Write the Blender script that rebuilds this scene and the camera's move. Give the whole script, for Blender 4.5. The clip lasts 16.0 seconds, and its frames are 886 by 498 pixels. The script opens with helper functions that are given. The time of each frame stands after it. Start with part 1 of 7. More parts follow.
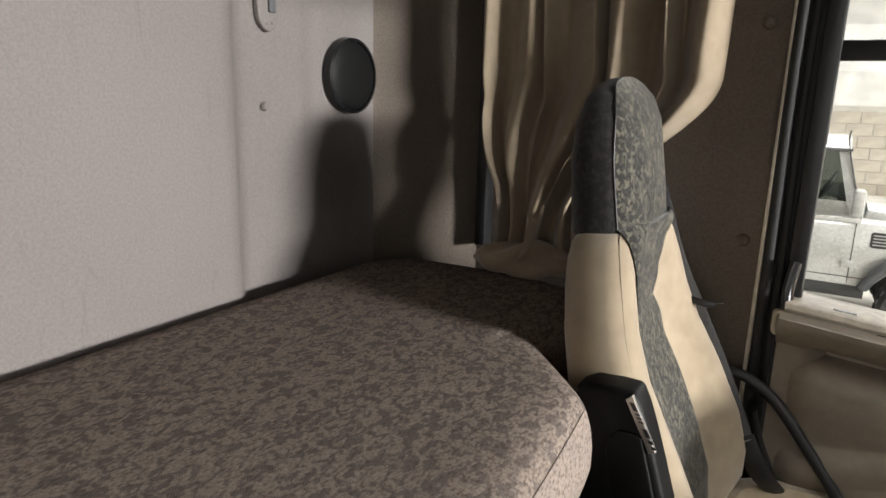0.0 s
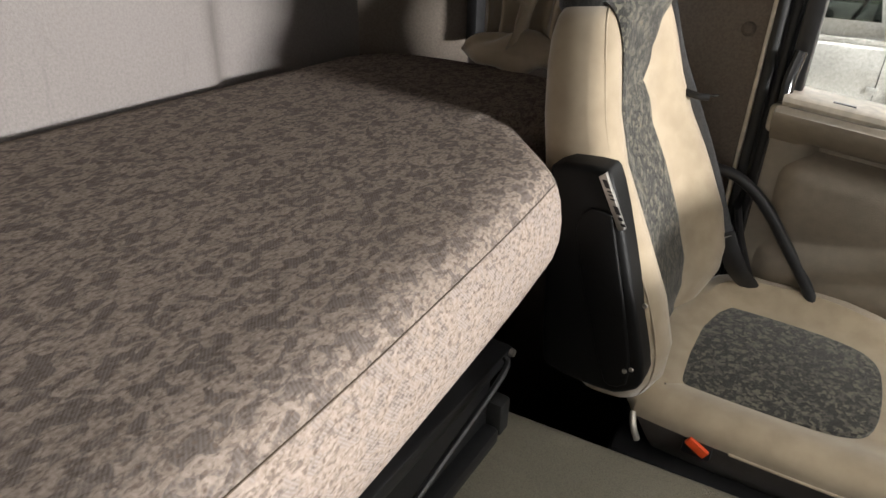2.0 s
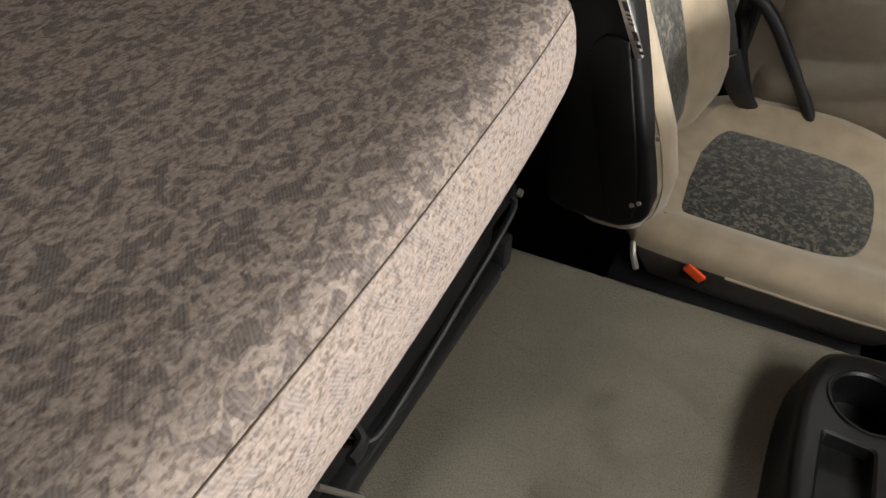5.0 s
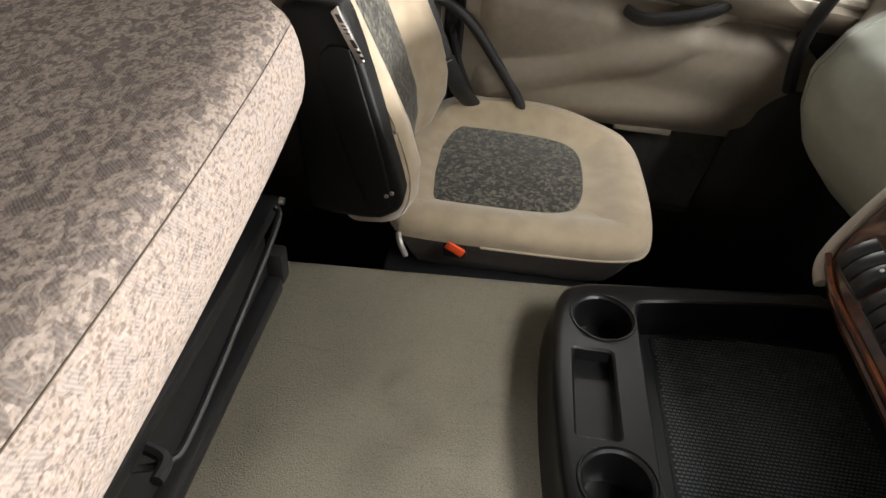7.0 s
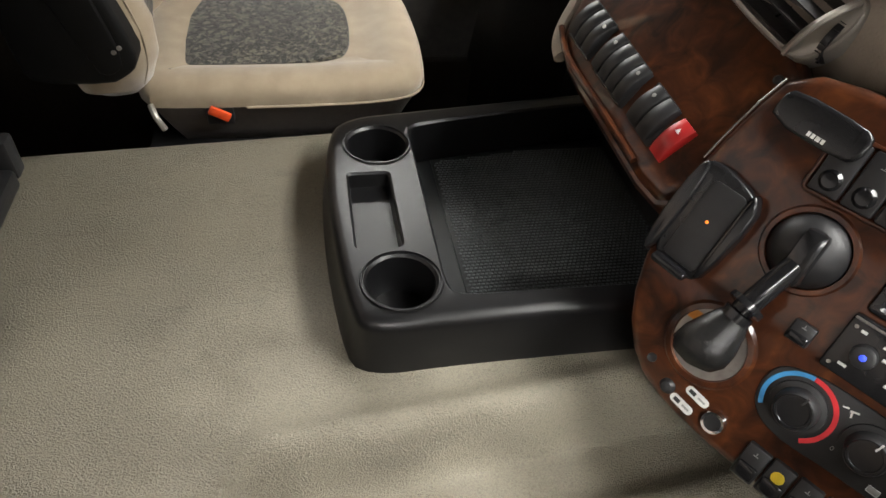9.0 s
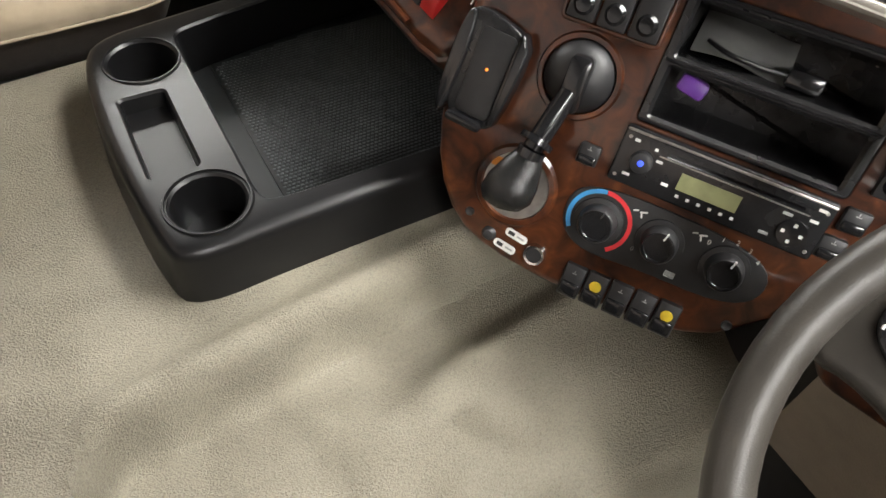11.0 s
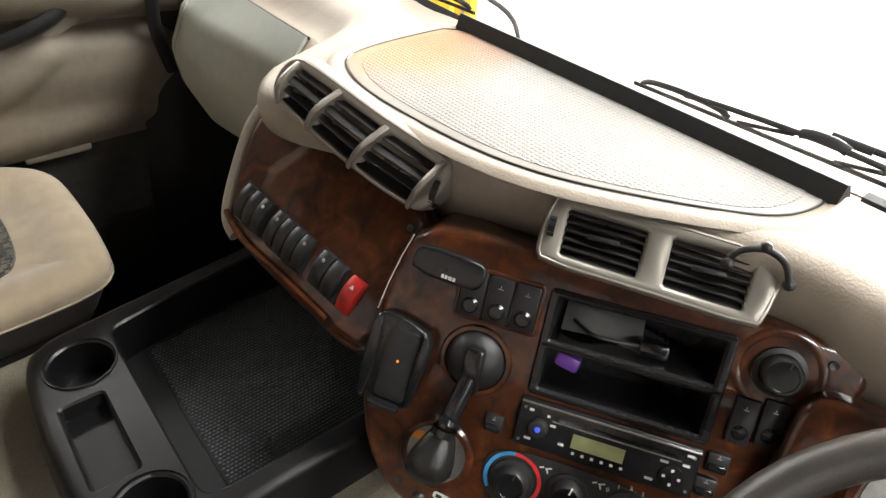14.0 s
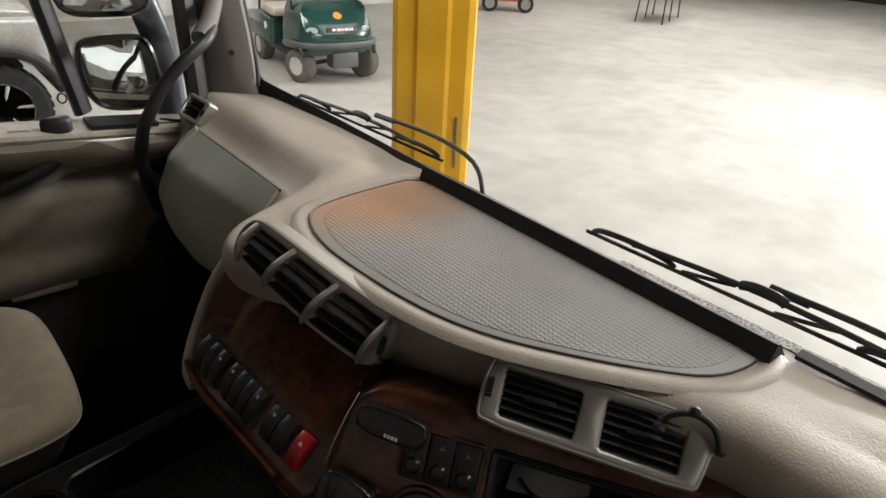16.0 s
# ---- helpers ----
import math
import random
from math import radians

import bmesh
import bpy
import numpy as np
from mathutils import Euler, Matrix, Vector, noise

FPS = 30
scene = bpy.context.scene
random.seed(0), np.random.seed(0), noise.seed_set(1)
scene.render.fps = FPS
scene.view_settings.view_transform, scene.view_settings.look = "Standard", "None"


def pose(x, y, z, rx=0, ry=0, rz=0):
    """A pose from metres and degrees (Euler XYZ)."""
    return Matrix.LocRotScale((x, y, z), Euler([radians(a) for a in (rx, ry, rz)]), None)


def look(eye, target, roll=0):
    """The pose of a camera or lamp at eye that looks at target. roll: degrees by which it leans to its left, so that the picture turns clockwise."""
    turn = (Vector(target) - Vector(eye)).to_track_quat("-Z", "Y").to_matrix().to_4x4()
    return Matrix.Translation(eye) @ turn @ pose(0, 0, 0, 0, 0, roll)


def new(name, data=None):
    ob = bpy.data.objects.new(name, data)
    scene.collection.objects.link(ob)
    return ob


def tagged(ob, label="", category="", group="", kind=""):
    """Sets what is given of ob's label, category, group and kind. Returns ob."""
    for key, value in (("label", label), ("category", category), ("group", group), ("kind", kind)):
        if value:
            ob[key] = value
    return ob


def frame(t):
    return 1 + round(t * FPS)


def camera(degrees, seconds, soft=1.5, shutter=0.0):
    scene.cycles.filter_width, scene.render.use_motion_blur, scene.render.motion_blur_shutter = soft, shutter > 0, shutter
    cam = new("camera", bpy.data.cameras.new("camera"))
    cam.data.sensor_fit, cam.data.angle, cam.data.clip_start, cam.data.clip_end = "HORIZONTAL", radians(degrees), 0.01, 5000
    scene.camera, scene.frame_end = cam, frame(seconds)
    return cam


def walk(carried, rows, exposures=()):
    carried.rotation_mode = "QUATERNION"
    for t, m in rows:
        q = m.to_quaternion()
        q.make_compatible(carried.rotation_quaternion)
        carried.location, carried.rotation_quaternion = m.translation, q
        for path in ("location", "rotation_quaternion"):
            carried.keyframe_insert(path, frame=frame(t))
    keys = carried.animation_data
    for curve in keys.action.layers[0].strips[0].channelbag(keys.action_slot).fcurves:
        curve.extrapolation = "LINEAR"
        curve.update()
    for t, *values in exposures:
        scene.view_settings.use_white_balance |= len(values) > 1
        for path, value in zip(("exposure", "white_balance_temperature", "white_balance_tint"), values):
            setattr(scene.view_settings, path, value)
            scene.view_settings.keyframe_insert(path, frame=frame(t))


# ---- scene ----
cam = camera(68.6, 16.0)
METRES, EYE, TILT, LEAN, TURN = 0.9, 1.25, -11.0, 0.0, 0.0
PATH = [
    (0, (0.233, 0.365, 1.245), (-0.768, 2.032, 0.777), 1.5),
    (0.5, (0.251, 0.365, 1.231), (-0.756, 1.997, 0.662), 1.4),
    (1, (0.268, 0.381, 1.211), (-0.721, 1.981, 0.531), 1.5),
    (1.5, (0.276, 0.391, 1.192), (-0.687, 1.947, 0.387), 1.6),
    (2, (0.28, 0.385, 1.173), (-0.645, 1.888, 0.232), 1.8),
    (2.5, (0.28, 0.385, 1.155), (-0.608, 1.82, 0.081), 1.8),
    (3, (0.27, 0.384, 1.139), (-0.573, 1.747, -0.057), 1.9),
    (3.2, (0.268, 0.379, 1.132), (-0.562, 1.717, -0.101), 1.8),
    (5.3, (0.213, 0.4, 1.174), (-0.383, 1.714, -0.211), 2.5),
    (5.5, (0.221, 0.393, 1.166), (-0.301, 1.759, -0.199), 3.5),
    (6, (0.243, 0.367, 1.17), (-0.125, 1.82, -0.154), 4.4),
    (6.5, (0.256, 0.35, 1.177), (0.026, 1.855, -0.12), 4.8),
    (7, (0.268, 0.329, 1.172), (0.168, 1.881, -0.086), 5.5),
    (7.5, (0.292, 0.314, 1.16), (0.298, 1.885, -0.078), 5.4),
    (8, (0.332, 0.29, 1.136), (0.448, 1.851, -0.109), 5.6),
    (8.5, (0.36, 0.268, 1.112), (0.587, 1.791, -0.163), 5.6),
    (9, (0.374, 0.263, 1.059), (0.743, 1.664, -0.32), 6.4),
    (9.5, (0.389, 0.26, 1.037), (0.845, 1.487, -0.476), 6.9),
    (9.7, (0.391, 0.259, 1.031), (0.891, 1.423, -0.516), 7.2),
    (11.8, (0.432, 0.253, 1.111), (1.231, 1.202, -0.458), 6.8),
    (12, (0.436, 0.258, 1.127), (1.261, 1.213, -0.425), 6.6),
    (12.5, (0.438, 0.26, 1.154), (1.336, 1.269, -0.32), 5.9),
    (13, (0.44, 0.26, 1.177), (1.403, 1.332, -0.21), 5.2),
    (13.5, (0.437, 0.267, 1.197), (1.455, 1.398, -0.101), 4.7),
    (14, (0.43, 0.265, 1.217), (1.485, 1.448, -0.002), 4.2),
    (14.5, (0.416, 0.263, 1.227), (1.504, 1.501, 0.092), 4.1),
    (15, (0.422, 0.258, 1.238), (1.526, 1.539, 0.171), 4.0),
    (15.5, (0.44, 0.243, 1.248), (1.565, 1.561, 0.25), 3.8),
    (16, (0.488, 0.231, 1.279), (1.627, 1.578, 0.337), 3.0),
]
EXPOSURE = [(0, -0.2), (1, -0.1), (2, 0.0), (3, -0.12), (5.5, -0.16), (7, 0.35), (8.5, 0.7), (9, 0.7), (12, 1.28), (12.5, 1.35), (13, 1.3), (13.5, 1.0), (14, 0.5), (14.5, -0.05), (15, -0.7), (15.5, -1.2), (16, -1.4)]
walk(cam, [(t, look(eye, target, roll)) for t, eye, target, roll in PATH], EXPOSURE)

# ---- light ----
world = bpy.data.worlds.new("world")
scene.world = world
world.use_nodes = True
wn = world.node_tree
sky = wn.nodes.new("ShaderNodeTexSky")
sky.sky_type, sky.sun_disc = "NISHITA", False
sky.sun_elevation, sky.sun_rotation = radians(40), radians(60)
wn.nodes["Background"].inputs["Strength"].default_value = 0.06
wn.links.new(sky.outputs[0], wn.nodes["Background"].inputs["Color"])


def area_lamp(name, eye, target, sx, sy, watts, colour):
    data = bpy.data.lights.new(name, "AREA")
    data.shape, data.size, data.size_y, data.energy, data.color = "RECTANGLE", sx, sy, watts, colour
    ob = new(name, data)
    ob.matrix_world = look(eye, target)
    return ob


# unseen hall ceiling panels, the last two added to brighten fascia and column
area_lamp("unseen_hall_lamp", (7.0, 3.5, 4.3), (7.0, 3.5, 0), 3.0, 6.0, 450, (1, 0.98, 0.94))
area_lamp("unseen_hall_lamp", (1.5, 8.0, 4.3), (1.5, 8.0, 0), 6.0, 2.0, 1100, (1, 0.98, 0.94))
area_lamp("unseen_hall_lamp", (15.0, 7.0, 4.3), (15.0, 7.0, 0), 8.0, 10.0, 3000, (1, 0.98, 0.94))
area_lamp("unseen_hall_lamp", (-0.6, -4.0, 4.3), (-0.6, -4.0, 0), 2.4, 1.2, 320, (1, 0.98, 0.94))
area_lamp("unseen_hall_lamp", (3.4, -0.8, 4.4), (3.4, -0.8, 0), 2.0, 4.0, 560, (1, 0.98, 0.94))
# added fill light from the driver side, with no visible source
area_lamp("driver_side_fill", (0.4, -8.6, 2.5), (0.4, 0.0, 0.9), 5.0, 1.6, 80, (0.98, 0.98, 1.0))
# added low frontal light ahead of the cab, its source unseen
area_lamp("front_fill", (13.0, 0.7, 2.9), (0.0, 0.6, 1.0), 2.6, 0.80, 3900, (1.0, 0.985, 0.965))


# ---- materials ----
def material(name, base, rough=0.5, metal=0.0, second=None, scale=20.0, amount=1.0, bump=0.0, bump_scale=400.0, coat=0.0, detail=6.0, spec=0.5, sheen=0.0,
             stain=0.12, stretch=(1, 1, 1)):
    """A surface with variation at two scales and a fine relief."""
    m = bpy.data.materials.new(name)
    m.use_nodes = True
    t = m.node_tree
    b = t.nodes["Principled BSDF"]
    b.inputs["Roughness"].default_value, b.inputs["Metallic"].default_value = rough, metal
    b.inputs["Coat Weight"].default_value, b.inputs["Coat Roughness"].default_value = coat, 0.03
    b.inputs["Specular IOR Level"].default_value = spec
    b.inputs["Sheen Weight"].default_value, b.inputs["Sheen Roughness"].default_value = sheen, 0.5
    co = t.nodes.new("ShaderNodeTexCoord")
    mp = t.nodes.new("ShaderNodeMapping")
    mp.inputs["Scale"].default_value = stretch
    t.links.new(co.outputs["Object"], mp.inputs[0])
    n = t.nodes.new("ShaderNodeTexNoise")
    n.inputs["Scale"].default_value, n.inputs["Detail"].default_value = scale, detail
    t.links.new(mp.outputs[0], n.inputs["Vector"])
    r = t.nodes.new("ShaderNodeValToRGB")
    second = second or tuple(c * 0.75 for c in base)
    r.color_ramp.elements[0].position, r.color_ramp.elements[1].position = 0.35, 0.65
    r.color_ramp.elements[0].color, r.color_ramp.elements[1].color = (*second, 1), (*base, 1)
    t.links.new(n.outputs["Fac"], r.inputs[0])
    big = t.nodes.new("ShaderNodeTexNoise")
    big.inputs["Scale"].default_value, big.inputs["Detail"].default_value = 3.1, 3
    t.links.new(co.outputs["Object"], big.inputs["Vector"])
    mr = t.nodes.new("ShaderNodeMapRange")
    mr.inputs["From Min"].default_value, mr.inputs["From Max"].default_value = 0.3, 0.7
    mr.inputs["To Min"].default_value, mr.inputs["To Max"].default_value = 1 - stain, 1 + stain
    t.links.new(big.outputs["Fac"], mr.inputs["Value"])
    mx = t.nodes.new("ShaderNodeMix")
    mx.data_type = "RGBA"
    mx.blend_type = "MULTIPLY"
    mx.inputs["Factor"].default_value = 1.0
    t.links.new(r.outputs[0], mx.inputs["A"])
    t.links.new(mr.outputs[0], mx.inputs["B"])
    t.links.new(mx.outputs["Result"], b.inputs["Base Color"])
    if bump:
        bn = t.nodes.new("ShaderNodeTexNoise")
        bn.inputs["Scale"].default_value, bn.inputs["Detail"].default_value = bump_scale, 3
        t.links.new(co.outputs["Object"], bn.inputs["Vector"])
        bp = t.nodes.new("ShaderNodeBump")
        bp.inputs["Strength"].default_value, bp.inputs["Distance"].default_value = bump, 0.002
        t.links.new(bn.outputs["Fac"], bp.inputs["Height"])
        t.links.new(bp.outputs[0], b.inputs["Normal"])
    return m


def fabric(name, colours, scale, dots=0.0, weave=900.0, sheen=0.3, distort=0.6):
    """Woven cloth with patches in a few tones, and small dark specks."""
    m = material(name, colours[-1], 0.9, second=colours[-1], sheen=sheen, bump=0.5, bump_scale=weave, spec=0.2)
    t = m.node_tree
    b = t.nodes["Principled BSDF"]
    co = t.nodes["Texture Coordinate"]
    warp = t.nodes.new("ShaderNodeTexNoise")
    warp.inputs["Scale"].default_value, warp.inputs["Detail"].default_value = scale * 0.7, 2
    t.links.new(co.outputs["Object"], warp.inputs["Vector"])
    add = t.nodes.new("ShaderNodeMix")
    add.data_type = "VECTOR"
    add.inputs["Factor"].default_value = distort * 0.06
    t.links.new(co.outputs["Object"], add.inputs["A"])
    t.links.new(warp.outputs["Color"], add.inputs["B"])
    v = t.nodes.new("ShaderNodeTexVoronoi")
    v.inputs["Scale"].default_value = scale
    v.distance = "MANHATTAN"
    t.links.new(add.outputs["Result"], v.inputs["Vector"])
    sep = t.nodes.new("ShaderNodeSeparateColor")
    t.links.new(v.outputs["Color"], sep.inputs[0])
    r = t.nodes.new("ShaderNodeValToRGB")
    r.color_ramp.interpolation = "CONSTANT"
    e = r.color_ramp.elements
    e[0].color = (*colours[0], 1)
    e[1].position, e[1].color = 1.0 / len(colours), (*colours[1], 1)
    for i in range(2, len(colours)):
        e.new(i / len(colours)).color = (*colours[i], 1)
    t.links.new(sep.outputs[0], r.inputs[0])
    old = t.nodes["Mix"]
    t.links.new(r.outputs[0], old.inputs["A"])
    if dots:
        d = t.nodes.new("ShaderNodeTexVoronoi")
        d.inputs["Scale"].default_value = dots
        t.links.new(co.outputs["Object"], d.inputs["Vector"])
        lt = t.nodes.new("ShaderNodeMapRange")
        lt.inputs["From Min"].default_value, lt.inputs["From Max"].default_value = 0.10, 0.22
        lt.inputs["To Min"].default_value, lt.inputs["To Max"].default_value = 0.55, 1.0
        t.links.new(d.outputs["Distance"], lt.inputs["Value"])
        mm = t.nodes.new("ShaderNodeMix")
        mm.data_type = "RGBA"
        mm.blend_type = "MULTIPLY"
        mm.inputs["Factor"].default_value = 1.0
        t.links.new(r.outputs[0], mm.inputs["A"])
        t.links.new(lt.outputs[0], mm.inputs["B"])
        t.links.new(mm.outputs["Result"], old.inputs["A"])
    return m


def glow(name, colour, strength):
    m = material(name, colour, 0.4)
    b = m.node_tree.nodes["Principled BSDF"]
    b.inputs["Emission Color"].default_value, b.inputs["Emission Strength"].default_value = (*colour, 1), strength
    return m


def glass(name, tint=(0.9, 0.95, 0.93), rough=0.0):
    m = bpy.data.materials.new(name)
    m.use_nodes = True
    t = m.node_tree
    t.nodes.clear()
    o = t.nodes.new("ShaderNodeOutputMaterial")
    tr = t.nodes.new("ShaderNodeBsdfTransparent")
    tr.inputs[0].default_value = (*tint, 1)
    gl = t.nodes.new("ShaderNodeBsdfGlossy")
    gl.inputs["Roughness"].default_value = rough
    mx = t.nodes.new("ShaderNodeMixShader")
    mx.inputs[0].default_value = 0.035
    t.links.new(tr.outputs[0], mx.inputs[1])
    t.links.new(gl.outputs[0], mx.inputs[2])
    t.links.new(mx.outputs[0], o.inputs[0])
    return m


def dotted(m, pitch, depth, size=0.30):
    """Adds rows of small raised studs to a material's relief."""
    t = m.node_tree
    b = t.nodes["Principled BSDF"]
    co = t.nodes["Texture Coordinate"]
    v = t.nodes.new("ShaderNodeTexVoronoi")
    v.voronoi_dimensions = "2D"
    v.inputs["Scale"].default_value, v.inputs["Randomness"].default_value = 1.0 / pitch, 0.0
    t.links.new(co.outputs["Object"], v.inputs["Vector"])
    mr = t.nodes.new("ShaderNodeMapRange")
    mr.inputs["From Min"].default_value, mr.inputs["From Max"].default_value = size, size + 0.12
    mr.inputs["To Min"].default_value, mr.inputs["To Max"].default_value = 1.0, 0.0
    t.links.new(v.outputs["Distance"], mr.inputs["Value"])
    bp = t.nodes.new("ShaderNodeBump")
    bp.inputs["Strength"].default_value, bp.inputs["Distance"].default_value = 1.0, depth
    t.links.new(mr.outputs[0], bp.inputs["Height"])
    t.links.new(bp.outputs[0], b.inputs["Normal"])
    return m


def bunk_cloth(name, tone, blotch):
    """Pale plush with ribbed grey blotches, rows of small stitched pits and a soft brushed nap."""
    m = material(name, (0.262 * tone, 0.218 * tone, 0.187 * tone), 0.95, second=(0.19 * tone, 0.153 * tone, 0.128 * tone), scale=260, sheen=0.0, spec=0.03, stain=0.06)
    t = m.node_tree
    b = t.nodes["Principled BSDF"]
    co = t.nodes["Texture Coordinate"]

    def noise(scale, detail, distortion=0.0, stretch=None):
        n = t.nodes.new("ShaderNodeTexNoise")
        n.inputs["Scale"].default_value, n.inputs["Detail"].default_value, n.inputs["Distortion"].default_value = scale, detail, distortion
        src = co.outputs["Object"]
        if stretch:
            mp = t.nodes.new("ShaderNodeMapping")
            mp.inputs["Scale"].default_value, mp.inputs["Rotation"].default_value = stretch, (0, 0, 0.5)
            t.links.new(src, mp.inputs[0])
            src = mp.outputs[0]
        t.links.new(src, n.inputs["Vector"])
        return n

    def ramp(sock, a, b_, lo=0.0, hi=1.0):
        r = t.nodes.new("ShaderNodeMapRange")
        r.inputs["From Min"].default_value, r.inputs["From Max"].default_value = a, b_
        r.inputs["To Min"].default_value, r.inputs["To Max"].default_value = lo, hi
        t.links.new(sock, r.inputs["Value"])
        return r.outputs[0]

    def maths(op, a, b_):
        h = t.nodes.new("ShaderNodeMath")
        h.operation = op
        for i, v in enumerate((a, b_)):
            if isinstance(v, float):
                h.inputs[i].default_value = v
            else:
                t.links.new(v, h.inputs[i])
        return h.outputs[0]

    def blend(fac, a, b_):
        x = t.nodes.new("ShaderNodeMix")
        x.data_type = "RGBA"
        t.links.new(fac, x.inputs["Factor"])
        for k, v in (("A", a), ("B", b_)):
            if isinstance(v, tuple):
                x.inputs[k].default_value = (*v, 1)
            else:
                t.links.new(v, x.inputs[k])
        return x.outputs["Result"]

    patch = ramp(noise(88, 3, 0.9, (1.0, 0.66, 1.0)).outputs["Fac"], 0.46, 0.58)
    nap = noise(330, 4, 0.4, (1.0, 0.45, 1.0)).outputs["Fac"]
    rib = t.nodes.new("ShaderNodeTexWave")
    rib.inputs["Scale"].default_value, rib.inputs["Distortion"].default_value = 190, 1.2
    rib.bands_direction = "DIAGONAL"
    t.links.new(co.outputs["Object"], rib.inputs["Vector"])
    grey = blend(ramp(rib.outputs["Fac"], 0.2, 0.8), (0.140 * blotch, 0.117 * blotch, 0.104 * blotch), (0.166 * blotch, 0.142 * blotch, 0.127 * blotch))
    cloth = blend(patch, t.nodes["Mix"].outputs["Result"], grey)
    pit = t.nodes.new("ShaderNodeTexVoronoi")
    pit.inputs["Scale"].default_value, pit.inputs["Randomness"].default_value = 105, 0.62
    t.links.new(co.outputs["Object"], pit.inputs["Vector"])
    deep = ramp(pit.outputs["Distance"], 0.08, 0.24)
    # pits coloured darker for the shade inside them
    cloth = blend(deep, (0.128 * tone, 0.100 * tone, 0.082 * tone), cloth)
    # low nap coloured dark brown, standing in for shade within the pile
    cloth = blend(ramp(nap, 0.36, 0.52, 0.5, 0.0), cloth, (0.052, 0.036, 0.028))
    t.links.new(cloth, b.inputs["Base Color"])
    height = maths("ADD", maths("MULTIPLY", nap, 0.9), maths("MULTIPLY", deep, 1.0))
    height = maths("ADD", height, maths("MULTIPLY", maths("MULTIPLY", rib.outputs["Fac"], patch), 0.12))
    bp = t.nodes.new("ShaderNodeBump")
    bp.inputs["Strength"].default_value, bp.inputs["Distance"].default_value = 0.16, 0.0022
    t.links.new(height, bp.inputs["Height"])
    t.links.new(bp.outputs[0], b.inputs["Normal"])
    return m


WALL = material("grey_wall_vinyl", (0.172, 0.153, 0.144), 0.62, second=(0.142, 0.126, 0.118), scale=260, bump=0.35, bump_scale=420, stain=0.06)
SIDE = material("brown_grey_side_trim", (0.140, 0.114, 0.093), 0.8, second=(0.108, 0.087, 0.071), scale=240, bump=0.4, bump_scale=500)
# one cloth in two tones: top darkened, side paled, for the frontal light
BUNK = bunk_cloth("shaded_pitted_bunk_cloth", 1.04, 0.84)
BUNKSIDE = bunk_cloth("lit_bunk_side_cloth", 1.15, 1.55)
VELOUR = material("beige_velour", (0.35, 0.282, 0.196), 0.9, second=(0.295, 0.235, 0.162), scale=30, bump=0.2, bump_scale=900, sheen=0.5, spec=0.2, stain=0.10)
PATTERN = fabric("dark_patterned_velour", [(0.022, 0.021, 0.018), (0.075, 0.070, 0.056), (0.020, 0.019, 0.017), (0.125, 0.115, 0.086), (0.028, 0.026, 0.023)], 170, distort=0.25)
DARKVELOUR = fabric("black_headrest_velour", [(0.020, 0.019, 0.018), (0.034, 0.032, 0.029), (0.018, 0.017, 0.016)], 165, distort=0.25)
BLACK = material("black_plastic", (0.018, 0.018, 0.019), 0.45, second=(0.013, 0.013, 0.014), scale=60, bump=0.12, bump_scale=700)
# darker copy of the black plastic; holds the shade on the recliner cover
DULLBLACK = material("dull_darkened_black_plastic", (0.006, 0.006, 0.006), 0.5, spec=0.15, second=(0.005, 0.005, 0.005), scale=60, bump=0.1, bump_scale=700)
GLOSSBLACK = material("gloss_black_plastic", (0.012, 0.012, 0.013), 0.16, scale=60)
PANELBLACK = material("sheen_black_plastic", (0.015, 0.015, 0.016), 0.24, second=(0.011, 0.011, 0.012), scale=60)
RUBBER = material("black_rubber", (0.02, 0.02, 0.02), 0.75, scale=80, bump=0.2, bump_scale=500)
# unseen cab roof, darkened so less light bounces onto the bunk
ROOF = material("dark_unseen_roof", (0.06, 0.053, 0.047), 0.9, scale=200, bump=0.3, bump_scale=600)
CARPET = material("dark_floor_mat", (0.045, 0.040, 0.034), 0.9, second=(0.032, 0.029, 0.025), scale=40, bump=0.5, bump_scale=600)
BROWNCLOTH = material("dark_brown_seat_cloth", (0.075, 0.054, 0.037), 0.9, second=(0.06, 0.043, 0.029), scale=90, bump=0.3, bump_scale=900, sheen=0.2, spec=0.2)
VINYL = material("taupe_grained_vinyl", (0.232, 0.209, 0.159), 0.44, second=(0.202, 0.182, 0.137), scale=7, stain=0.07)
TRAYBLACK = material("satin_black_tray_plastic", (0.006, 0.006, 0.0065), 0.32, spec=0.4, second=(0.006, 0.006, 0.0065), scale=90, bump=0.1, bump_scale=900)
MATRUB = material("rubber_mat", (0.007, 0.008, 0.0085), 0.36, spec=0.4, second=(0.006, 0.007, 0.0075), scale=14)
# studs coloured paler than the mat to show window reflections on them
STUD = material("highlit_rubber_studs", (0.075, 0.082, 0.084), 0.32, scale=40)
SWITCHBLACK = material("satin_switch_plastic", (0.016, 0.016, 0.017), 0.46, second=(0.012, 0.012, 0.013), scale=90, bump=0.06, bump_scale=800)
SLAT = material("satin_slat_plastic", (0.022, 0.021, 0.020), 0.34, spec=0.5, scale=60)
AMBER = material("amber_plastic", (0.80, 0.30, 0.04), 0.4, scale=60)
PAPER = material("dull_paper", (0.20, 0.205, 0.195), 0.8, second=(0.14, 0.14, 0.135), scale=18)
DASH = material("taupe_dash_skin", (0.36, 0.308, 0.25), 0.50, second=(0.33, 0.283, 0.23), scale=40, bump=0.35, bump_scale=330, stain=0.06)
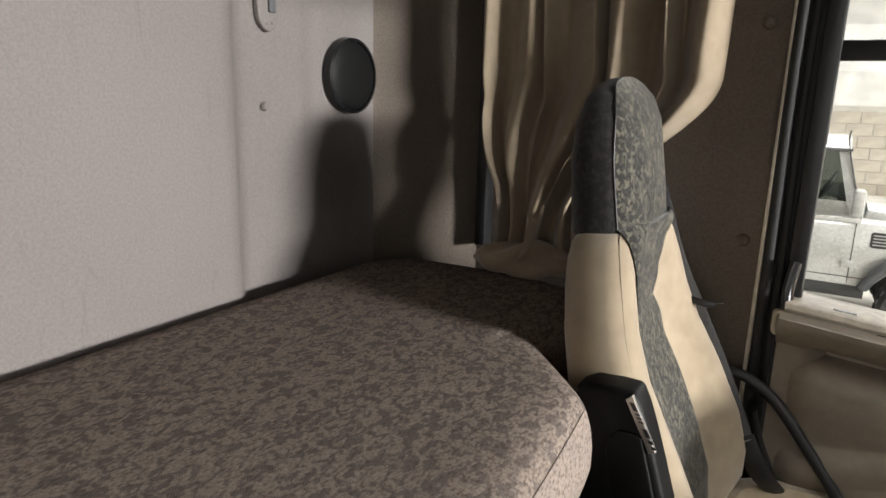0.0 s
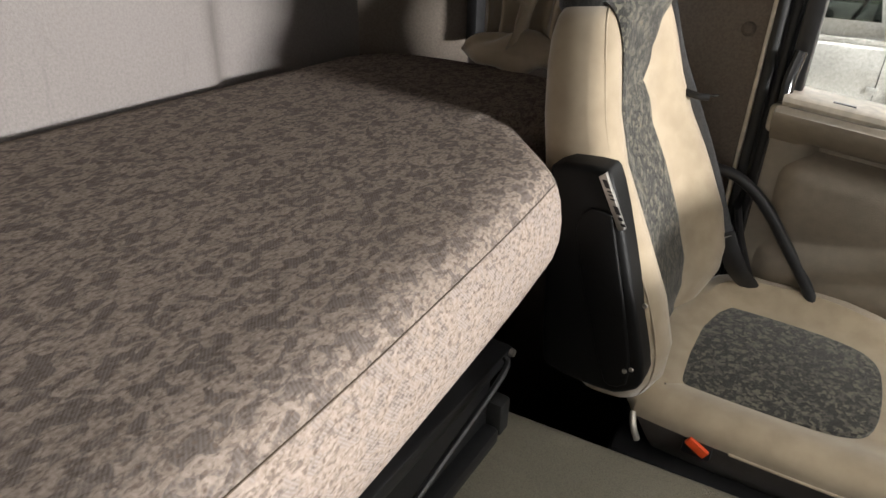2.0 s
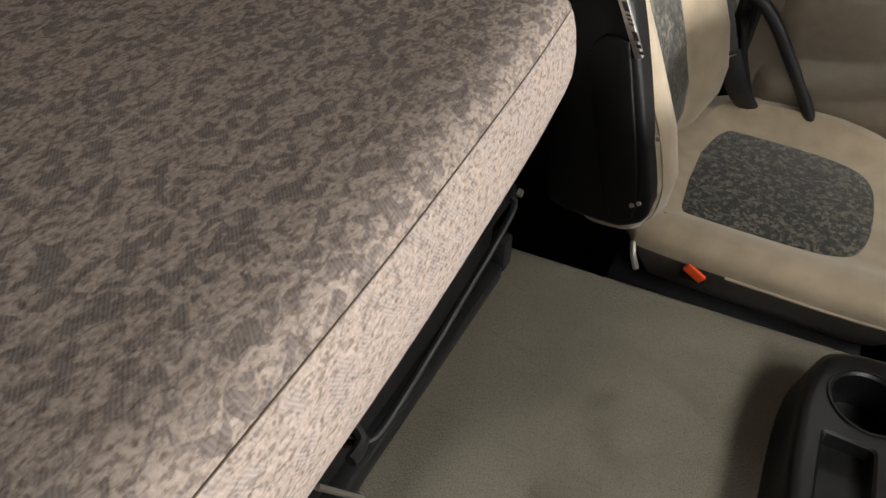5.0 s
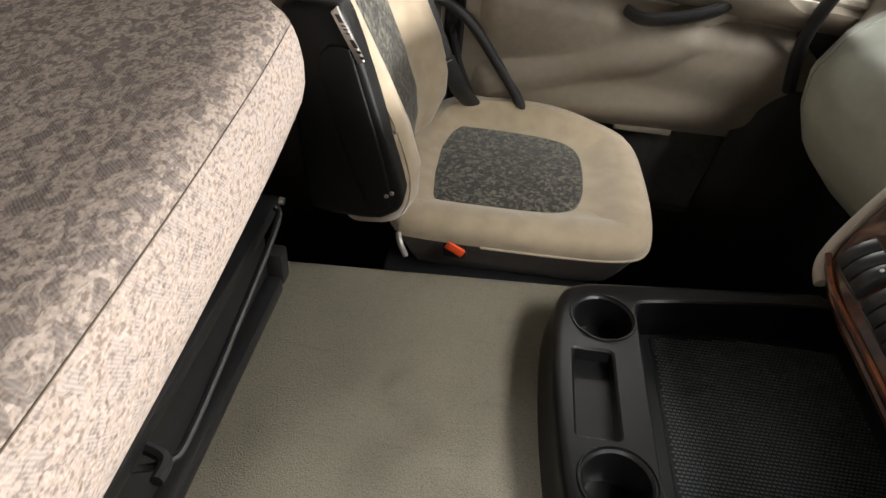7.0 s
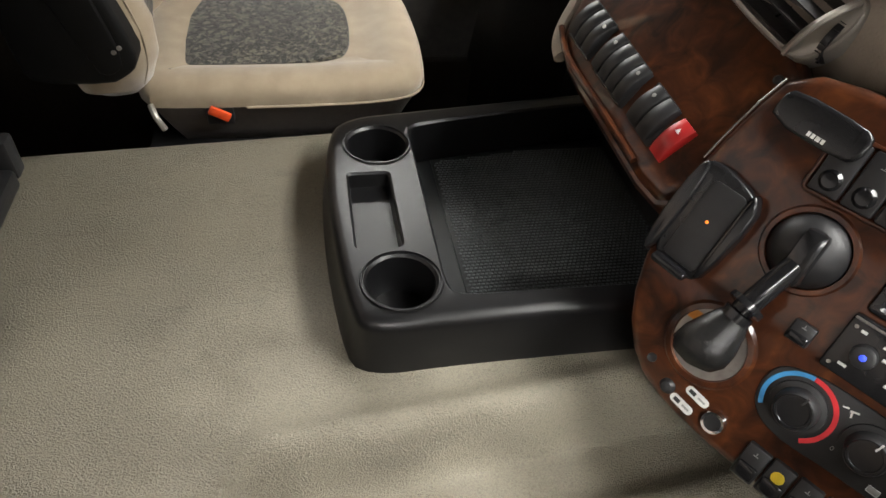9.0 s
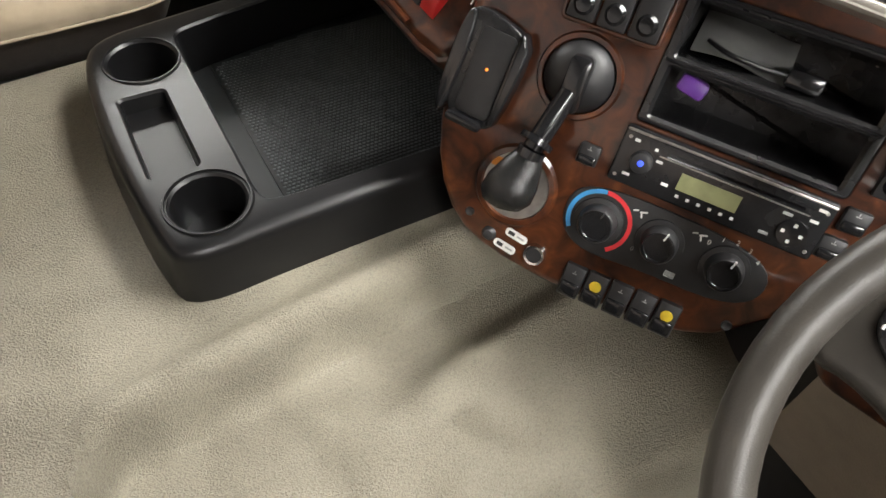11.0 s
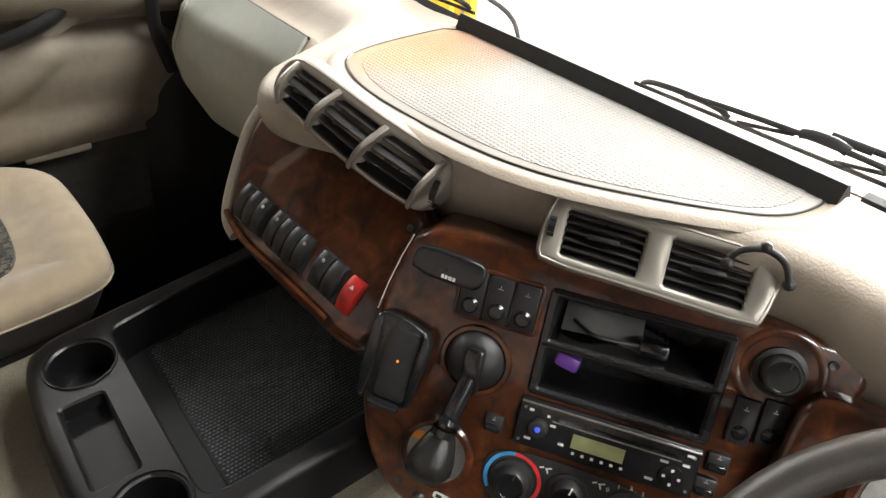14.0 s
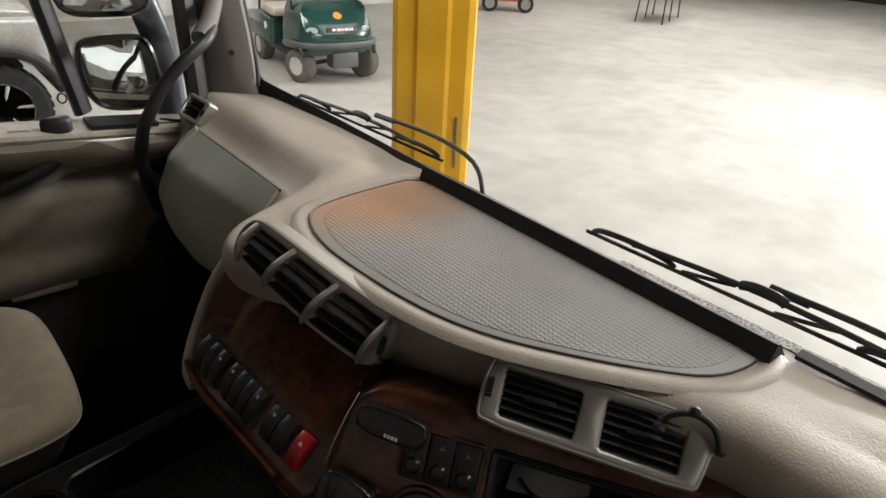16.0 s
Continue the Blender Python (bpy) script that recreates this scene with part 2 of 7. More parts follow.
PAD = dotted(material("grey_studded_dash_pad", (0.30, 0.29, 0.27), 0.5, second=(0.27, 0.26, 0.24), scale=12), 0.0065, 0.0012, 0.26)
PADPLAIN = material("smooth_dash_pad", (0.30, 0.285, 0.26), 0.5, second=(0.27, 0.255, 0.235), scale=12, bump=0.15, bump_scale=500)
GLOVE = material("grey_green_glovebox", (0.46, 0.485, 0.42), 0.5, second=(0.43, 0.455, 0.395), scale=50, bump=0.25, bump_scale=420)
DOORTRIM = material("beige_door_trim", (0.22, 0.186, 0.144), 0.6, second=(0.195, 0.165, 0.128), scale=60, bump=0.25, bump_scale=450)
CREAM = material("cream_trim", (0.58, 0.52, 0.43), 0.55, scale=60, bump=0.2, bump_scale=450)
SILVER = material("satin_silver_plastic", (0.31, 0.288, 0.252), 0.34, metal=0.4, second=(0.32, 0.295, 0.258), scale=120)
CHROME = material("bright_steel", (0.72, 0.72, 0.72), 0.18, metal=1.0, scale=90)
STEEL = material("worn_steel", (0.45, 0.43, 0.40), 0.35, metal=0.9, scale=90)
RED = material("red_switch_plastic", (0.45, 0.02, 0.02), 0.35, scale=60)
ORANGE = material("orange_buckle_plastic", (0.85, 0.09, 0.02), 0.4, scale=60)
WHITE = material("white_print", (0.8, 0.79, 0.76), 0.6, scale=60)
GREYPRINT = material("grey_print", (0.35, 0.35, 0.34), 0.6, scale=60)
BLUEPRINT = material("blue_print", (0.05, 0.30, 0.62), 0.5, scale=60)
REDPRINT = material("red_print", (0.72, 0.03, 0.04), 0.5, scale=60)
YELLOWPRINT = material("yellow_symbol", (0.80, 0.58, 0.03), 0.5, scale=60)
PURPLE = material("purple_plastic", (0.16, 0.05, 0.35), 0.35, scale=60)
LCD = material("green_grey_display", (0.30, 0.31, 0.15), 0.35, scale=60)
CURTAIN = material("beige_curtain_cloth", (0.31, 0.25, 0.18), 0.9, second=(0.28, 0.225, 0.16), scale=60, bump=0.3, bump_scale=1200, sheen=0.3, spec=0.2)
WHEELSKIN = material("worn_grey_leather", (0.036, 0.032, 0.027), 0.40, second=(0.028, 0.025, 0.021), scale=35, bump=0.15, bump_scale=600)
BELT = material("dark_belt_webbing", (0.085, 0.087, 0.094), 0.55, scale=300, bump=0.4, bump_scale=900)
CONCRETE = material("pale_concrete", (0.40, 0.383, 0.352), 0.6, spec=0.25, second=(0.345, 0.328, 0.298), scale=0.7, bump=0.05, bump_scale=40, stain=0.1, detail=9)
YELLOW = material("yellow_lift_paint", (0.92, 0.50, 0.02), 0.38, second=(0.88, 0.46, 0.02), scale=4)
# hall roof is out of view; its dark tone holds back bounced light
HALLROOF = material("dark_unseen_hall_roof", (0.10, 0.10, 0.10), 0.8, scale=3)
HALLWALL = material("white_hall_sheet", (0.72, 0.70, 0.66), 0.6, scale=3)
BLOCK = material("beige_blockwork", (0.45, 0.40, 0.33), 0.85, second=(0.38, 0.335, 0.275), scale=9, bump=0.4, bump_scale=60)
MORTAR = material("block_mortar", (0.5, 0.47, 0.42), 0.9, scale=30)
JEEPPAINT = material("silver_grey_car_paint", (0.44, 0.435, 0.42), 0.25, metal=0.2, coat=0.6, scale=40)
GREYBLACK = material("grey_black_bumper", (0.05, 0.052, 0.055), 0.5, scale=20)
BLUEGREY = material("blue_grey_mirror_paint", (0.085, 0.095, 0.125), 0.3, coat=0.5, scale=40)
GREENPAINT = material("dark_green_cart_shell", (0.012, 0.055, 0.045), 0.22, coat=0.7, scale=40)
CARTGREY = material("dusty_grey_bumper_plastic", (0.115, 0.125, 0.130), 0.45, second=(0.095, 0.102, 0.107), scale=20)
DUSTYTYRE = material("dusty_tyre_rubber", (0.150, 0.140, 0.120), 0.85, second=(0.105, 0.098, 0.085), scale=25, bump=0.2, bump_scale=200)
GLASSLAMP = material("headlamp_plastic", (0.42, 0.47, 0.46), 0.12, coat=0.8, scale=60)
ALLOY = material("silver_alloy", (0.68, 0.67, 0.65), 0.4, metal=0.2, scale=60)
GLASS = glass("clear_screen_glass", (0.97, 0.98, 0.97))
DARKGLASS = glass("car_window_glass", (0.55, 0.6, 0.58), 0.02)
MIRROR = material("mirror_glass", (0.85, 0.87, 0.88), 0.03, metal=1.0, scale=50)


def burl():
    m = material("dark_burl_veneer", (0.2, 0.07, 0.02), 0.35, coat=0.7, spec=0.25, scale=14)
    t = m.node_tree
    co = t.nodes["Texture Coordinate"]
    n = t.nodes.new("ShaderNodeTexNoise")
    n.inputs["Scale"].default_value, n.inputs["Detail"].default_value = 32, 12
    n.inputs["Distortion"].default_value = 1.2
    t.links.new(co.outputs["Object"], n.inputs["Vector"])
    r = t.nodes.new("ShaderNodeValToRGB")
    e = r.color_ramp.elements
    e[0].position, e[0].color = 0.34, (0.022, 0.0075, 0.0035, 1)
    e[1].position, e[1].color = 0.72, (0.13, 0.041, 0.012, 1)
    e.new(0.50).color = (0.060, 0.0175, 0.0065, 1)
    e.new(0.60).color = (0.084, 0.0245, 0.008, 1)
    t.links.new(n.outputs["Fac"], r.inputs[0])
    t.links.new(r.outputs[0], t.nodes["Mix"].inputs["A"])
    return m


WOOD = burl()


def leather_grain(m, scale, strength):
    """Pebbled grain for vinyl, deeper in worn zones than in others."""
    t = m.node_tree
    co = t.nodes["Texture Coordinate"]
    warp = t.nodes.new("ShaderNodeTexNoise")
    warp.inputs["Scale"].default_value = scale * 0.5
    t.links.new(co.outputs["Object"], warp.inputs["Vector"])
    mixv = t.nodes.new("ShaderNodeMix")
    mixv.data_type = "VECTOR"
    mixv.inputs["Factor"].default_value = 0.006
    t.links.new(co.outputs["Object"], mixv.inputs["A"])
    t.links.new(warp.outputs["Color"], mixv.inputs["B"])
    v = t.nodes.new("ShaderNodeTexVoronoi")
    v.feature = "SMOOTH_F1"
    v.inputs["Scale"].default_value = scale
    t.links.new(mixv.outputs["Result"], v.inputs["Vector"])
    zone = t.nodes.new("ShaderNodeTexNoise")
    zone.inputs["Scale"].default_value, zone.inputs["Detail"].default_value = 16, 3
    t.links.new(co.outputs["Object"], zone.inputs["Vector"])
    depth = t.nodes.new("ShaderNodeMapRange")
    depth.inputs["From Min"].default_value, depth.inputs["From Max"].default_value = 0.38, 0.62
    depth.inputs["To Min"].default_value, depth.inputs["To Max"].default_value = strength * 0.65, strength * 1.2
    t.links.new(zone.outputs["Fac"], depth.inputs["Value"])
    bp = t.nodes.new("ShaderNodeBump")
    bp.invert = True
    bp.inputs["Distance"].default_value = 0.0035
    t.links.new(depth.outputs[0], bp.inputs["Strength"])
    t.links.new(v.outputs["Distance"], bp.inputs["Height"])
    b = t.nodes["Principled BSDF"]
    t.links.new(bp.outputs[0], b.inputs["Normal"])
    # grooves also darkened in the colour, deepening the shade of the relief
    groove = t.nodes.new("ShaderNodeMapRange")
    groove.inputs["From Min"].default_value, groove.inputs["From Max"].default_value = 0.25, 0.75
    groove.inputs["To Min"].default_value, groove.inputs["To Max"].default_value = 1.08, 0.74
    t.links.new(v.outputs["Distance"], groove.inputs["Value"])
    mx = t.nodes.new("ShaderNodeMix")
    mx.data_type, mx.blend_type = "RGBA", "MULTIPLY"
    mx.inputs["Factor"].default_value = 1.0
    t.links.new(b.inputs["Base Color"].links[0].from_socket, mx.inputs["A"])
    t.links.new(groove.outputs[0], mx.inputs["B"])
    t.links.new(mx.outputs["Result"], b.inputs["Base Color"])


leather_grain(VINYL, 600, 0.75)


def scuffed(m, strength):
    """Dark rubbed streaks and smudges over a plain surface."""
    t = m.node_tree
    b = t.nodes["Principled BSDF"]
    src = b.inputs["Base Color"].links[0].from_socket
    co = t.nodes["Texture Coordinate"]
    mp = t.nodes.new("ShaderNodeMapping")
    mp.inputs["Scale"].default_value, mp.inputs["Rotation"].default_value = (1.0, 5.0, 0.8), (0.5, 0.0, 0.0)
    t.links.new(co.outputs["Object"], mp.inputs[0])
    n = t.nodes.new("ShaderNodeTexNoise")
    n.inputs["Scale"].default_value, n.inputs["Detail"].default_value, n.inputs["Distortion"].default_value = 9.0, 6, 1.0
    t.links.new(mp.outputs[0], n.inputs["Vector"])
    r = t.nodes.new("ShaderNodeMapRange")
    r.inputs["From Min"].default_value, r.inputs["From Max"].default_value = 0.62, 0.70
    r.inputs["To Min"].default_value, r.inputs["To Max"].default_value = 1.0, 1.0 - strength
    t.links.new(n.outputs["Fac"], r.inputs["Value"])
    mx = t.nodes.new("ShaderNodeMix")
    mx.data_type, mx.blend_type = "RGBA", "MULTIPLY"
    mx.inputs["Factor"].default_value = 1.0
    t.links.new(src, mx.inputs["A"])
    t.links.new(r.outputs[0], mx.inputs["B"])
    t.links.new(mx.outputs["Result"], b.inputs["Base Color"])


scuffed(WALL, 0.10)
scuffed(VINYL, 0.10)


# ---- mesh helpers ----
def rect_ring(x0, x1, y0, y1, r, seg=5):
    """Corner-rounded rectangle, counter-clockwise."""
    r = min(r, (x1 - x0) / 2 - 1e-5, (y1 - y0) / 2 - 1e-5)
    pts = []
    for cx, cy, a in ((x1 - r, y1 - r, 0), (x0 + r, y1 - r, 90), (x0 + r, y0 + r, 180), (x1 - r, y0 + r, 270)):
        for i in range(seg + 1):
            an = radians(a + 90 * i / seg)
            pts.append((cx + r * math.cos(an), cy + r * math.sin(an)))
    return pts


def circle_ring(cx, cy, r, n=28, ry=None):
    return [(cx + r * math.cos(2 * math.pi * i / n), cy + (ry or r) * math.sin(2 * math.pi * i / n)) for i in range(n)]


def smooth_ring(pts, rounds=2):
    """Chaikin rounding of a closed outline."""
    for _ in range(rounds):
        out = []
        for i, p in enumerate(pts):
            q = pts[(i + 1) % len(pts)]
            out += [(p[0] * 0.75 + q[0] * 0.25, p[1] * 0.75 + q[1] * 0.25), (p[0] * 0.25 + q[0] * 0.75, p[1] * 0.25 + q[1] * 0.75)]
        pts = out
    return pts


def inset(pts, d):
    """Moves a counter-clockwise outline inwards by d."""
    out = []
    n = len(pts)
    for i in range(n):
        a, b, c = Vector(pts[i - 1]), Vector(pts[i]), Vector(pts[(i + 1) % n])
        e1, e2 = (b - a), (c - b)
        if e1.length < 1e-9 or e2.length < 1e-9:
            out.append(tuple(b))
            continue
        n1, n2 = Vector((-e1.y, e1.x)).normalized(), Vector((-e2.y, e2.x)).normalized()
        k = (n1 + n2)
        k = k / max(k.length_squared, 0.4) * 2
        out.append((b.x + k.x * d, b.y + k.y * d))
    return out


def loft(rings, cap0=True, cap1=True, closed=True):
    """Skins a list of 3D rings with equal counts."""
    bm = bmesh.new()
    vs = [[bm.verts.new(p) for p in ring] for ring in rings]
    n = len(vs[0])
    for a, b in zip(vs, vs[1:]):
        for i in range(n if closed else n - 1):
            j = (i + 1) % n
            bm.faces.new((a[i], a[j], b[j], b[i]))
    if closed and cap0:
        bm.faces.new(list(reversed(vs[0])))
    if closed and cap1:
        bm.faces.new(vs[-1])
    bmesh.ops.recalc_face_normals(bm, faces=bm.faces)
    return bm


def slab(ring, z0, z1, bevel=0.0, steps=3):
    """An outline raised from z0 to z1, its upper edge rounded."""
    rings = [[(x, y, z0) for x, y in ring]]
    if bevel:
        for i in range(steps + 1):
            a = math.pi / 2 * i / steps
            rings.append([(x, y, z1 - bevel + bevel * math.sin(a)) for x, y in inset(ring, bevel * (1 - math.cos(a)))])
    else:
        rings.append([(x, y, z1) for x, y in ring])
    return loft(rings)


def box(x0, x1, y0, y1, z0, z1, r=0.0, seg=2):
    bm = bmesh.new()
    bmesh.ops.create_cube(bm, size=1)
    for v in bm.verts:
        v.co = Vector((x0 + (v.co.x + 0.5) * (x1 - x0), y0 + (v.co.y + 0.5) * (y1 - y0), z0 + (v.co.z + 0.5) * (z1 - z0)))
    if r:
        bmesh.ops.bevel(bm, geom=bm.edges[:], offset=r, segments=seg, affect="EDGES", profile=0.5)
    return bm


def tube(pts, r, n=10, smooth=4, flat=None):
    """A round or flattened rod along a smoothed line."""
    pts = [Vector(p) for p in pts]
    if smooth and len(pts) > 2:
        fine = []
        for i in range(len(pts) - 1):
            p0, p1, p2, p3 = pts[max(i - 1, 0)], pts[i], pts[i + 1], pts[min(i + 2, len(pts) - 1)]
            for k in range(smooth):
                t = k / smooth
                fine.append(0.5 * ((2 * p1) + (p2 - p0) * t + (2 * p0 - 5 * p1 + 4 * p2 - p3) * t * t + (3 * p1 - p0 - 3 * p2 + p3) * t ** 3))
        pts = fine + [pts[-1]]
    rings = []
    side = None
    for i, p in enumerate(pts):
        d = (pts[min(i + 1, len(pts) - 1)] - pts[max(i - 1, 0)]).normalized()
        if side is None:
            side = d.orthogonal().normalized() if flat is None else (Vector(flat) - d * d.dot(Vector(flat))).normalized()
        side = (side - d * d.dot(side)).normalized()
        up = d.cross(side)
        rr = r if isinstance(r, tuple) else (r, r)
        rings.append([tuple(p + side * rr[0] * math.cos(2 * math.pi * k / n) + up * rr[1] * math.sin(2 * math.pi * k / n)) for k in range(n)])
    return loft(rings)


def lathe(profile, n=32):
    """Turns (radius, height) pairs round the z axis."""
    return loft([[(r * math.cos(2 * math.pi * k / n), r * math.sin(2 * math.pi * k / n), z) for k in range(n)] for r, z in profile])


def sheet(f, nu, nv, thick=0.0):
    """A surface from f(u, v) with u, v from 0 to 1; thick: a second skin along the normals."""
    bm = bmesh.new()
    g = [[bm.verts.new(f(i / nu, j / nv)) for j in range(nv + 1)] for i in range(nu + 1)]
    for i in range(nu):
        for j in range(nv):
            bm.faces.new((g[i][j], g[i + 1][j], g[i + 1][j + 1], g[i][j + 1]))
    if thick:
        bm.normal_update()
        geo = bmesh.ops.solidify(bm, geom=bm.faces[:], thickness=thick)
    bmesh.ops.recalc_face_normals(bm, faces=bm.faces)
    return bm


def plate(outer, holes, z, depths, below, lip=0.004):
    """A raised body with pockets: outer outline, hole outlines with their depths, down to the height below."""
    bm = bmesh.new()

    def loop(pts, zz):
        vs = [bm.verts.new((x, y, zz)) for x, y in pts]
        return vs, [bm.edges.new((vs[i], vs[(i + 1) % len(vs)])) for i in range(len(vs))]

    def skin(a, b):
        for i in range(len(a)):
            j = (i + 1) % len(a)
            bm.faces.new((a[i], a[j], b[j], b[i]))

    top, edges = loop(inset(outer, lip), z)
    prev = top
    for k in (1, 2, 3):
        an = math.pi / 2 * k / 3
        vs = [bm.verts.new((x, y, z - lip + lip * math.cos(an))) for x, y in inset(outer, lip - lip * math.sin(an))]
        skin(prev, vs)
        prev = vs
    base = [bm.verts.new((x, y, below)) for x, y in inset(outer, -(z - below) * 0.10)]
    skin(prev, base)
    for ring, depth in zip(holes, depths):
        h, he = loop(ring, z)
        edges += he
        r2 = [bm.verts.new((x, y, z - 0.003)) for x, y in inset(ring, 0.003)]
        skin(h, r2)
        r3 = [bm.verts.new((x, y, z - depth)) for x, y in inset(ring, 0.003 + depth * 0.07)]
        skin(r2, r3)
        bm.faces.new(r3)
    bmesh.ops.triangle_fill(bm, use_beauty=True, edges=edges)
    bmesh.ops.recalc_face_normals(bm, faces=bm.faces)
    return bm


def mesh_of(name, bm, mat, m=None, smooth=38):
    if m is not None:
        bmesh.ops.transform(bm, matrix=m, verts=bm.verts)
        if m.determinant() < 0:
            bmesh.ops.reverse_faces(bm, faces=bm.faces)
    bmesh.ops.recalc_face_normals(bm, faces=bm.faces)
    for e in bm.edges:
        e.smooth = len(e.link_faces) != 2 or e.calc_face_angle(0) < radians(smooth)
    for f in bm.faces:
        f.smooth = True
    me = bpy.data.meshes.new(name)
    bm.to_mesh(me)
    bm.free()
    me.materials.append(mat)
    return me


def part(name, bm, mat, parent=None, label="", m=None, smooth=38):
    """One mesh object under a thing, or a thing of its own."""
    ob = new(name, mesh_of(name, bm, mat, m, smooth))
    ob.parent = parent
    if label:
        ob["label"] = label
    return ob


def thing(name, label, category, group=""):
    return tagged(new(name), label, category, group)


def frame_of(o, u, v):
    u, v = Vector(u).normalized(), Vector(v).normalized()
    w = u.cross(v).normalized()
    v = w.cross(u)
    m = Matrix((u, v, w)).transposed().to_4x4()
    m.translation = o
    return m


def at(x, y, z=0.0):
    return Matrix.Translation((x, y, z))


def rust_stain(m, centre, radius, colour):
    """A blotch of another colour with a ragged edge."""
    t = m.node_tree
    b = t.nodes["Principled BSDF"]
    co = t.nodes["Texture Coordinate"]
    d = t.nodes.new("ShaderNodeVectorMath")
    d.operation = "DISTANCE"
    d.inputs[1].default_value = centre
    t.links.new(co.outputs["Object"], d.inputs[0])
    n = t.nodes.new("ShaderNodeTexNoise")
    n.inputs["Scale"].default_value, n.inputs["Detail"].default_value = 14, 5
    t.links.new(co.outputs["Object"], n.inputs["Vector"])
    a = t.nodes.new("ShaderNodeMath")
    a.operation = "MULTIPLY_ADD"
    a.inputs[1].default_value = 0.10
    t.links.new(n.outputs["Fac"], a.inputs[0])
    t.links.new(d.outputs["Value"], a.inputs[2])
    r = t.nodes.new("ShaderNodeMapRange")
    r.inputs["From Min"].default_value, r.inputs["From Max"].default_value = radius * 0.4 + 0.05, radius + 0.05
    r.inputs["To Min"].default_value, r.inputs["To Max"].default_value = 0.8, 0.0
    t.links.new(a.outputs[0], r.inputs["Value"])
    mx = t.nodes.new("ShaderNodeMix")
    mx.data_type = "RGBA"
    mx.inputs["B"].default_value = (*colour, 1)
    t.links.new(r.outputs[0], mx.inputs["Factor"])
    t.links.new(t.nodes["Mix"].outputs["Result"], mx.inputs["A"])
    t.links.new(mx.outputs["Result"], b.inputs["Base Color"])


for m in (PAD, PADPLAIN):
    rust_stain(m, (0.99, 1.02, 0.874), 0.19, (0.42, 0.20, 0.08))


def ease(a, b, x):
    k = min(max((x - a) / (b - a), 0), 1)
    return k * k * (3 - 2 * k)


def structure(name, bm, mat, label, category, m=None):
    return tagged(part(name, bm, mat, None, "", m), label, category, kind="structure")


# ---- hall ----
structure("ground", box(-30, 40, -30, 40, -1.3, -1.1), CONCRETE, "pale smooth concrete hall floor with faint stains", "floor")
structure("wall_hall_front", box(27.0, 27.3, -30, 30, -1.1, 4.5), HALLWALL, "white sheeted far wall of the hall", "wall")
structure("wall_hall_driver_side", box(-10, 27, -9.3, -9.0, -1.1, 4.5), HALLWALL, "white sheeted side wall of the hall", "wall")
structure("wall_hall_back", box(-10.3, -10, -9, 17, -1.1, 4.5), HALLWALL, "white sheeted back wall of the hall", "wall")
structure("hall_ceiling", box(-10, 27, -9, 17, 4.6, 4.8), HALLROOF, "unseen hall ceiling, kept dark against bounced light", "ceiling")
wall_side = structure("wall_hall_side", box(-10, 27, 15.0, 15.3, -1.1, 4.6), HALLWALL, "white sheeted hall wall with a block plinth", "wall")

# ---- cab shell ----
structure("floor", box(-0.62, 1.12, -0.46, 1.66, -0.04, 0.0), CARPET, "dark rubber-matted cab floor", "floor")


structure("wall_underbody", box(-0.58, 1.06, -0.42, 1.60, -1.1, -0.04, 0.02), BLACK, "plain black underbody below the cab", "underbody")


def rear_wall(u, v):
    y, z = -0.46 + u * 2.04, 0.5 + v * 1.3
    s = min(max((y - 1.075) / 0.055, 0), 1)
    x = -0.585 - 0.040 * s * s * (3 - 2 * s)
    x -= 0.006 * math.exp(-((y - 1.305) / 0.008) ** 2) * (1 if z > 0.93 else 0)
    if y > 1.44:
        x += 0.45 * (y - 1.44) ** 1.0 * 0.4
    return (x, y, z)


structure("wall_rear", sheet(rear_wall, 130, 8, 0.02), WALL, "light grey grained vinyl rear cab wall with scuffs", "wall")
structure("wall_rear_shell", box(-0.72, -0.66, -0.5, 1.72, -0.1, 1.85), BLACK, "outer rear skin of the cab", "wall")
# side wall with a slanted corner panel behind the door
structure("wall_corner", loft([[(-0.625, 1.470, z), (-0.612, 1.490, z), (-0.44, 1.645, z), (-0.44, 1.70, z), (-0.66, 1.70, z)] for z in (0.0, 1.76)]), SIDE, "brown-grey slanted corner panel of the cab", "wall")
structure("wall_side", box(-0.44, 0.135, 1.64, 1.70, 0.0, 1.76), SIDE, "brown-grey carpeted side wall behind the door", "wall")
structure("trim_pillar_edge", box(0.135, 0.142, 1.628, 1.66, 0.55, 1.76, 0.002), CREAM, "thin cream edge of the pillar trim", "trim")
structure("wall_driver_rear", box(-0.66, 0.10, -0.52, -0.46, 0.0, 1.76), SIDE, "brown-grey side wall behind the driver door", "wall")
structure("wall_driver_front", box(0.95, 1.2, -0.52, -0.46, 0.0, 1.0), SIDE, "side wall in front of the driver door", "wall")
structure("door_2", box(0.10, 0.95, -0.52, -0.46, 0.0, 0.90), DOORTRIM, "closed beige driver door", "door")
structure("trim_driver_frame", box(0.10, 0.95, -0.52, -0.46, 1.58, 1.76), BLACK, "black driver window frame", "trim")
structure("ceiling", box(-0.66, 1.12, -0.52, 1.72, 1.76, 1.82), ROOF, "unseen cab roof, kept dark to limit bounced light", "ceiling")
structure("trim_screen_header", box(0.98, 1.12, -0.46, 1.66, 1.62, 1.76, 0.02), WALL, "grey roof edge above the windscreen", "trim")

structure("trim_door_jamb", box(0.136, 0.20, 1.668, 1.70, 0.0, 1.76), BLACK, "black door jamb behind the seals", "trim")
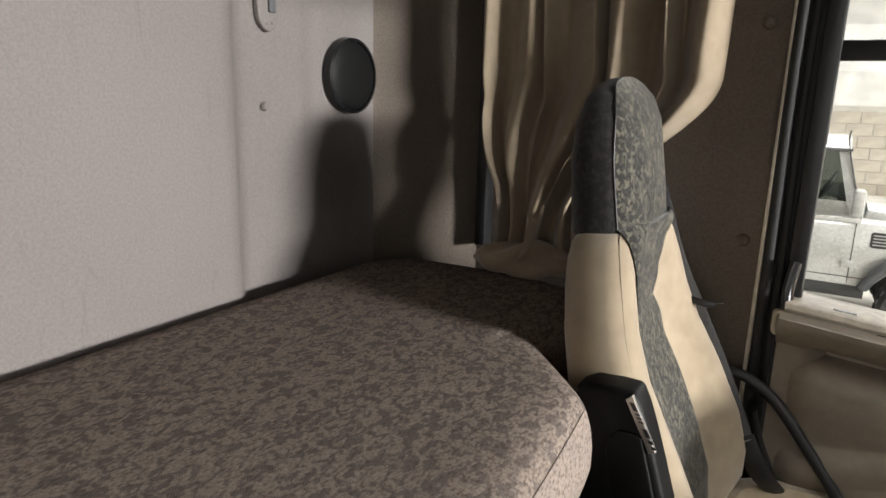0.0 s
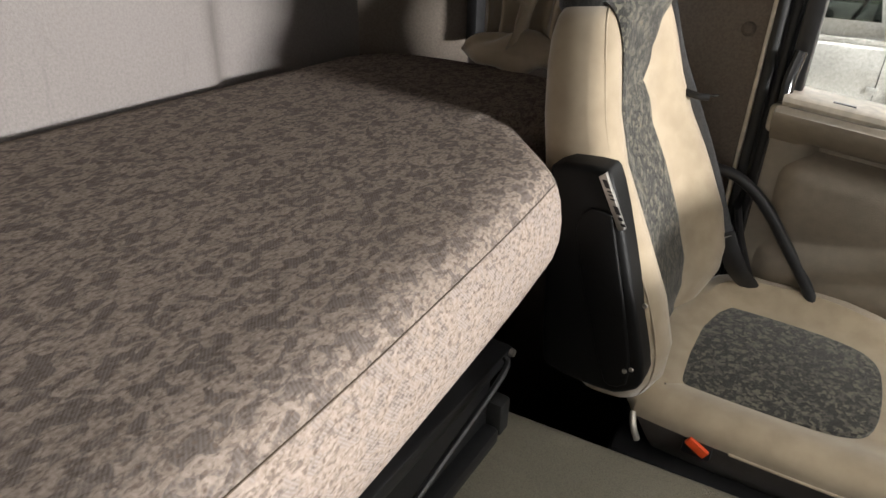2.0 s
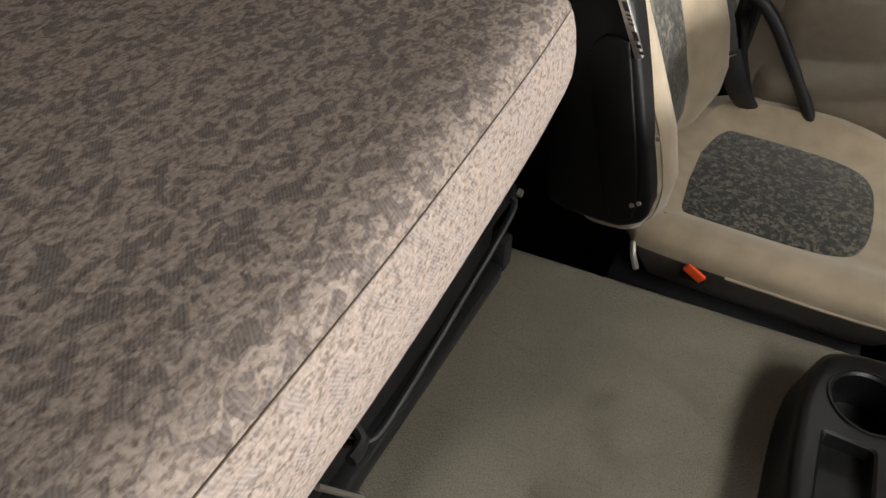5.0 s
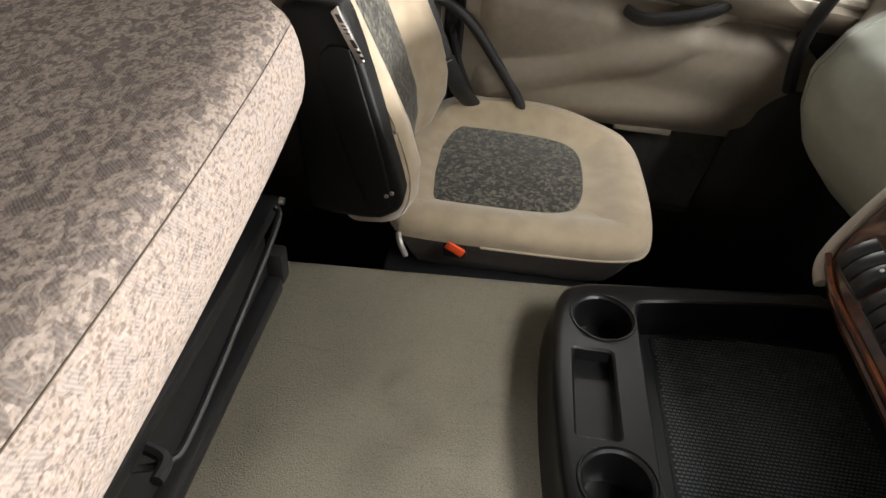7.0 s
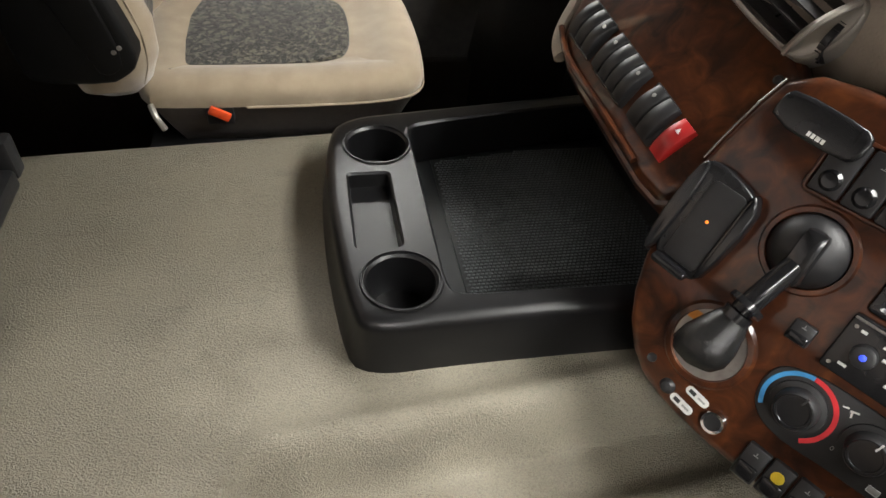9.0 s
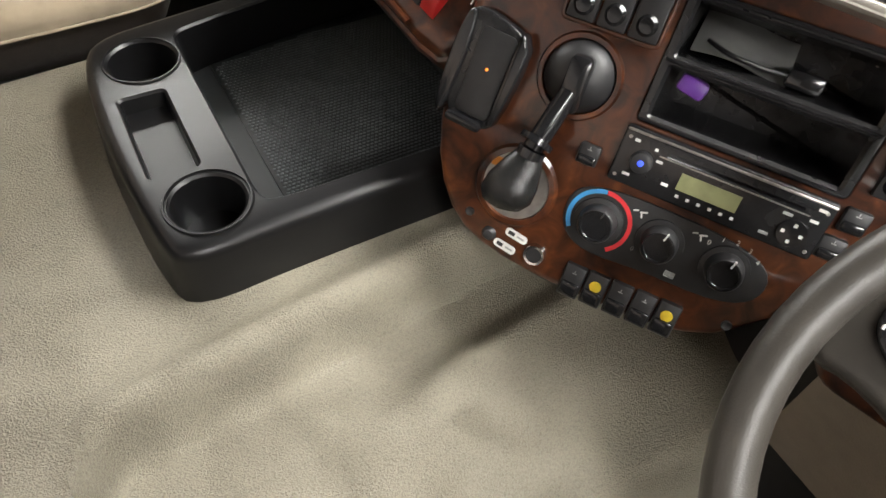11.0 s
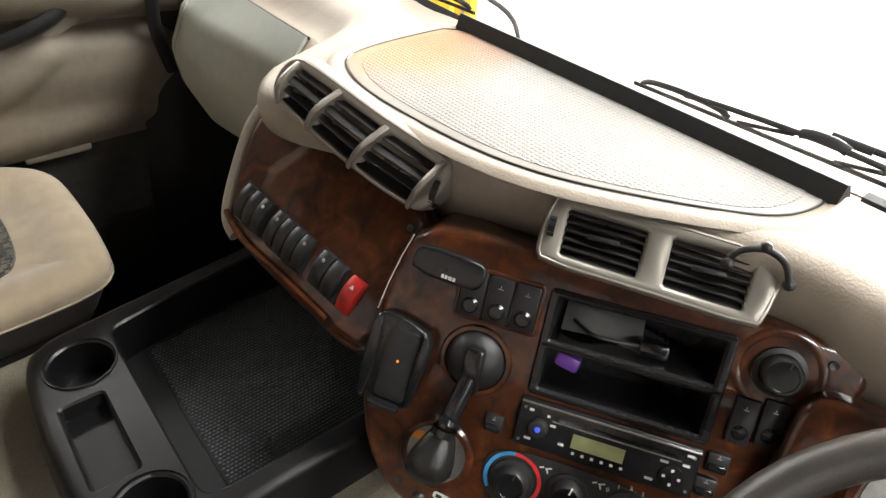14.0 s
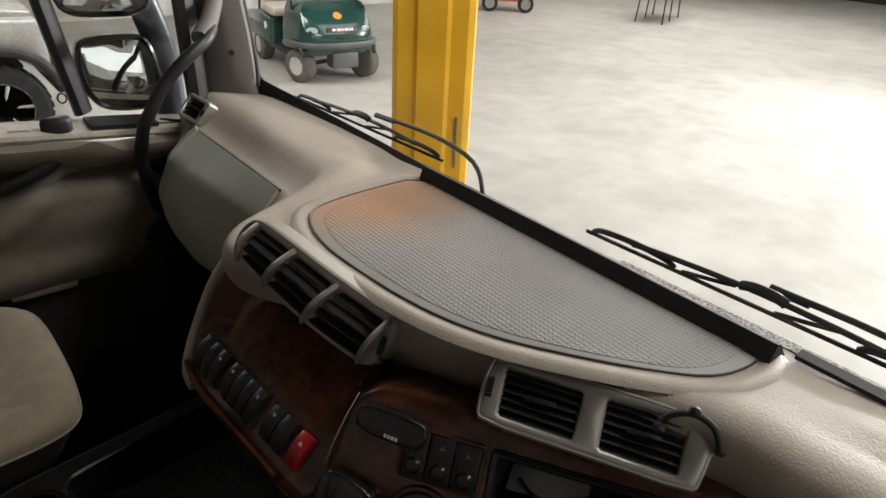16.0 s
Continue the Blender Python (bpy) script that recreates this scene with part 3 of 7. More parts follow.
# door seals, two black rubber lips
for i, (x, y, r) in enumerate(((0.152, 1.63, 0.009), (0.172, 1.638, 0.007))):
    structure("trim_door_seal_%d" % (i + 1), tube([(x, y, 0.3), (x, y, 0.9), (x - 0.004, y, 1.3), (x, y, 1.75)], r, 10), RUBBER, "black rubber door seal", "trim")

# ---- passenger door ----
door = tagged(thing("door_1", "closed beige passenger door with a window", "door"), kind="structure")


def sill(x):
    """Height of the window shelf, falling towards the front."""
    return 0.912 - 0.095 * (x - 0.175)


def door_face(u, v):
    x = 0.185 + u * 0.80
    z = 0.522 + v * (sill(x) - 0.018 - 0.522)
    top = sill(x) - z
    y = 1.640 - 0.055 * (1 - ease(0.018, 0.075, top))
    # recess under the shelf with a rounded rear end, above a ledge
    side = ease(0.222, 0.250, x)
    y += 0.030 * ease(0.040, 0.062, top) * (1 - ease(0.105, 0.130, top)) * side
    y -= 0.020 * ease(0.118, 0.140, top) * (1 - ease(0.16, 0.26, top)) * side
    # rolled ridge that climbs to the front
    low = 0.60 + max(x - 0.25, 0) * 0.32 + max(x - 0.55, 0) * 0.35
    y -= 0.014 * math.exp(-((z - low) / 0.026) ** 2) * ease(0.215, 0.245, x)
    y += 0.01 * ease(0, 0.3, low - z) + 0.030 * (1 - ease(0.522, 0.60, z)) ** 2
    return (x, y, z)


part("door_panel", sheet(door_face, 150, 110, -0.03), DOORTRIM, door)
structure("trim_door_sill", box(0.10, 1.10, 1.600, 1.74, -0.05, 0.045, 0.008), RUBBER, "black step sill under the door", "trim")
# lower door coloured dark for the shade in the footwell
part("lower_panel", box(0.19, 0.98, 1.676, 1.70, 0.0, 0.526), CARPET, door, "lower door panel, shade put into its dark colour")
part("door_pocket", box(0.50, 0.98, 1.628, 1.66, 0.06, 0.33, 0.012), CARPET, door, "dark door pocket")
part("pocket_ledge", box(0.53, 0.655, 1.646, 1.680, 0.505, 0.523, 0.005), DOORTRIM, door, "small beige ledge")
part("door_shelf", loft([[(x, 1.592, sill(x) - 0.019), (x, 1.588, sill(x) - 0.012), (x, 1.590, sill(x) - 0.004), (x, 1.597, sill(x)), (x, 1.664, sill(x) + 0.004), (x, 1.664, sill(x) - 0.019)] for x in (0.190, 0.30, 0.45, 0.60, 0.75, 0.90, 0.985)]), CREAM, door, "cream window shelf with slots")
for x in (0.262, 0.345, 0.45, 0.53, 0.60, 0.865):
    part("shelf_slot", loft([[(xx, 1.606, sill(xx) - 0.001), (xx, 1.612, sill(xx) - 0.001), (xx, 1.612, sill(xx) + 0.0022), (xx, 1.606, sill(xx) + 0.0018)] for xx in (x, x + 0.034)]), BLACK, door, "black demister slot")
LOCK = frame_of((0, 1.584, 0), (1, 0, 0), (0, 0.05, 1))
part("release_frame", plate(rect_ring(0.172, 0.204, 0.838, 0.884, 0.009), [rect_ring(0.178, 0.198, 0.844, 0.878, 0.006)], 0.010, [0.012], -0.004, 0.003), CREAM, door, "small oblong lock pull in a cream frame", LOCK)
part("release_pull", slab(rect_ring(0.180, 0.196, 0.846, 0.876, 0.005), -0.002, 0.006, 0.002), DOORTRIM, door, "beige lock pull", LOCK)
part("window_latch", slab(smooth_ring([(0.645, 1.598), (0.69, 1.588), (0.708, 1.600), (0.706, 1.622), (0.665, 1.620)], 2), sill(0.68) - 0.004, sill(0.68) + 0.026, 0.010), BLACK, door, "black teardrop lock knob")
part("shelf_switch_plate", loft([[(x, 1.592, sill(x)), (x, 1.655, sill(x) + 0.003), (x, 1.655, sill(x) + 0.010), (x, 1.592, sill(x) + 0.008)] for x in (0.735, 0.80, 0.86)]), BLACK, door, "black switch plate")
part("shelf_corner", tube([(0.192, 1.60, 0.895), (0.190, 1.61, 0.93), (0.196, 1.62, 0.975)], (0.012, 0.008), 10), GLOSSBLACK, door, "black corner piece at the window's foot")
part("grab_handle", tube([(0.49, 1.60, 0.776), (0.52, 1.575, 0.772), (0.58, 1.565, 0.785), (0.64, 1.57, 0.805), (0.685, 1.60, 0.825)], (0.011, 0.016), 10), BLACK, door, "black door pull")
part("handle_surround", tube([(0.47, 1.632, 0.755), (0.52, 1.622, 0.752), (0.60, 1.62, 0.765), (0.70, 1.628, 0.81)], (0.03, 0.012), 10), DOORTRIM, door)
part("lock_button", lathe([(0.001, 0), (0.012, 0), (0.011, 0.006), (0.001, 0.008)], 16), BLACK, door, "dark round button", frame_of((0.64, 1.640, 0.655), (1, 0, 0), (0, 0, 1)))
# window frame, divider and glass
part("window_frame_rear", box(0.183, 0.212, 1.625, 1.665, 0.88, 1.60, 0.006), BLACK, door, "black window frame")
part("window_frame_top", box(0.183, 0.98, 1.625, 1.665, 1.58, 1.62, 0.006), BLACK, door)
part("window_bar", box(0.20, 0.72, 1.645, 1.66, 1.312, 1.345, 0.004), BLACK, door, "black horizontal bar over the pane")
part("window_divider", tube([(0.737, 1.645, 0.88), (0.702, 1.645, 1.12), (0.642, 1.645, 1.6)], (0.022, 0.014), 8), BLACK, door, "slanted black window divider")
part("window_frame_front", tube([(0.965, 1.645, 0.88), (0.955, 1.645, 1.2), (0.93, 1.645, 1.6)], (0.03, 0.02), 8), BLACK, door, "black front window frame")
pane = part("pane", box(0.2, 0.97, 1.652, 1.656, 0.87, 1.6), GLASS, door, "clear window pane")
pane.visible_shadow = False

# ---- windscreen and front pillar ----
screen = tagged(thing("window_1", "wide clear windscreen with a black dotted lower edge", "windscreen"), kind="structure")


def screen_face(u, v):
    y = -0.46 + 2.16 * u
    bow = 0.040 * (2 * u - 1) ** 4
    return (1.165 - bow - 0.14 * v, y, 0.85 + 0.84 * v)


pane = part("pane", sheet(screen_face, 24, 4), GLASS, screen)
pane.visible_shadow = False
part("lower_edge", sheet(lambda u, v: (screen_face(u, 0)[0] - 0.004 - 0.012 * v * 0.2, screen_face(u, 0)[1], 0.84 + 0.028 * v), 24, 1, 0.003), RUBBER, screen, "black lower screen edge")
pillar = tagged(thing("trim_front_pillar", "grey front pillar trim beside the windscreen", "pillar trim"), kind="structure")
part("pillar_cover", loft([[(1.013 - d - 0.004 * f, 1.695, z), (1.042 - d + 0.022 * f, 1.654 - 0.002 * f, z), (1.060 - d + 0.022 * f, 1.648 - 0.002 * f, z), (1.098 - d + 0.004 * f, 1.650, z), (1.118 - d, 1.668, z), (1.112 - d, 1.705, z), (1.025 - d, 1.715, z)] for z, d, f in ((0.850, 0.0, 1.9), (0.878, 0.0, 1.35), (0.892, 0.0, 0.75), (0.912, 0.0, 0.30), (0.94, 0.001, 0.05), (1.00, 0.006, 0.0), (1.10, 0.020, 0.0), (1.40, 0.070, 0.0), (1.76, 0.130, 0.0))]),
     WALL, pillar)
part("door_seal", tube([(0.995, 1.690, 0.86), (0.985, 1.690, 1.10), (0.940, 1.690, 1.60)], (0.022, 0.016), 8), RUBBER, pillar, "black rubber door seal beside the pillar")
part("pillar_plug", lathe([(0.001, 0.004), (0.006, 0.003), (0.007, 0.0)], 12), BLACK, pillar, "black screw plug", frame_of((1.052, 1.6495, 0.966), (0.96, -0.28, 0), (0, 0, 1)))

# ---- bunk ----
bunk = thing("bunk_mattress", "mottled grey-brown cloth bunk mattress on its base", "mattress")
B = smooth_ring([(0.085, -0.44), (0.066, 0.2), (0.054, 0.6), (0.050, 0.69), (0.036, 0.90), (0.026, 1.00), (0.022, 1.035), (0.020, 1.055), (0.004, 1.076), (-0.03, 1.113), (-0.074, 1.160), (-0.105, 1.193), (-0.110, 1.215), (-0.098, 1.25), (-0.088, 1.3), (-0.088, 1.47), (-0.40, 1.50), (-0.57, 1.46), (-0.575, 1.2), (-0.575, 0.2), (-0.575, -0.44)], 2)

rings = []
for d, z in ((0.022, 0.760), (0.012, 0.764), (0.003, 0.772), (-0.008, 0.792), (-0.013, 0.815), (-0.013, 0.840), (-0.009, 0.865), (-0.004, 0.881), (0.0, 0.888)):
    rings.append([(x, y, z) for x, y in inset(B, d)])
part("side_band", loft(rings, True, False), BUNKSIDE, bunk, "pitted cloth side band, coloured paler for the front light")
rings = []
for d, z, k in ((0.0, 0.888, 0), (0.004, 0.8955, 0), (0.010, 0.9015, 0), (0.018, 0.9060, 0), (0.018, 0.9090, 0.04), (0.018, 0.9112, 0.09), (0.018, 0.912, 0.15)):
    rings.append([(x + (-0.30 - x) * k, y + (0.50 - y) * k, z) for x, y in inset(B, d)])
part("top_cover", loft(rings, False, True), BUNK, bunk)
part("seam", tube([(x, y, 0.888) for x, y in inset(B, -0.0003)[:36]], 0.0008, 6, 0), BROWNCLOTH, bunk, "thin dark seam")

base = thing("bunk_box", "black steel and plastic box under the bunk", "bunk box")
part("lower_box", box(-0.58, -0.045, -0.44, 1.06, 0.0, 0.60, 0.006), BLACK, base)
part("lid", box(-0.58, -0.022, -0.44, 1.075, 0.602, 0.626, 0.006), BLACK, base)
part("upper_panel", box(-0.58, -0.065, -0.44, 1.06, 0.628, 0.762, 0.006), BLACK, base)
part("kick_ledge", box(-0.05, -0.02, -0.44, 1.05, 0.462, 0.492, 0.008), BLACK, base)
part("corner_post", box(-0.56, -0.08, 1.06, 1.12, 0.0, 0.762, 0.006), BLACK, base)
part("far_support", box(-0.58, -0.12, 1.12, 1.49, 0.70, 0.762, 0.006), BLACK, base)
part("latch_rod", tube([(-0.01, 1.02, 0.645), (0.0, 1.0, 0.635), (0.004, 0.85, 0.612), (0.006, 0.70, 0.592), (0.0, 0.66, 0.592), (-0.03, 0.64, 0.60)], 0.0045, 8), BLACK, base, "bent black latch rod")
part("latch_hinge", tube([(-0.03, 0.665, 0.604), (0.0, 0.655, 0.603), (0.004, 0.63, 0.606)], 0.007, 8), BLACK, base)
part("gas_strut", tube([(-0.01, 0.655, 0.47), (-0.015, 0.60, 0.59)], 0.0035, 8, 0), SILVER, base, "pale strut rod")
part("rod_bolt", lathe([(0.001, 0), (0.006, 0), (0.005, 0.006), (0.001, 0.007)], 10), STEEL, base, "small steel bolt", frame_of((0.0, 1.015, 0.66), (0, 1, 0), (0, 0, 1)))
part("rail_bracket", box(-0.05, -0.02, 1.05, 1.08, 0.47, 0.53, 0.006), RUBBER, base)

# ---- engine tunnel ----


def tunnel_face(u, v):
    x = -0.05 + 1.03 * u
    w = v
    far = 1.133 + 0.075 * max(min(x, 0.5), -0.05)
    y = far - (far - 0.188) * w
    z = 0.462
    # rounded far edge
    e = far - y
    if e < 0.02:
        z -= 0.02 - math.sqrt(max(0.02 ** 2 - (0.02 - e) ** 2, 0))
    # step down towards the driver, along a slanting line
    ln = 0.602 + 0.09 * (x - 0.4) - 0.22 * (1 - ease(0.19, 0.31, x)) ** 1.5
    z -= 0.070 * (1 - ease(ln - 0.030, ln + 0.008, y))
    z += 0.008 * math.exp(-((y - ln - 0.020) / 0.015) ** 2) * ease(0.20, 0.32, x)
    z -= 0.05 * (1 - ease(0.36, 0.47, y)) * ease(0.15, 0.5, x)
    z -= 0.35 * (1 - ease(0.17, 0.34, y))
    z += 0.030 * math.exp(-((y - 0.505 - 0.10 * (x - 0.6)) / 0.028) ** 2) * ease(0.50, 0.66, x)
    return (x, y, z)


tunnel = tagged(part("engine_tunnel", sheet(tunnel_face, 110, 170), VINYL, None), "taupe grained vinyl cover over the engine tunnel", "tunnel cover", kind="structure")
part("tunnel_side", sheet(lambda u, v: (-0.05 + 1.03 * u, 1.133 + 0.075 * min(-0.05 + 1.03 * u, 0.5), 0.445 * v), 20, 3, -0.01), VINYL, tunnel)

# ---- storage tray ----
tray = thing("storage_tray", "black plastic console tray with two cup holders", "console tray")
outer = smooth_ring([(0.397, 0.72), (0.415, 0.685), (0.52, 0.690), (0.86, 0.685), (0.86, 1.145), (0.70, 1.125), (0.50, 1.098), (0.428, 1.088), (0.393, 1.055), (0.384, 0.90)], 2)
bin_ring = smooth_ring([(0.506, 0.735), (0.522, 0.722), (0.60, 0.720), (0.838, 0.716), (0.84, 0.718), (0.84, 1.106), (0.838, 1.108), (0.70, 1.092), (0.53, 1.064), (0.507, 1.052), (0.506, 1.01), (0.506, 0.80)], 2)
part("body", plate(outer, [circle_ring(0.460, 1.012, 0.044), circle_ring(0.459, 0.751, 0.042), rect_ring(0.412, 0.471, 0.804, 0.950, 0.008, 4), bin_ring],
                   0.535, [0.055, 0.055, 0.022, 0.066], 0.455, 0.014), TRAYBLACK, tray)
part("mat", slab([(0.546, 0.7275), (0.836, 0.7225), (0.836, 1.092), (0.70, 1.0765), (0.546, 1.053)], 0.4693, 0.4735, 0.0008), MATRUB, tray, "studded black rubber mat")
part("mat_border", box(0.512, 0.5455, 0.740, 1.045, 0.4693, 0.4727), MATRUB, tray, "plain smooth mat border")
rows = []
for i in range(48):
    for j in range(60):
        x, y = 0.552 + 0.0058 * i + (0.0029 if j % 2 else 0), 0.735 + 0.0056 * j
        if x < 0.834 and 0.734 < y < 1.047 + 0.14 * (x - 0.55):
            rows.append((x, y))
verts, faces = [], []
for x, y in rows:
    k = len(verts)
    for dx, dy, dz in ((-0.0021, -0.0014, 0), (0.0021, -0.0014, 0), (0.0021, 0.0014, 0), (-0.0021, 0.0014, 0), (-0.0012, -0.0007, 0.0016), (0.0012, -0.0007, 0.0012), (0.0012, 0.0007, 0.0012), (-0.0012, 0.0007, 0.0016)):
        verts.append((x + dx, y + dy, 0.4734 + dz))
    faces += [(k, k + 1, k + 5, k + 4), (k + 1, k + 2, k + 6, k + 5), (k + 2, k + 3, k + 7, k + 6), (k + 3, k, k + 4, k + 7), (k + 4, k + 5, k + 6, k + 7)]
me = bpy.data.meshes.new("mat_studs")
me.from_pydata(verts, [], faces)
me.materials.append(STUD)
studs = tagged(new("mat_studs", me), kind="stuff")
studs.parent = tray
for y in (1.012, 0.751):
    part("cup_rim", loft([[(0.4595 + r * math.cos(a * math.pi / 18), y + r * math.sin(a * math.pi / 18), z) for a in range(36)] for r, z in ((0.0440, 0.5352), (0.0447, 0.5372), (0.0462, 0.5372), (0.0472, 0.5352))], False, False), TRAYBLACK, tray)

# ---- passenger seat ----
seat = thing("passenger_seat", "beige velour passenger seat with dark patterned inserts", "seat")


def cushion_ring(z, grow=0.0, lift=0.0):
    ring = inset(smooth_ring([(0.10, 1.195), (0.20, 1.188), (0.40, 1.190), (0.51, 1.198), (0.558, 1.225), (0.568, 1.30), (0.570, 1.40), (0.562, 1.56), (0.52, 1.612), (0.40, 1.640), (0.25, 1.645), (0.10, 1.60)], 2), -grow)
    return [(x, y, z + lift * ease(1.44, 1.60, y) * ease(0.08, 0.22, x) * (1 - ease(0.34, 0.56, x))) for x, y in ring]


part("cushion_base", loft([cushion_ring(z, g) for z, g in ((0.395, -0.060), (0.40, -0.050), (0.43, -0.032), (0.465, -0.014), (0.485, -0.003), (0.492, 0.003))], True, False), BROWNCLOTH, seat, "dark brown cloth cushion side")
rings = []
for z, g in ((0.492, 0.003), (0.505, 0.005), (0.518, 0.002), (0.527, -0.008), (0.532, -0.022), (0.532, -0.045), (0.526, -0.068), (0.518, -0.085), (0.514, -0.11)):
    rings.append(cushion_ring(z, g, 0.030 if g > -0.06 else 0.008))
part("cushion", loft(rings, False, True), VELOUR, seat)
insert = smooth_ring([(0.13, 1.265), (0.30, 1.262), (0.40, 1.275), (0.445, 1.31), (0.452, 1.41), (0.445, 1.50), (0.40, 1.535), (0.28, 1.545), (0.13, 1.54)], 2)
part("cushion_insert", slab(insert, 0.48, 0.523, 0.002), PATTERN, seat, "dark patterned cushion insert")
part("piping", tube([(x, y, z) for x, y, z in cushion_ring(0.492, 0.0045)[4:30]], 0.0022, 6, 0), VELOUR, seat)
part("seat_base", box(0.11, 0.50, 1.24, 1.58, 0.08, 0.40, 0.02), BLACK, seat)
part("base_shroud", box(0.10, 0.50, 1.205, 1.60, 0.33, 0.40, 0.02), BLACK, seat)


# backrest: front and rear of its side edge by height
BACK = [(0.500, 0.132, 0.045), (0.53, 0.153, 0.035), (0.57, 0.178, 0.022), (0.613, 0.186, 0.008), (0.658, 0.180, -0.002), (0.727, 0.152, -0.020), (0.81, 0.106, -0.048), (0.875, 0.068, -0.064), (0.94, 0.044, -0.078), (1.00, 0.028, -0.086), (1.06, 0.008, -0.094), (1.16, -0.008, -0.102), (1.24, -0.018, -0.100), (1.275, -0.030, -0.092)]
SEAT_Y = 1.365


def back_row(z):
    for (a, fa, ra), (b, fb, rb) in zip(BACK, BACK[1:]):
        if z <= b or b == BACK[-1][0]:
            k = min(max((z - a) / (b - a), 0), 1)
            k2 = k
            return fa + (fb - fa) * k2, ra + (rb - ra) * k2


def back_section(z, hw, wing, n=48, squeeze=1.0, rear=1.0):
    f, r = back_row(z)
    mid = (f + r) / 2
    pts = []
    for k in range(n):
        a = 2 * math.pi * k / n
        c, si = math.cos(a), math.sin(a)
        yy = hw * math.copysign(abs(si) ** 0.6, si)
        d = math.copysign(abs(c) ** 0.55, c)
        fr = abs(yy) / hw
        x = mid + ((f - mid) * d if d > 0 else (mid - r) * d * rear) * squeeze
        if d > 0:
            x -= wing * (1 - ease(0.35, 0.85, fr)) * d
        pts.append((x, SEAT_Y + yy, z + 0.10 * (x - mid)))
    return pts


rows = [(0.500, 0.150, 0.02), (0.515, 0.172, 0.035), (0.54, 0.212, 0.05), (0.58, 0.226, 0.066), (0.63, 0.232, 0.070), (0.70, 0.234, 0.068), (0.78, 0.230, 0.060), (0.865, 0.216, 0.050), (0.93, 0.200, 0.042), (0.99, 0.181, 0.030), (1.025, 0.165, 0.016, 48, 1.0, 0.97), (1.046, 0.150, 0.008, 48, 1.0, 0.88), (1.058, 0.134, 0.002, 48, 1.0, 0.74), (1.065, 0.112, 0.0, 48, 1.0, 0.50)]
rest_rows = rows
part("backrest", loft([back_section(*r) for r in rest_rows]), VELOUR, seat)
rows = [(1.050, 0.120, 0.0), (1.058, 0.130, -0.003), (1.10, 0.131, -0.006), (1.16, 0.129, -0.006), (1.21, 0.120, -0.004), (1.245, 0.102, 0.0), (1.264, 0.075, 0.0), (1.272, 0.035, 0.0), (1.274, 0.006, 0.0)]
HEAD = [back_section(*r, 48, 1.0 if r[0] < 1.24 else 0.9 - 14 * (r[0] - 1.24)) for r in rows]
part("headrest", loft([[ring[k] for k in range(9, 40)] for ring in HEAD], closed=False), DARKVELOUR, seat, "black velour headrest side and back")
part("headrest_front", loft([[ring[k % 48] for k in range(39, 58)] for ring in HEAD], closed=False), PATTERN, seat, "dark patterned velour headrest front")
for k in (39, 9):
    part("headrest_seam", tube([(x, y, z) for x, y, z in (ring[k] for ring in HEAD[1:-1])], 0.0015, 6), BLACK, seat, "thin dark headrest seam")


def back_front(z, yy):
    """Front surface of the backrest at a height and a distance from its middle."""
    a = rest_rows[0]
    for a, b in zip(rest_rows, rest_rows[1:]):
        if z <= b[0]:
            break
    k = min(max((z - a[0]) / (b[0] - a[0]), 0), 1)
    hw, wing = a[1] + (b[1] - a[1]) * k, a[2] + (b[2] - a[2]) * k
    f, r = back_row(z)
    mid, fr = (f + r) / 2, min(abs(yy) / hw, 1.0)
    d = max(1 - fr ** (2 / 0.6), 0.0) ** 0.275
    x = mid + (f - mid) * d - wing * (1 - ease(0.35, 0.85, fr)) * d
    return (x, SEAT_Y + yy, z + 0.10 * (x - mid))


def pad_edge(z, table):
    for (a, wa), (b, wb) in zip(table, table[1:]):
        if z <= b:
            return wa + (wb - wa) * ease(a, b, z)
    return table[-1][1]


NEAR_EDGE = [(0.55, 0.100), (0.75, 0.110), (0.90, 0.120), (1.06, 0.124)]
FAR_EDGE = [(0.55, 0.030), (0.66, 0.058), (0.80, 0.066), (0.90, 0.052), (0.953, 0.018)]
UPPER_FAR = [(0.94, 0.020), (0.975, 0.052), (1.02, 0.070), (1.06, 0.118)]


def cloth_pad(z0, z1, near, far, proud):
    def face(u, v):
        z = z0 + (z1 - z0) * v
        n, f = pad_edge(z, near), pad_edge(z, far)
        x, y, zz = back_front(z, -n + (n + f) * u)
        edge = ease(0, 0.07, min(u, 1 - u)) * (ease(0, 0.05, 1 - v) if z1 < 1.0 else 1.0)
        return (x - 0.003 + (proud + 0.003) * edge, y, zz)
    return sheet(face, 24, 48, -0.006)


part("backrest_insert", cloth_pad(0.535, 0.955, NEAR_EDGE, FAR_EDGE, 0.006), PATTERN, seat, "dark patterned backrest insert")
part("neck_insert", cloth_pad(0.945, 1.064, NEAR_EDGE, UPPER_FAR, 0.004), PATTERN, seat, "dark patterned neck insert")
part("wing_seam", tube([(x - 0.001, y, z) for x, y, z in (back_section(*r)[40] for r in rest_rows[2:])], 0.0014, 6), VELOUR, seat, "stitched wing seam")
# black recliner cover on the tunnel side
SIDE_M = frame_of((0, 1.142, 0), (1, 0, 0), (0, 0, 1))
cover = smooth_ring([(-0.012, 0.892), (-0.012, 0.860), (-0.004, 0.74), (0.004, 0.60), (0.020, 0.578), (0.112, 0.576), (0.134, 0.588), (0.150, 0.602), (0.152, 0.628), (0.134, 0.690), (0.090, 0.832), (0.068, 0.890), (0.058, 0.898)], 1)
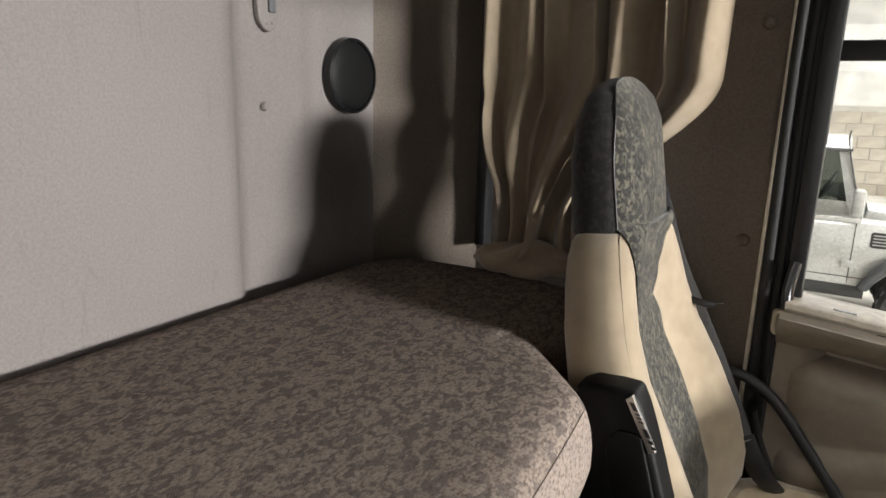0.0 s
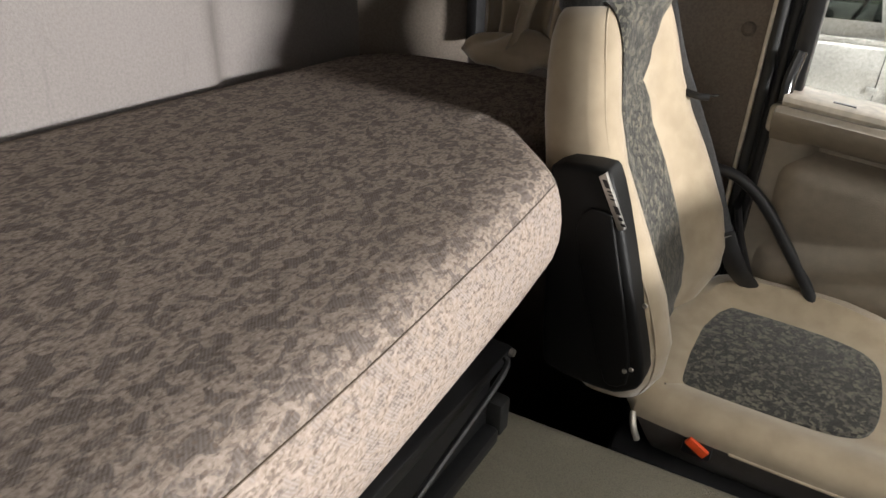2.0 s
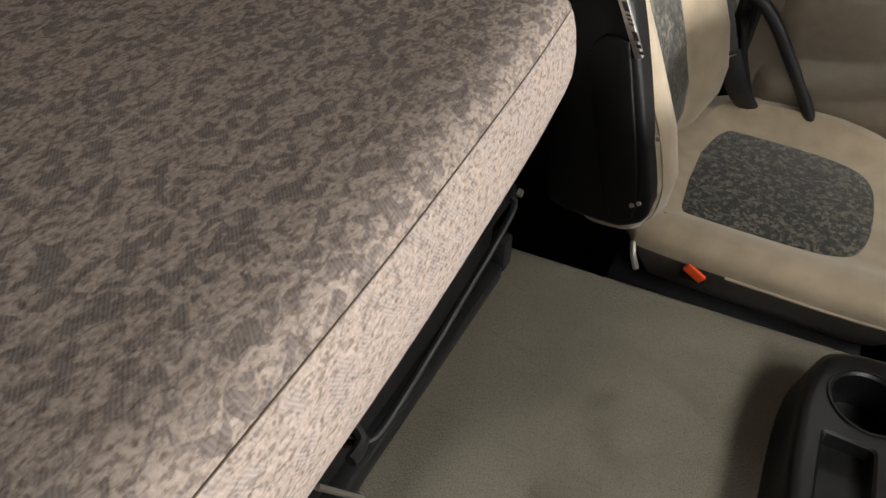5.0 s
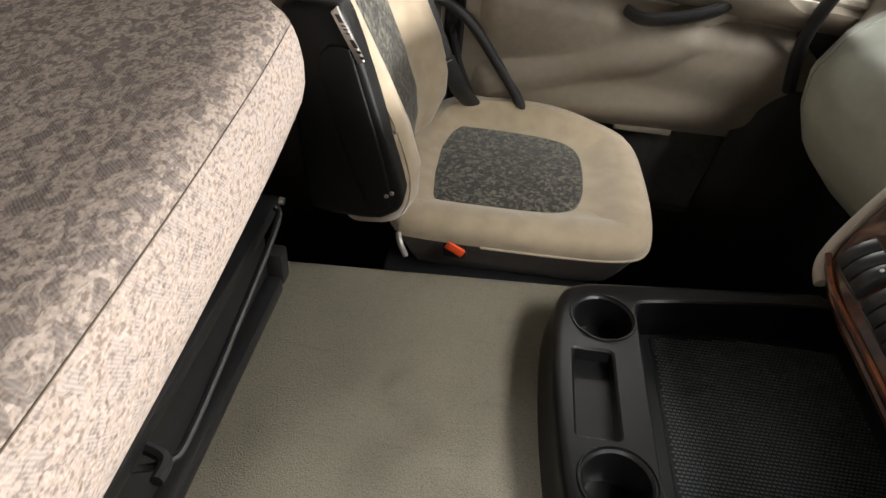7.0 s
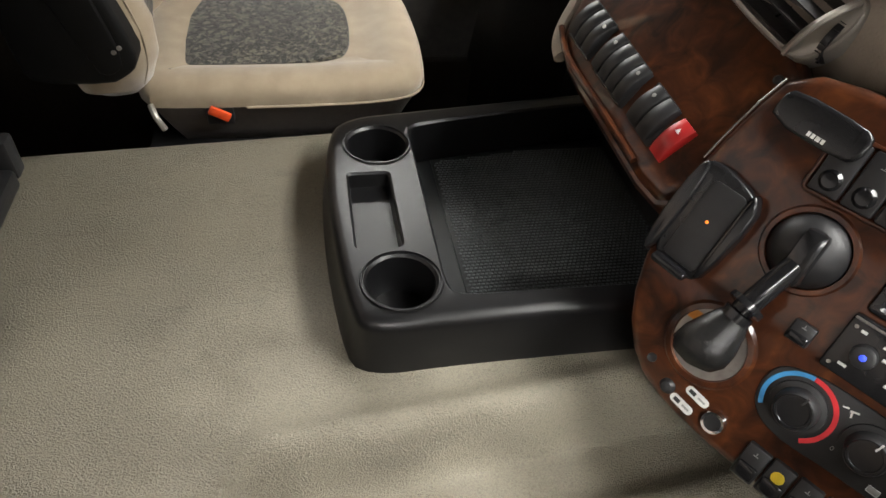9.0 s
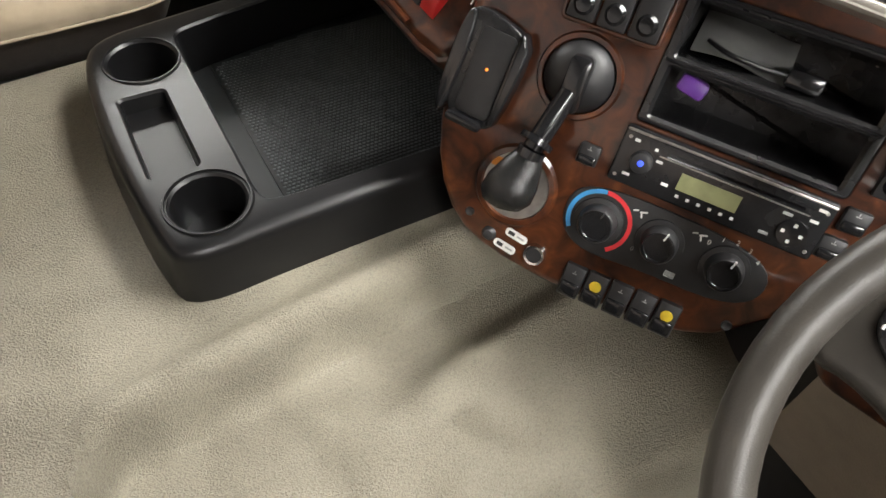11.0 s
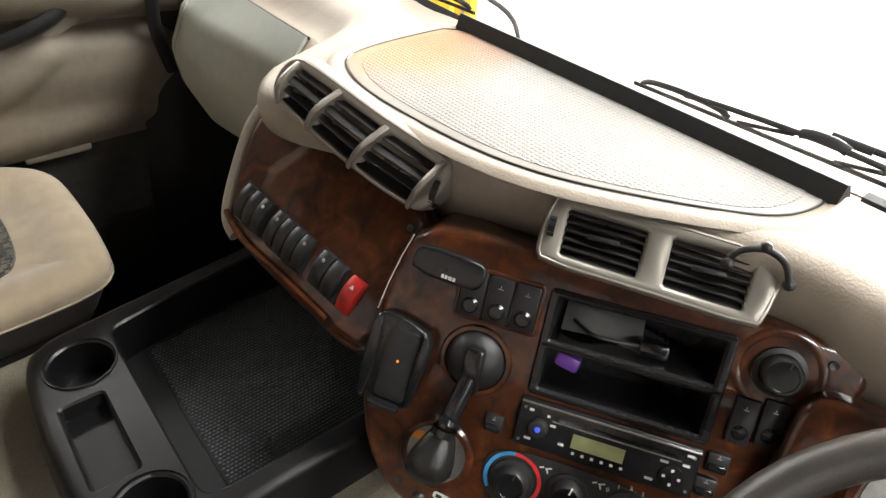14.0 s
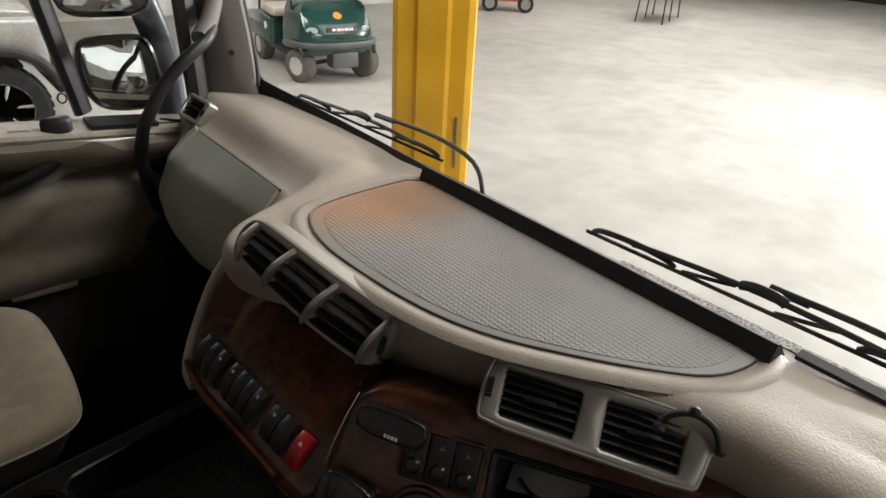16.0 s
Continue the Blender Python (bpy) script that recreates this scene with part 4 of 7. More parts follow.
recliner = part("recliner_cover", slab(cover, -0.010, 0.034, 0.010), DULLBLACK, seat, "black plastic recliner cover", SIDE_M)
panel_ring = smooth_ring([(0.040, 0.845), (0.032, 0.80), (0.098, 0.600), (0.116, 0.592), (0.138, 0.610), (0.121, 0.690), (0.080, 0.832), (0.076, 0.846)], 1)
part("cover_panel", slab(panel_ring, 0.032, 0.038, 0.003), DULLBLACK, recliner, "raised black cover panel", SIDE_M)
part("adjuster_rail", slab([(0.053, 0.887), (0.061, 0.894), (0.095, 0.828), (0.087, 0.824)][::-1], 0.030, 0.0365, 0.001), STEEL, recliner, "notched steel adjuster strip", SIDE_M)
for a, b in ((0.06, 0.22), (0.27, 0.30), (0.34, 0.37), (0.42, 0.45), (0.56, 0.72), (0.78, 0.84), (0.90, 0.95)):
    part("rail_notch", loft([[(0.0585 + 0.036 * k - w, 0.889 - 0.060 * k, z) for k, w in ((a, 0.0026), (b, 0.0026), (b, -0.0030), (a, -0.0030))] for z in (0.0360, 0.0371)]), BLACK, recliner, "", SIDE_M)
for x, z in ((0.128, 0.628), (0.136, 0.634), (0.137, 0.735)):
    part("cover_screw", lathe([(0.001, 0.002), (0.003, 0.002), (0.0035, 0.0)], 10), STEEL, recliner, "", SIDE_M @ at(x, z, 0.038))
part("tilt_lever", tube([(0.135, 1.185, 0.500), (0.142, 1.170, 0.488), (0.152, 1.166, 0.468)], 0.005, 8), SILVER, seat, "silver-tipped tilt lever")
buckle = part("belt_buckle", box(0.212, 0.254, 1.187, 1.205, 0.460, 0.503, 0.004), BLACK, seat, "black belt buckle")
part("release_button", box(-0.017, 0.017, -0.007, 0.0, -0.0075, 0.0075, 0.002), ORANGE, buckle, "orange-red release button", pose(0.233, 1.188, 0.482, 0, 30, 0))

# seat belt hanging by the pillar
belt = thing("seat_belt", "dark webbing seat belt hung from the pillar", "seat belt")
part("webbing", tube([(-0.07, 1.60, 1.16), (-0.025, 1.56, 1.063), (0.013, 1.55, 0.965), (0.057, 1.55, 0.878), (0.106, 1.55, 0.781), (0.163, 1.55, 0.652)], (0.0018, 0.0145), 8, 6, (0, 1, 0)), BELT, belt)
part("sleeve", tube([(0.158, 1.55, 0.662), (0.190, 1.552, 0.600), (0.222, 1.59, 0.545), (0.245, 1.62, 0.47)], (0.006, 0.018), 8, 4, (0, 1, 0)), BLACK, belt, "black lower belt sleeve")
part("sleeve_band", tube([(0.160, 1.55, 0.656), (0.163, 1.55, 0.650)], (0.0065, 0.0185), 8, 0, (0, 1, 0)), STEEL, belt, "pale band at the sleeve's end")
part("belt_stalk", tube([(0.163, 1.60, 0.700), (0.178, 1.61, 0.642), (0.202, 1.61, 0.585), (0.224, 1.625, 0.53), (0.235, 1.64, 0.45)], (0.007, 0.020), 10, 4, (0.8, 0, 0.6)), BLACK, belt, "black belt stalk behind the cushion")
part("clip", tube([(0.035, 1.535, 0.905), (0.065, 1.525, 0.900), (0.085, 1.53, 0.90)], 0.006, 8), BLACK, belt, "black stop clip")
part("clip_pin", tube([(0.07, 1.527, 0.900), (0.098, 1.54, 0.903)], 0.0025, 8, 0), CHROME, belt, "bright pin")
bar = tagged(part("seat_grab_bar", tube([(0.09, 1.63, 0.762), (0.111, 1.60, 0.760), (0.150, 1.60, 0.752), (0.201, 1.60, 0.716), (0.254, 1.60, 0.650), (0.322, 1.60, 0.555), (0.345, 1.60, 0.48), (0.35, 1.60, 0.0)], 0.0105, 12), BLACK, None), "bent black tubular bar beside the seat", "bar")

# studs on the side wall
for x, z in ((0.102, 1.375), (0.105, 0.998)):
    s = tagged(part("trim_stud", lathe([(0.001, 0.012), (0.006, 0.011), (0.011, 0.006), (0.012, 0.0)], 18), SIDE, None, "", frame_of((x, 1.64, z), (1, 0, 0), (0, 0, 1))), "round brown-grey trim stud on the side wall", "stud", "side wall studs")

# speaker, stud and strap bracket on the rear wall
RW = frame_of((-0.622, 0, 0), (0, 1, 0), (0, 0, 1))
speaker = thing("wall_speaker", "round black loudspeaker grille on the rear wall", "speaker")
part("grille", lathe([(0.001, 0.020), (0.045, 0.019), (0.060, 0.016), (0.066, 0.013)], 40), DULLBLACK, speaker, "", RW @ at(1.405, 1.272))
part("rim", lathe([(0.064, 0.010), (0.066, 0.018), (0.072, 0.016), (0.074, 0.0)], 40), GLOSSBLACK, speaker, "", RW @ at(1.405, 1.272))
tagged(part("wall_stud", lathe([(0.001, 0.006), (0.005, 0.005), (0.008, 0.0)], 16), WALL, None, "", RW @ at(1.181, 1.214)), "small pale stud on the rear wall", "stud")
bracket = thing("strap_bracket", "pale oval strap bracket with two holes", "bracket")
part("bracket_plate", plate(smooth_ring([(1.165, 1.365), (1.174, 1.345), (1.191, 1.335), (1.208, 1.345), (1.219, 1.38), (1.226, 1.48), (1.166, 1.48)], 2),
                            [circle_ring(1.185, 1.349, 0.003, 10), circle_ring(1.197, 1.351, 0.003, 10)], 0.008, [0.006, 0.006], 0.0, 0.002), WALL, bracket, "", RW)
part("bracket_strap", box(1.189, 1.204, 1.368, 1.48, 0.008, 0.012, 0.001), BELT, bracket, "dark strap end", RW)

# curtain
curtain = thing("curtain", "beige pleated cloth curtain tied back beside the seat", "curtain")


FOLDS = [(0.00, 0.0), (0.06, 1.0), (0.11, -0.5), (0.17, 0.7), (0.22, -0.8), (0.30, 0.5), (0.36, -0.9), (0.47, 1.0), (0.55, -0.7), (0.63, 0.9), (0.70, -0.9), (0.80, 0.8), (0.87, -0.6), (0.95, 0.9), (1.0, 0.2)]


def fold(u):
    for (a, fa), (b, fb) in zip(FOLDS, FOLDS[1:]):
        if u <= b:
            return fa + (fb - fa) * ease(a, b, u)
    return FOLDS[-1][1]


def curtain_face(u, v):
    z = 0.912 + 0.81 * v
    gather = 1 - ease(0.10, 0.46, v)
    left = -0.388 + 0.055 * math.exp(-((v - 0.10) / 0.14) ** 2)
    right = -0.165 + 0.208 * ease(0.12, 0.46, v)
    lean = 0.03 * math.sin(3.2 * v + 4 * u) * (1 - u) * u
    x = left + (right - left) * u + lean
    sway = 0.030 * math.sin(5.0 * v + 2.0) * u * (1 - u) * 4
    f = fold(min(max(u + sway * (0.3 + v), 0.0), 1.0))
    amp = 0.036 - 0.014 * gather + 0.012 * math.sin(7 * u + 2)
    crease = 0.010 * math.exp(-((v - 0.36 - 0.10 * math.sin(9 * u)) / 0.035) ** 2) + 0.006 * math.exp(-((v - 0.24 + 0.05 * math.sin(14 * u)) / 0.025) ** 2)
    y = 1.548 - f * amp + 0.004 * math.sin(u * 61 + 7 * v) + crease
    # the cloth bags forward over the bunk at its foot
    bag = math.exp(-((v - 0.075) / 0.085) ** 2)
    y -= bag * (0.055 * math.sin(math.pi * u) + 0.014 * math.sin(u * 13 + 9 * v))
    x += 0.014 * math.cos(u * 23 + 3 * v) * (1 - 0.5 * gather) + 0.010 * bag * math.sin(u * 8)
    return (x, y, z - 0.012 * bag * math.sin(u * 7))


part("pleats", sheet(curtain_face, 220, 90, 0.003), CURTAIN, curtain, "", None, 80)


def hem_face(u, v):
    """Rolled, crumpled foot of the curtain lying on the bunk."""
    a = v * 2 * math.pi
    fat = math.sin(math.pi * (0.06 + 0.90 * u)) ** 0.6
    r = (0.030 + 0.007 * math.sin(u * 9 + 2 * math.sin(a)) + 0.005 * math.sin(3 * a + u * 14)) * fat
    return (-0.345 + 0.190 * u + 0.012 * math.sin(u * 6 + a), 1.470 + 0.030 * u + 1.35 * r * math.cos(a), 0.942 - 0.010 * u + r * math.sin(a))


part("hem", sheet(hem_face, 44, 36, 0.003), CURTAIN, curtain, "crumpled lower hem", None, 80)
tagged(part("curtain_rail", box(-0.43, -0.405, 1.60, 1.64, 0.92, 1.74, 0.004), BLACK, None), "black upright curtain edge strip on the wall", "trim strip")

# ---- dashboard ----
dash = thing("dashboard", "taupe dashboard with burl veneer fascias and silver vents", "dashboard")
FRONT = [(-0.46, 1.01), (0.10, 1.01), (0.25, 1.00), (0.33, 0.985), (0.40, 0.985), (0.48, 0.958), (0.58, 0.910), (0.64, 0.878), (0.70, 0.856), (0.74, 0.846), (0.85, 0.798), (0.94, 0.757), (0.985, 0.745), (1.02, 0.755),
         (1.06, 0.80), (1.10, 0.852), (1.15, 0.856), (1.30, 0.832), (1.44, 0.812), (1.50, 0.822), (1.55, 0.86), (1.60, 0.95)]


def front_x(y):
    """Front edge of the dash by y, rounded."""
    def lin(yy):
        for (a, xa), (b, xb) in zip(FRONT, FRONT[1:]):
            if yy <= b:
                return xa + (xb - xa) * (yy - a) / (b - a)
        return FRONT[-1][1]
    return sum(lin(y + d) for d in (-0.02, -0.01, 0.0, 0.01, 0.02)) / 5


def dash_section(y):
    xf = front_x(y)
    p = ease(1.03, 1.13, y)
    q = 1 - ease(0.20, 0.40, y)
    drop = 0.012 * math.exp(-((y - 1.13) / 0.06) ** 2)
    pas = [(xf + 0.18, 0.50), (xf + 0.10, 0.55), (xf + 0.04, 0.61), (xf + 0.008, 0.68), (xf, 0.745), (xf * 0.5 + 0.440, 0.812), (0.906, 0.858), (0.914, 0.8565), (0.928, 0.8585), (0.943, 0.865), (0.956, 0.8745), (0.968, 0.8825), (0.984, 0.8870), (1.008, 0.8865), (1.035, 0.883)]
    mid = [(xf + 0.16, 0.55), (xf + 0.10, 0.60), (xf + 0.05, 0.68), (xf + 0.03, 0.75), (xf + 0.012, 0.795), (xf + 0.003, 0.820), (xf, 0.84), (xf + 0.002, 0.850), (xf + 0.005, 0.858), (xf + 0.010, 0.864), (xf + 0.018, 0.869), (xf + 0.028, 0.872), (xf + 0.040, 0.873), (xf + 0.055, 0.872), (xf + 0.07, 0.871)]
    pts = []
    for (ax, az), (bx, bz) in zip(mid, pas):
        pts.append((ax + (bx - ax) * p, y, az + (bz - az) * p))
    x0, z0 = pts[-1][0], pts[-1][2]
    far = 1.150 - 0.040 * (2 * (y + 0.46) / 2.16 - 1) ** 4
    for k in (0.2, 0.4, 0.6, 0.8, 1.0):
        pts.append((x0 + (far - x0) * k, y, z0 + (0.868 - z0) * k - drop * math.sin(math.pi * k) + 0.01 * q))
    pts.append((far + 0.004, y, 0.80))
    return pts


ys = [-0.46 + 2.06 * i / 150 for i in range(151)]
part("dash_skin", loft([dash_section(y) for y in ys], closed=False), DASH, dash, "soft grained taupe skin", None, 60)
end = dash_section(1.60)
part("end_cap", loft([end, [(max(x, 0.985), 1.65, z - 0.004) for x, y, z in end], [(max(x, 0.990), 1.70, z - 0.012) for x, y, z in end]], closed=False), DASH, dash)


# glove box lid, a little proud of the skin
def lid_face(u, v):
    y = 1.135 + 0.345 * u
    a = dash_section(y)
    k = 1 + v * 5
    i = min(int(k), 5)
    f = k - i
    x = a[i][0] + (a[i + 1][0] - a[i][0]) * f
    z = a[i][2] + (a[i + 1][2] - a[i][2]) * f
    return (x - 0.003, y, z)


part("glovebox_lid", sheet(lid_face, 30, 24, 0.006), GLOVE, dash, "grey-green glove box lid")
part("lid_gap", tube([lid_face(i / 12, 1.0) for i in range(13)], 0.0028, 6, 0), BLACK, dash, "dark gap above the lid")
part("lid_gap", tube([lid_face(1.0, i / 12) for i in range(13)], 0.0022, 6, 0), BLACK, dash, "dark gap beside the lid")
part("glovebox_end", sheet(lambda u, v: (lid_face(1, v)[0] + 0.06 * u * u, 1.484 + 0.075 * u, lid_face(1, v)[2]), 8, 24, 0.006), GLOVE, dash, "grey-green end panel")
for z in (0.80, 0.70):
    part("end_screw", lathe([(0.001, 0.002), (0.005, 0.002), (0.006, 0.0)], 10), BLACK, dash, "", frame_of((0.872, 1.497, z), (0.5, 0.8, 0), (0, 0, 1)))

# studded pad on top, with a rolled rim and a black upstand at the screen
pad_ring = smooth_ring([(1.136, 0.43), (1.140, 0.70), (1.136, 1.045), (1.00, 1.048), (0.900, 1.035), (0.862, 1.00), (0.838, 0.92), (0.842, 0.80), (0.856, 0.70), (0.882, 0.625), (0.925, 0.555), (0.985, 0.475), (1.03, 0.432), (1.09, 0.418)], 2)
part("pad_rim", loft([[(x, y, z) for x, y in inset(pad_ring, d)] for d, z in ((-0.014, 0.869), (-0.008, 0.8745), (-0.001, 0.8760), (0.006, 0.8740), (0.014, 0.8715))], False, False), DASH, dash, "", None, 70)
part("pad_floor", slab(inset(pad_ring, 0.012), 0.866, 0.8725, 0.001), DASH, dash)
part("pad_margin", slab(inset(pad_ring, 0.0165), 0.870, 0.8738, 0.0008), PADPLAIN, dash, "smooth border of the dash pad")
part("pad_gap", tube([(x, y, 0.8735) for x, y in inset(pad_ring, 0.0145)], 0.0013, 6, 0), BLACK, dash, "thin dark gap round the pad")
part("studded_pad", slab([(1.035 + 0.84 * (x - 1.035), 0.75 + 0.90 * (y - 0.75)) for x, y in pad_ring], 0.8734, 0.8746, 0.0004),
     PAD, dash, "grey studded pad, bleached rusty at one end")
part("screen_upstand", loft([[(1.098, y, 0.868), (1.140, y, 0.864), (1.138, y, 0.868), (1.115, y, 0.893), (1.108, y, 0.895), (1.101, y, 0.877)] for y in (0.425, 0.60, 0.85, 1.025)]), RUBBER, dash, "black upstand along the screen")
part("demister_strip", loft([[(1.135, y, 0.872), (1.150, y, 0.872), (1.150, y, 0.878), (1.135, y, 0.877)] for y in (-0.40, 0.0, 0.415)]), RUBBER, dash, "black demister slot strip")
part("screen_seal", loft([[(1.136 - d, y, 0.866), (1.150 - d, y, 0.866), (1.149 - d, y, 0.870 + h), (1.144 - d, y, 0.872 + h)] for y, d, h in ((1.05, 0.0, 0.001), (1.20, 0.0, 0.005), (1.38, 0.003, 0.010), (1.52, 0.010, 0.016), (1.60, 0.016, 0.020), (1.655, 0.024, 0.026), (1.672, 0.028, 0.040))]), RUBBER, dash, "thick black rubber seal along the screen")
part("pillar_seal", tube([(1.108, 1.655, 0.885), (1.112, 1.664, 0.930), (1.098, 1.666, 1.05), (1.05, 1.668, 1.40)], (0.008, 0.006), 8), RUBBER, dash, "black seal up the pillar")


def turn(deg):
    return Matrix.Rotation(radians(deg), 4, "Z")


def vent_bank(m, outer_ring, cells, wheel, slats, bulge=0.0, name="air_vent"):
    """A silver vent frame; each cell is a quad (lower left, lower right, upper right, upper left) with slats across it."""
    def quad(c, grow=0.0):
        mid = (sum(p[0] for p in c) / 4, sum(p[1] for p in c) / 4)
        pts = []
        for p, q in zip(c, c[1:] + c[:1]):
            for k in (0.06, 0.5, 0.94):
                pts.append((p[0] + (q[0] - p[0]) * k, p[1] + (q[1] - p[1]) * k))
        return [(x + (mid[0] - x) * grow, y + (mid[1] - y) * grow) for x, y in pts]

    holes = [quad(c) for c in cells]
    v = part(name, plate(outer_ring, holes, 0.008, [0.026] * len(cells), -0.020, 0.006), SILVER, dash, "silver vent frame", m, 50)
    part("frame_lip", tube([(x, y, 0.006) for x, y in inset(outer_ring, 0.003)] + [(*inset(outer_ring, 0.003)[0], 0.006)], 0.0022, 6, 0), SILVER, v, "", m)
    for c in cells:
        part("vent_back", slab(quad(c, 0.06), -0.0175, -0.015), BLACK, v, "", m)
        for i in range(slats):
            k = (i + 0.6) / (slats + 0.2)
            a = [c[0][j] + (c[3][j] - c[0][j]) * k for j in (0, 1)]
            b = [c[1][j] + (c[2][j] - c[1][j]) * k for j in (0, 1)]
            lift = bulge * math.sin(math.pi * k)
            part("slat", loft([[(p[0], p[1] + dy, lift + dz) for dy, dz in ((-0.0035, 0.004), (-0.0022, 0.0052), (0.0052, -0.004), (0.0040, -0.0052))] for p in (a, b)]), SLAT, v, "", m)
        a, b = [(c[0][j] * 0.5 + c[1][j] * 0.5) for j in (0, 1)], [(c[3][j] * 0.5 + c[2][j] * 0.5) for j in (0, 1)]
        part("slat_post", tube([(a[0], a[1], -0.012), (b[0], b[1], -0.012)], 0.0012, 6, 0), GLOSSBLACK, v, "", m)
        part("slat_tab", box(-0.016, 0.016, -0.0025, 0.0025, 0.002, 0.008, 0.001), SLAT, v, "ribbed black slat tab", m @ at(a[0] * 0.45 + b[0] * 0.55, a[1] * 0.45 + b[1] * 0.55, lift))
    wx, wy, wr = wheel
    part("thumb_wheel", tube([(0, 0, -0.0035), (0, 0, 0.0035)], wr, 22, 0), BLACK, v, "ribbed black thumb wheel", m @ at(wx, wy, -wr * 0.45) @ Matrix.Rotation(radians(90), 4, "Y"))
    for k in range(9):
        part("wheel_rib", box(-0.003, 0.003, -0.0006, 0.0006, -0.0008, 0.0014), SLAT, v, "", m @ at(wx, wy + wr * math.sin(radians(-80 + 20 * k)), -wr * 0.45 + wr * math.cos(radians(-80 + 20 * k))) @ Matrix.Rotation(radians(80 - 20 * k), 4, "X"))
    return v


PANEL = frame_of((0.807, 0.54, 0.679), (0.523, -0.852, 0), (0.387, 0.237, 0.891))
POD = frame_of((0.739, 0.755, 0.715), (0.315, -0.949, 0), (0.62, 0.206, 0.757))
VENT = frame_of((0.851, 0.737, 0.85), (0.093, -0.225, -0.034), (0.35, 0.15, 0.92))

VENTR = PANEL @ at(0, 0.14, 0.004) @ Matrix.Rotation(radians(-13), 4, "X")
vent_bank(VENTR, smooth_ring([(-0.018, 0.004), (0.09, -0.001), (0.192, -0.0075), (0.199, 0.002), (0.209, 0.056), (0.202, 0.066), (0.09, 0.074), (-0.008, 0.080), (-0.022, 0.070), (-0.026, 0.018)], 1),
          [((-0.004, 0.013), (0.079, 0.008), (0.081, 0.062), (-0.005, 0.067)), ((0.099, 0.0075), (0.180, 0.0025), (0.183, 0.058), (0.099, 0.062))], (-0.0145, 0.042, 0.020), 6)
vl = vent_bank(VENT @ at(0, 0, 0.002), smooth_ring([(-0.228, -0.019), (-0.115, -0.052), (-0.024, -0.066), (-0.004, -0.060), (0.010, -0.026), (0.009, 0.000), (-0.004, 0.010), (-0.090, 0.021), (-0.198, 0.043), (-0.222, 0.042), (-0.238, 0.022), (-0.242, -0.006)], 2),
               [((-0.222, -0.016), (-0.184, -0.028), (-0.157, 0.024), (-0.212, 0.034)), ((-0.176, -0.031), (-0.117, -0.047), (-0.087, 0.010), (-0.149, 0.022)), ((-0.107, -0.050), (-0.030, -0.061), (-0.008, -0.002), (-0.077, 0.008))], (-0.002, -0.032, 0.022), 4, 0.012)
for (u0, v0), (u1, v1) in (((-0.181, -0.031), (-0.151, 0.026)), ((-0.1125, -0.050), (-0.0815, 0.011)), ((-0.228, -0.016), (-0.214, 0.036)), ((-0.026, -0.062), (-0.003, 0.002))):
    part("divider", tube([(u0 + (u1 - u0) * k, v0 + (v1 - v0) * k, 0.008 + 0.016 * math.sin(math.pi * k)) for k in (0, 0.2, 0.4, 0.6, 0.8, 1.0)], (0.0048, 0.0032), 8), SILVER, vl, "bowed silver divider", VENT @ at(0, 0, 0.002))
GV = frame_of((0.920, 1.537, 0.886), (0.022, -0.0466, -0.0157), (0.038, -0.004, 0.036))
vent_bank(GV, rect_ring(-0.028, 0.028, -0.027, 0.027, 0.008), [((-0.022, -0.021), (0.018, -0.021), (0.018, 0.021), (-0.022, 0.021))], (0.0225, 0.0, 0.016), 4)

# angled centre fascia
centre_ring = smooth_ring([(-0.150, 0.150), (-0.168, 0.10), (-0.183, 0.03), (-0.182, -0.05), (-0.165, -0.115), (-0.130, -0.160), (-0.085, -0.177), (-0.01, -0.183), (0.08, -0.180), (0.140, -0.166), (0.175, -0.135), (0.215, -0.08), (0.26, 0.0),
                           (0.305, 0.09), (0.300, 0.138), (0.20, 0.142), (0.05, 0.148), (-0.08, 0.158)][::-1], 1)
if sum(a[0] * b[1] - b[0] * a[1] for a, b in zip(centre_ring, centre_ring[1:] + centre_ring[:1])) < 0:
    centre_ring.reverse()
fascia = part("centre_fascia", plate(centre_ring, [rect_ring(0.000, 0.186, 0.004, 0.122, 0.006, 3)], 0.0, [0.0985], -0.10, 0.010), WOOD, dash, "glossy dark burl veneer centre fascia", PANEL)
# bright tube drawn as the highlight along the veneer edge
part("fascia_edge_glint", tube([(x, y, -0.003) for x, y in sorted((p for p in inset(centre_ring, -0.001) if p[0] < -0.150 and p[1] > 0.035), key=lambda p: p[1])], 0.0013, 6, 0), CHROME, dash, "thin bright tube for the highlight on the fascia edge", PANEL)


def on_panel(name, bm, mat, u, v, w=0.0, parent=None, label="", m=None, rot=0.0):
    return part(name, bm, mat, parent or dash, label, (PANEL if m is None else m) @ at(u, v, w) @ turn(rot))


# open double shelf box
shelf = part("shelf_box", plate(rect_ring(0.001, 0.185, 0.005, 0.121, 0.005, 3), [rect_ring(0.008, 0.178, 0.064, 0.115, 0.004, 3), rect_ring(0.008, 0.178, 0.010, 0.059, 0.004, 3)], 0.002, [0.085, 0.085], -0.095, 0.002), PANELBLACK, dash, "black open double shelf box", PANEL)
for v0 in (0.0615, 0.118, 0.0075):
    part("box_lip", tube([(0.004, v0, 0.002), (0.182, v0, 0.002)], 0.0016, 6, 0), GLOSSBLACK, shelf, "", PANEL)


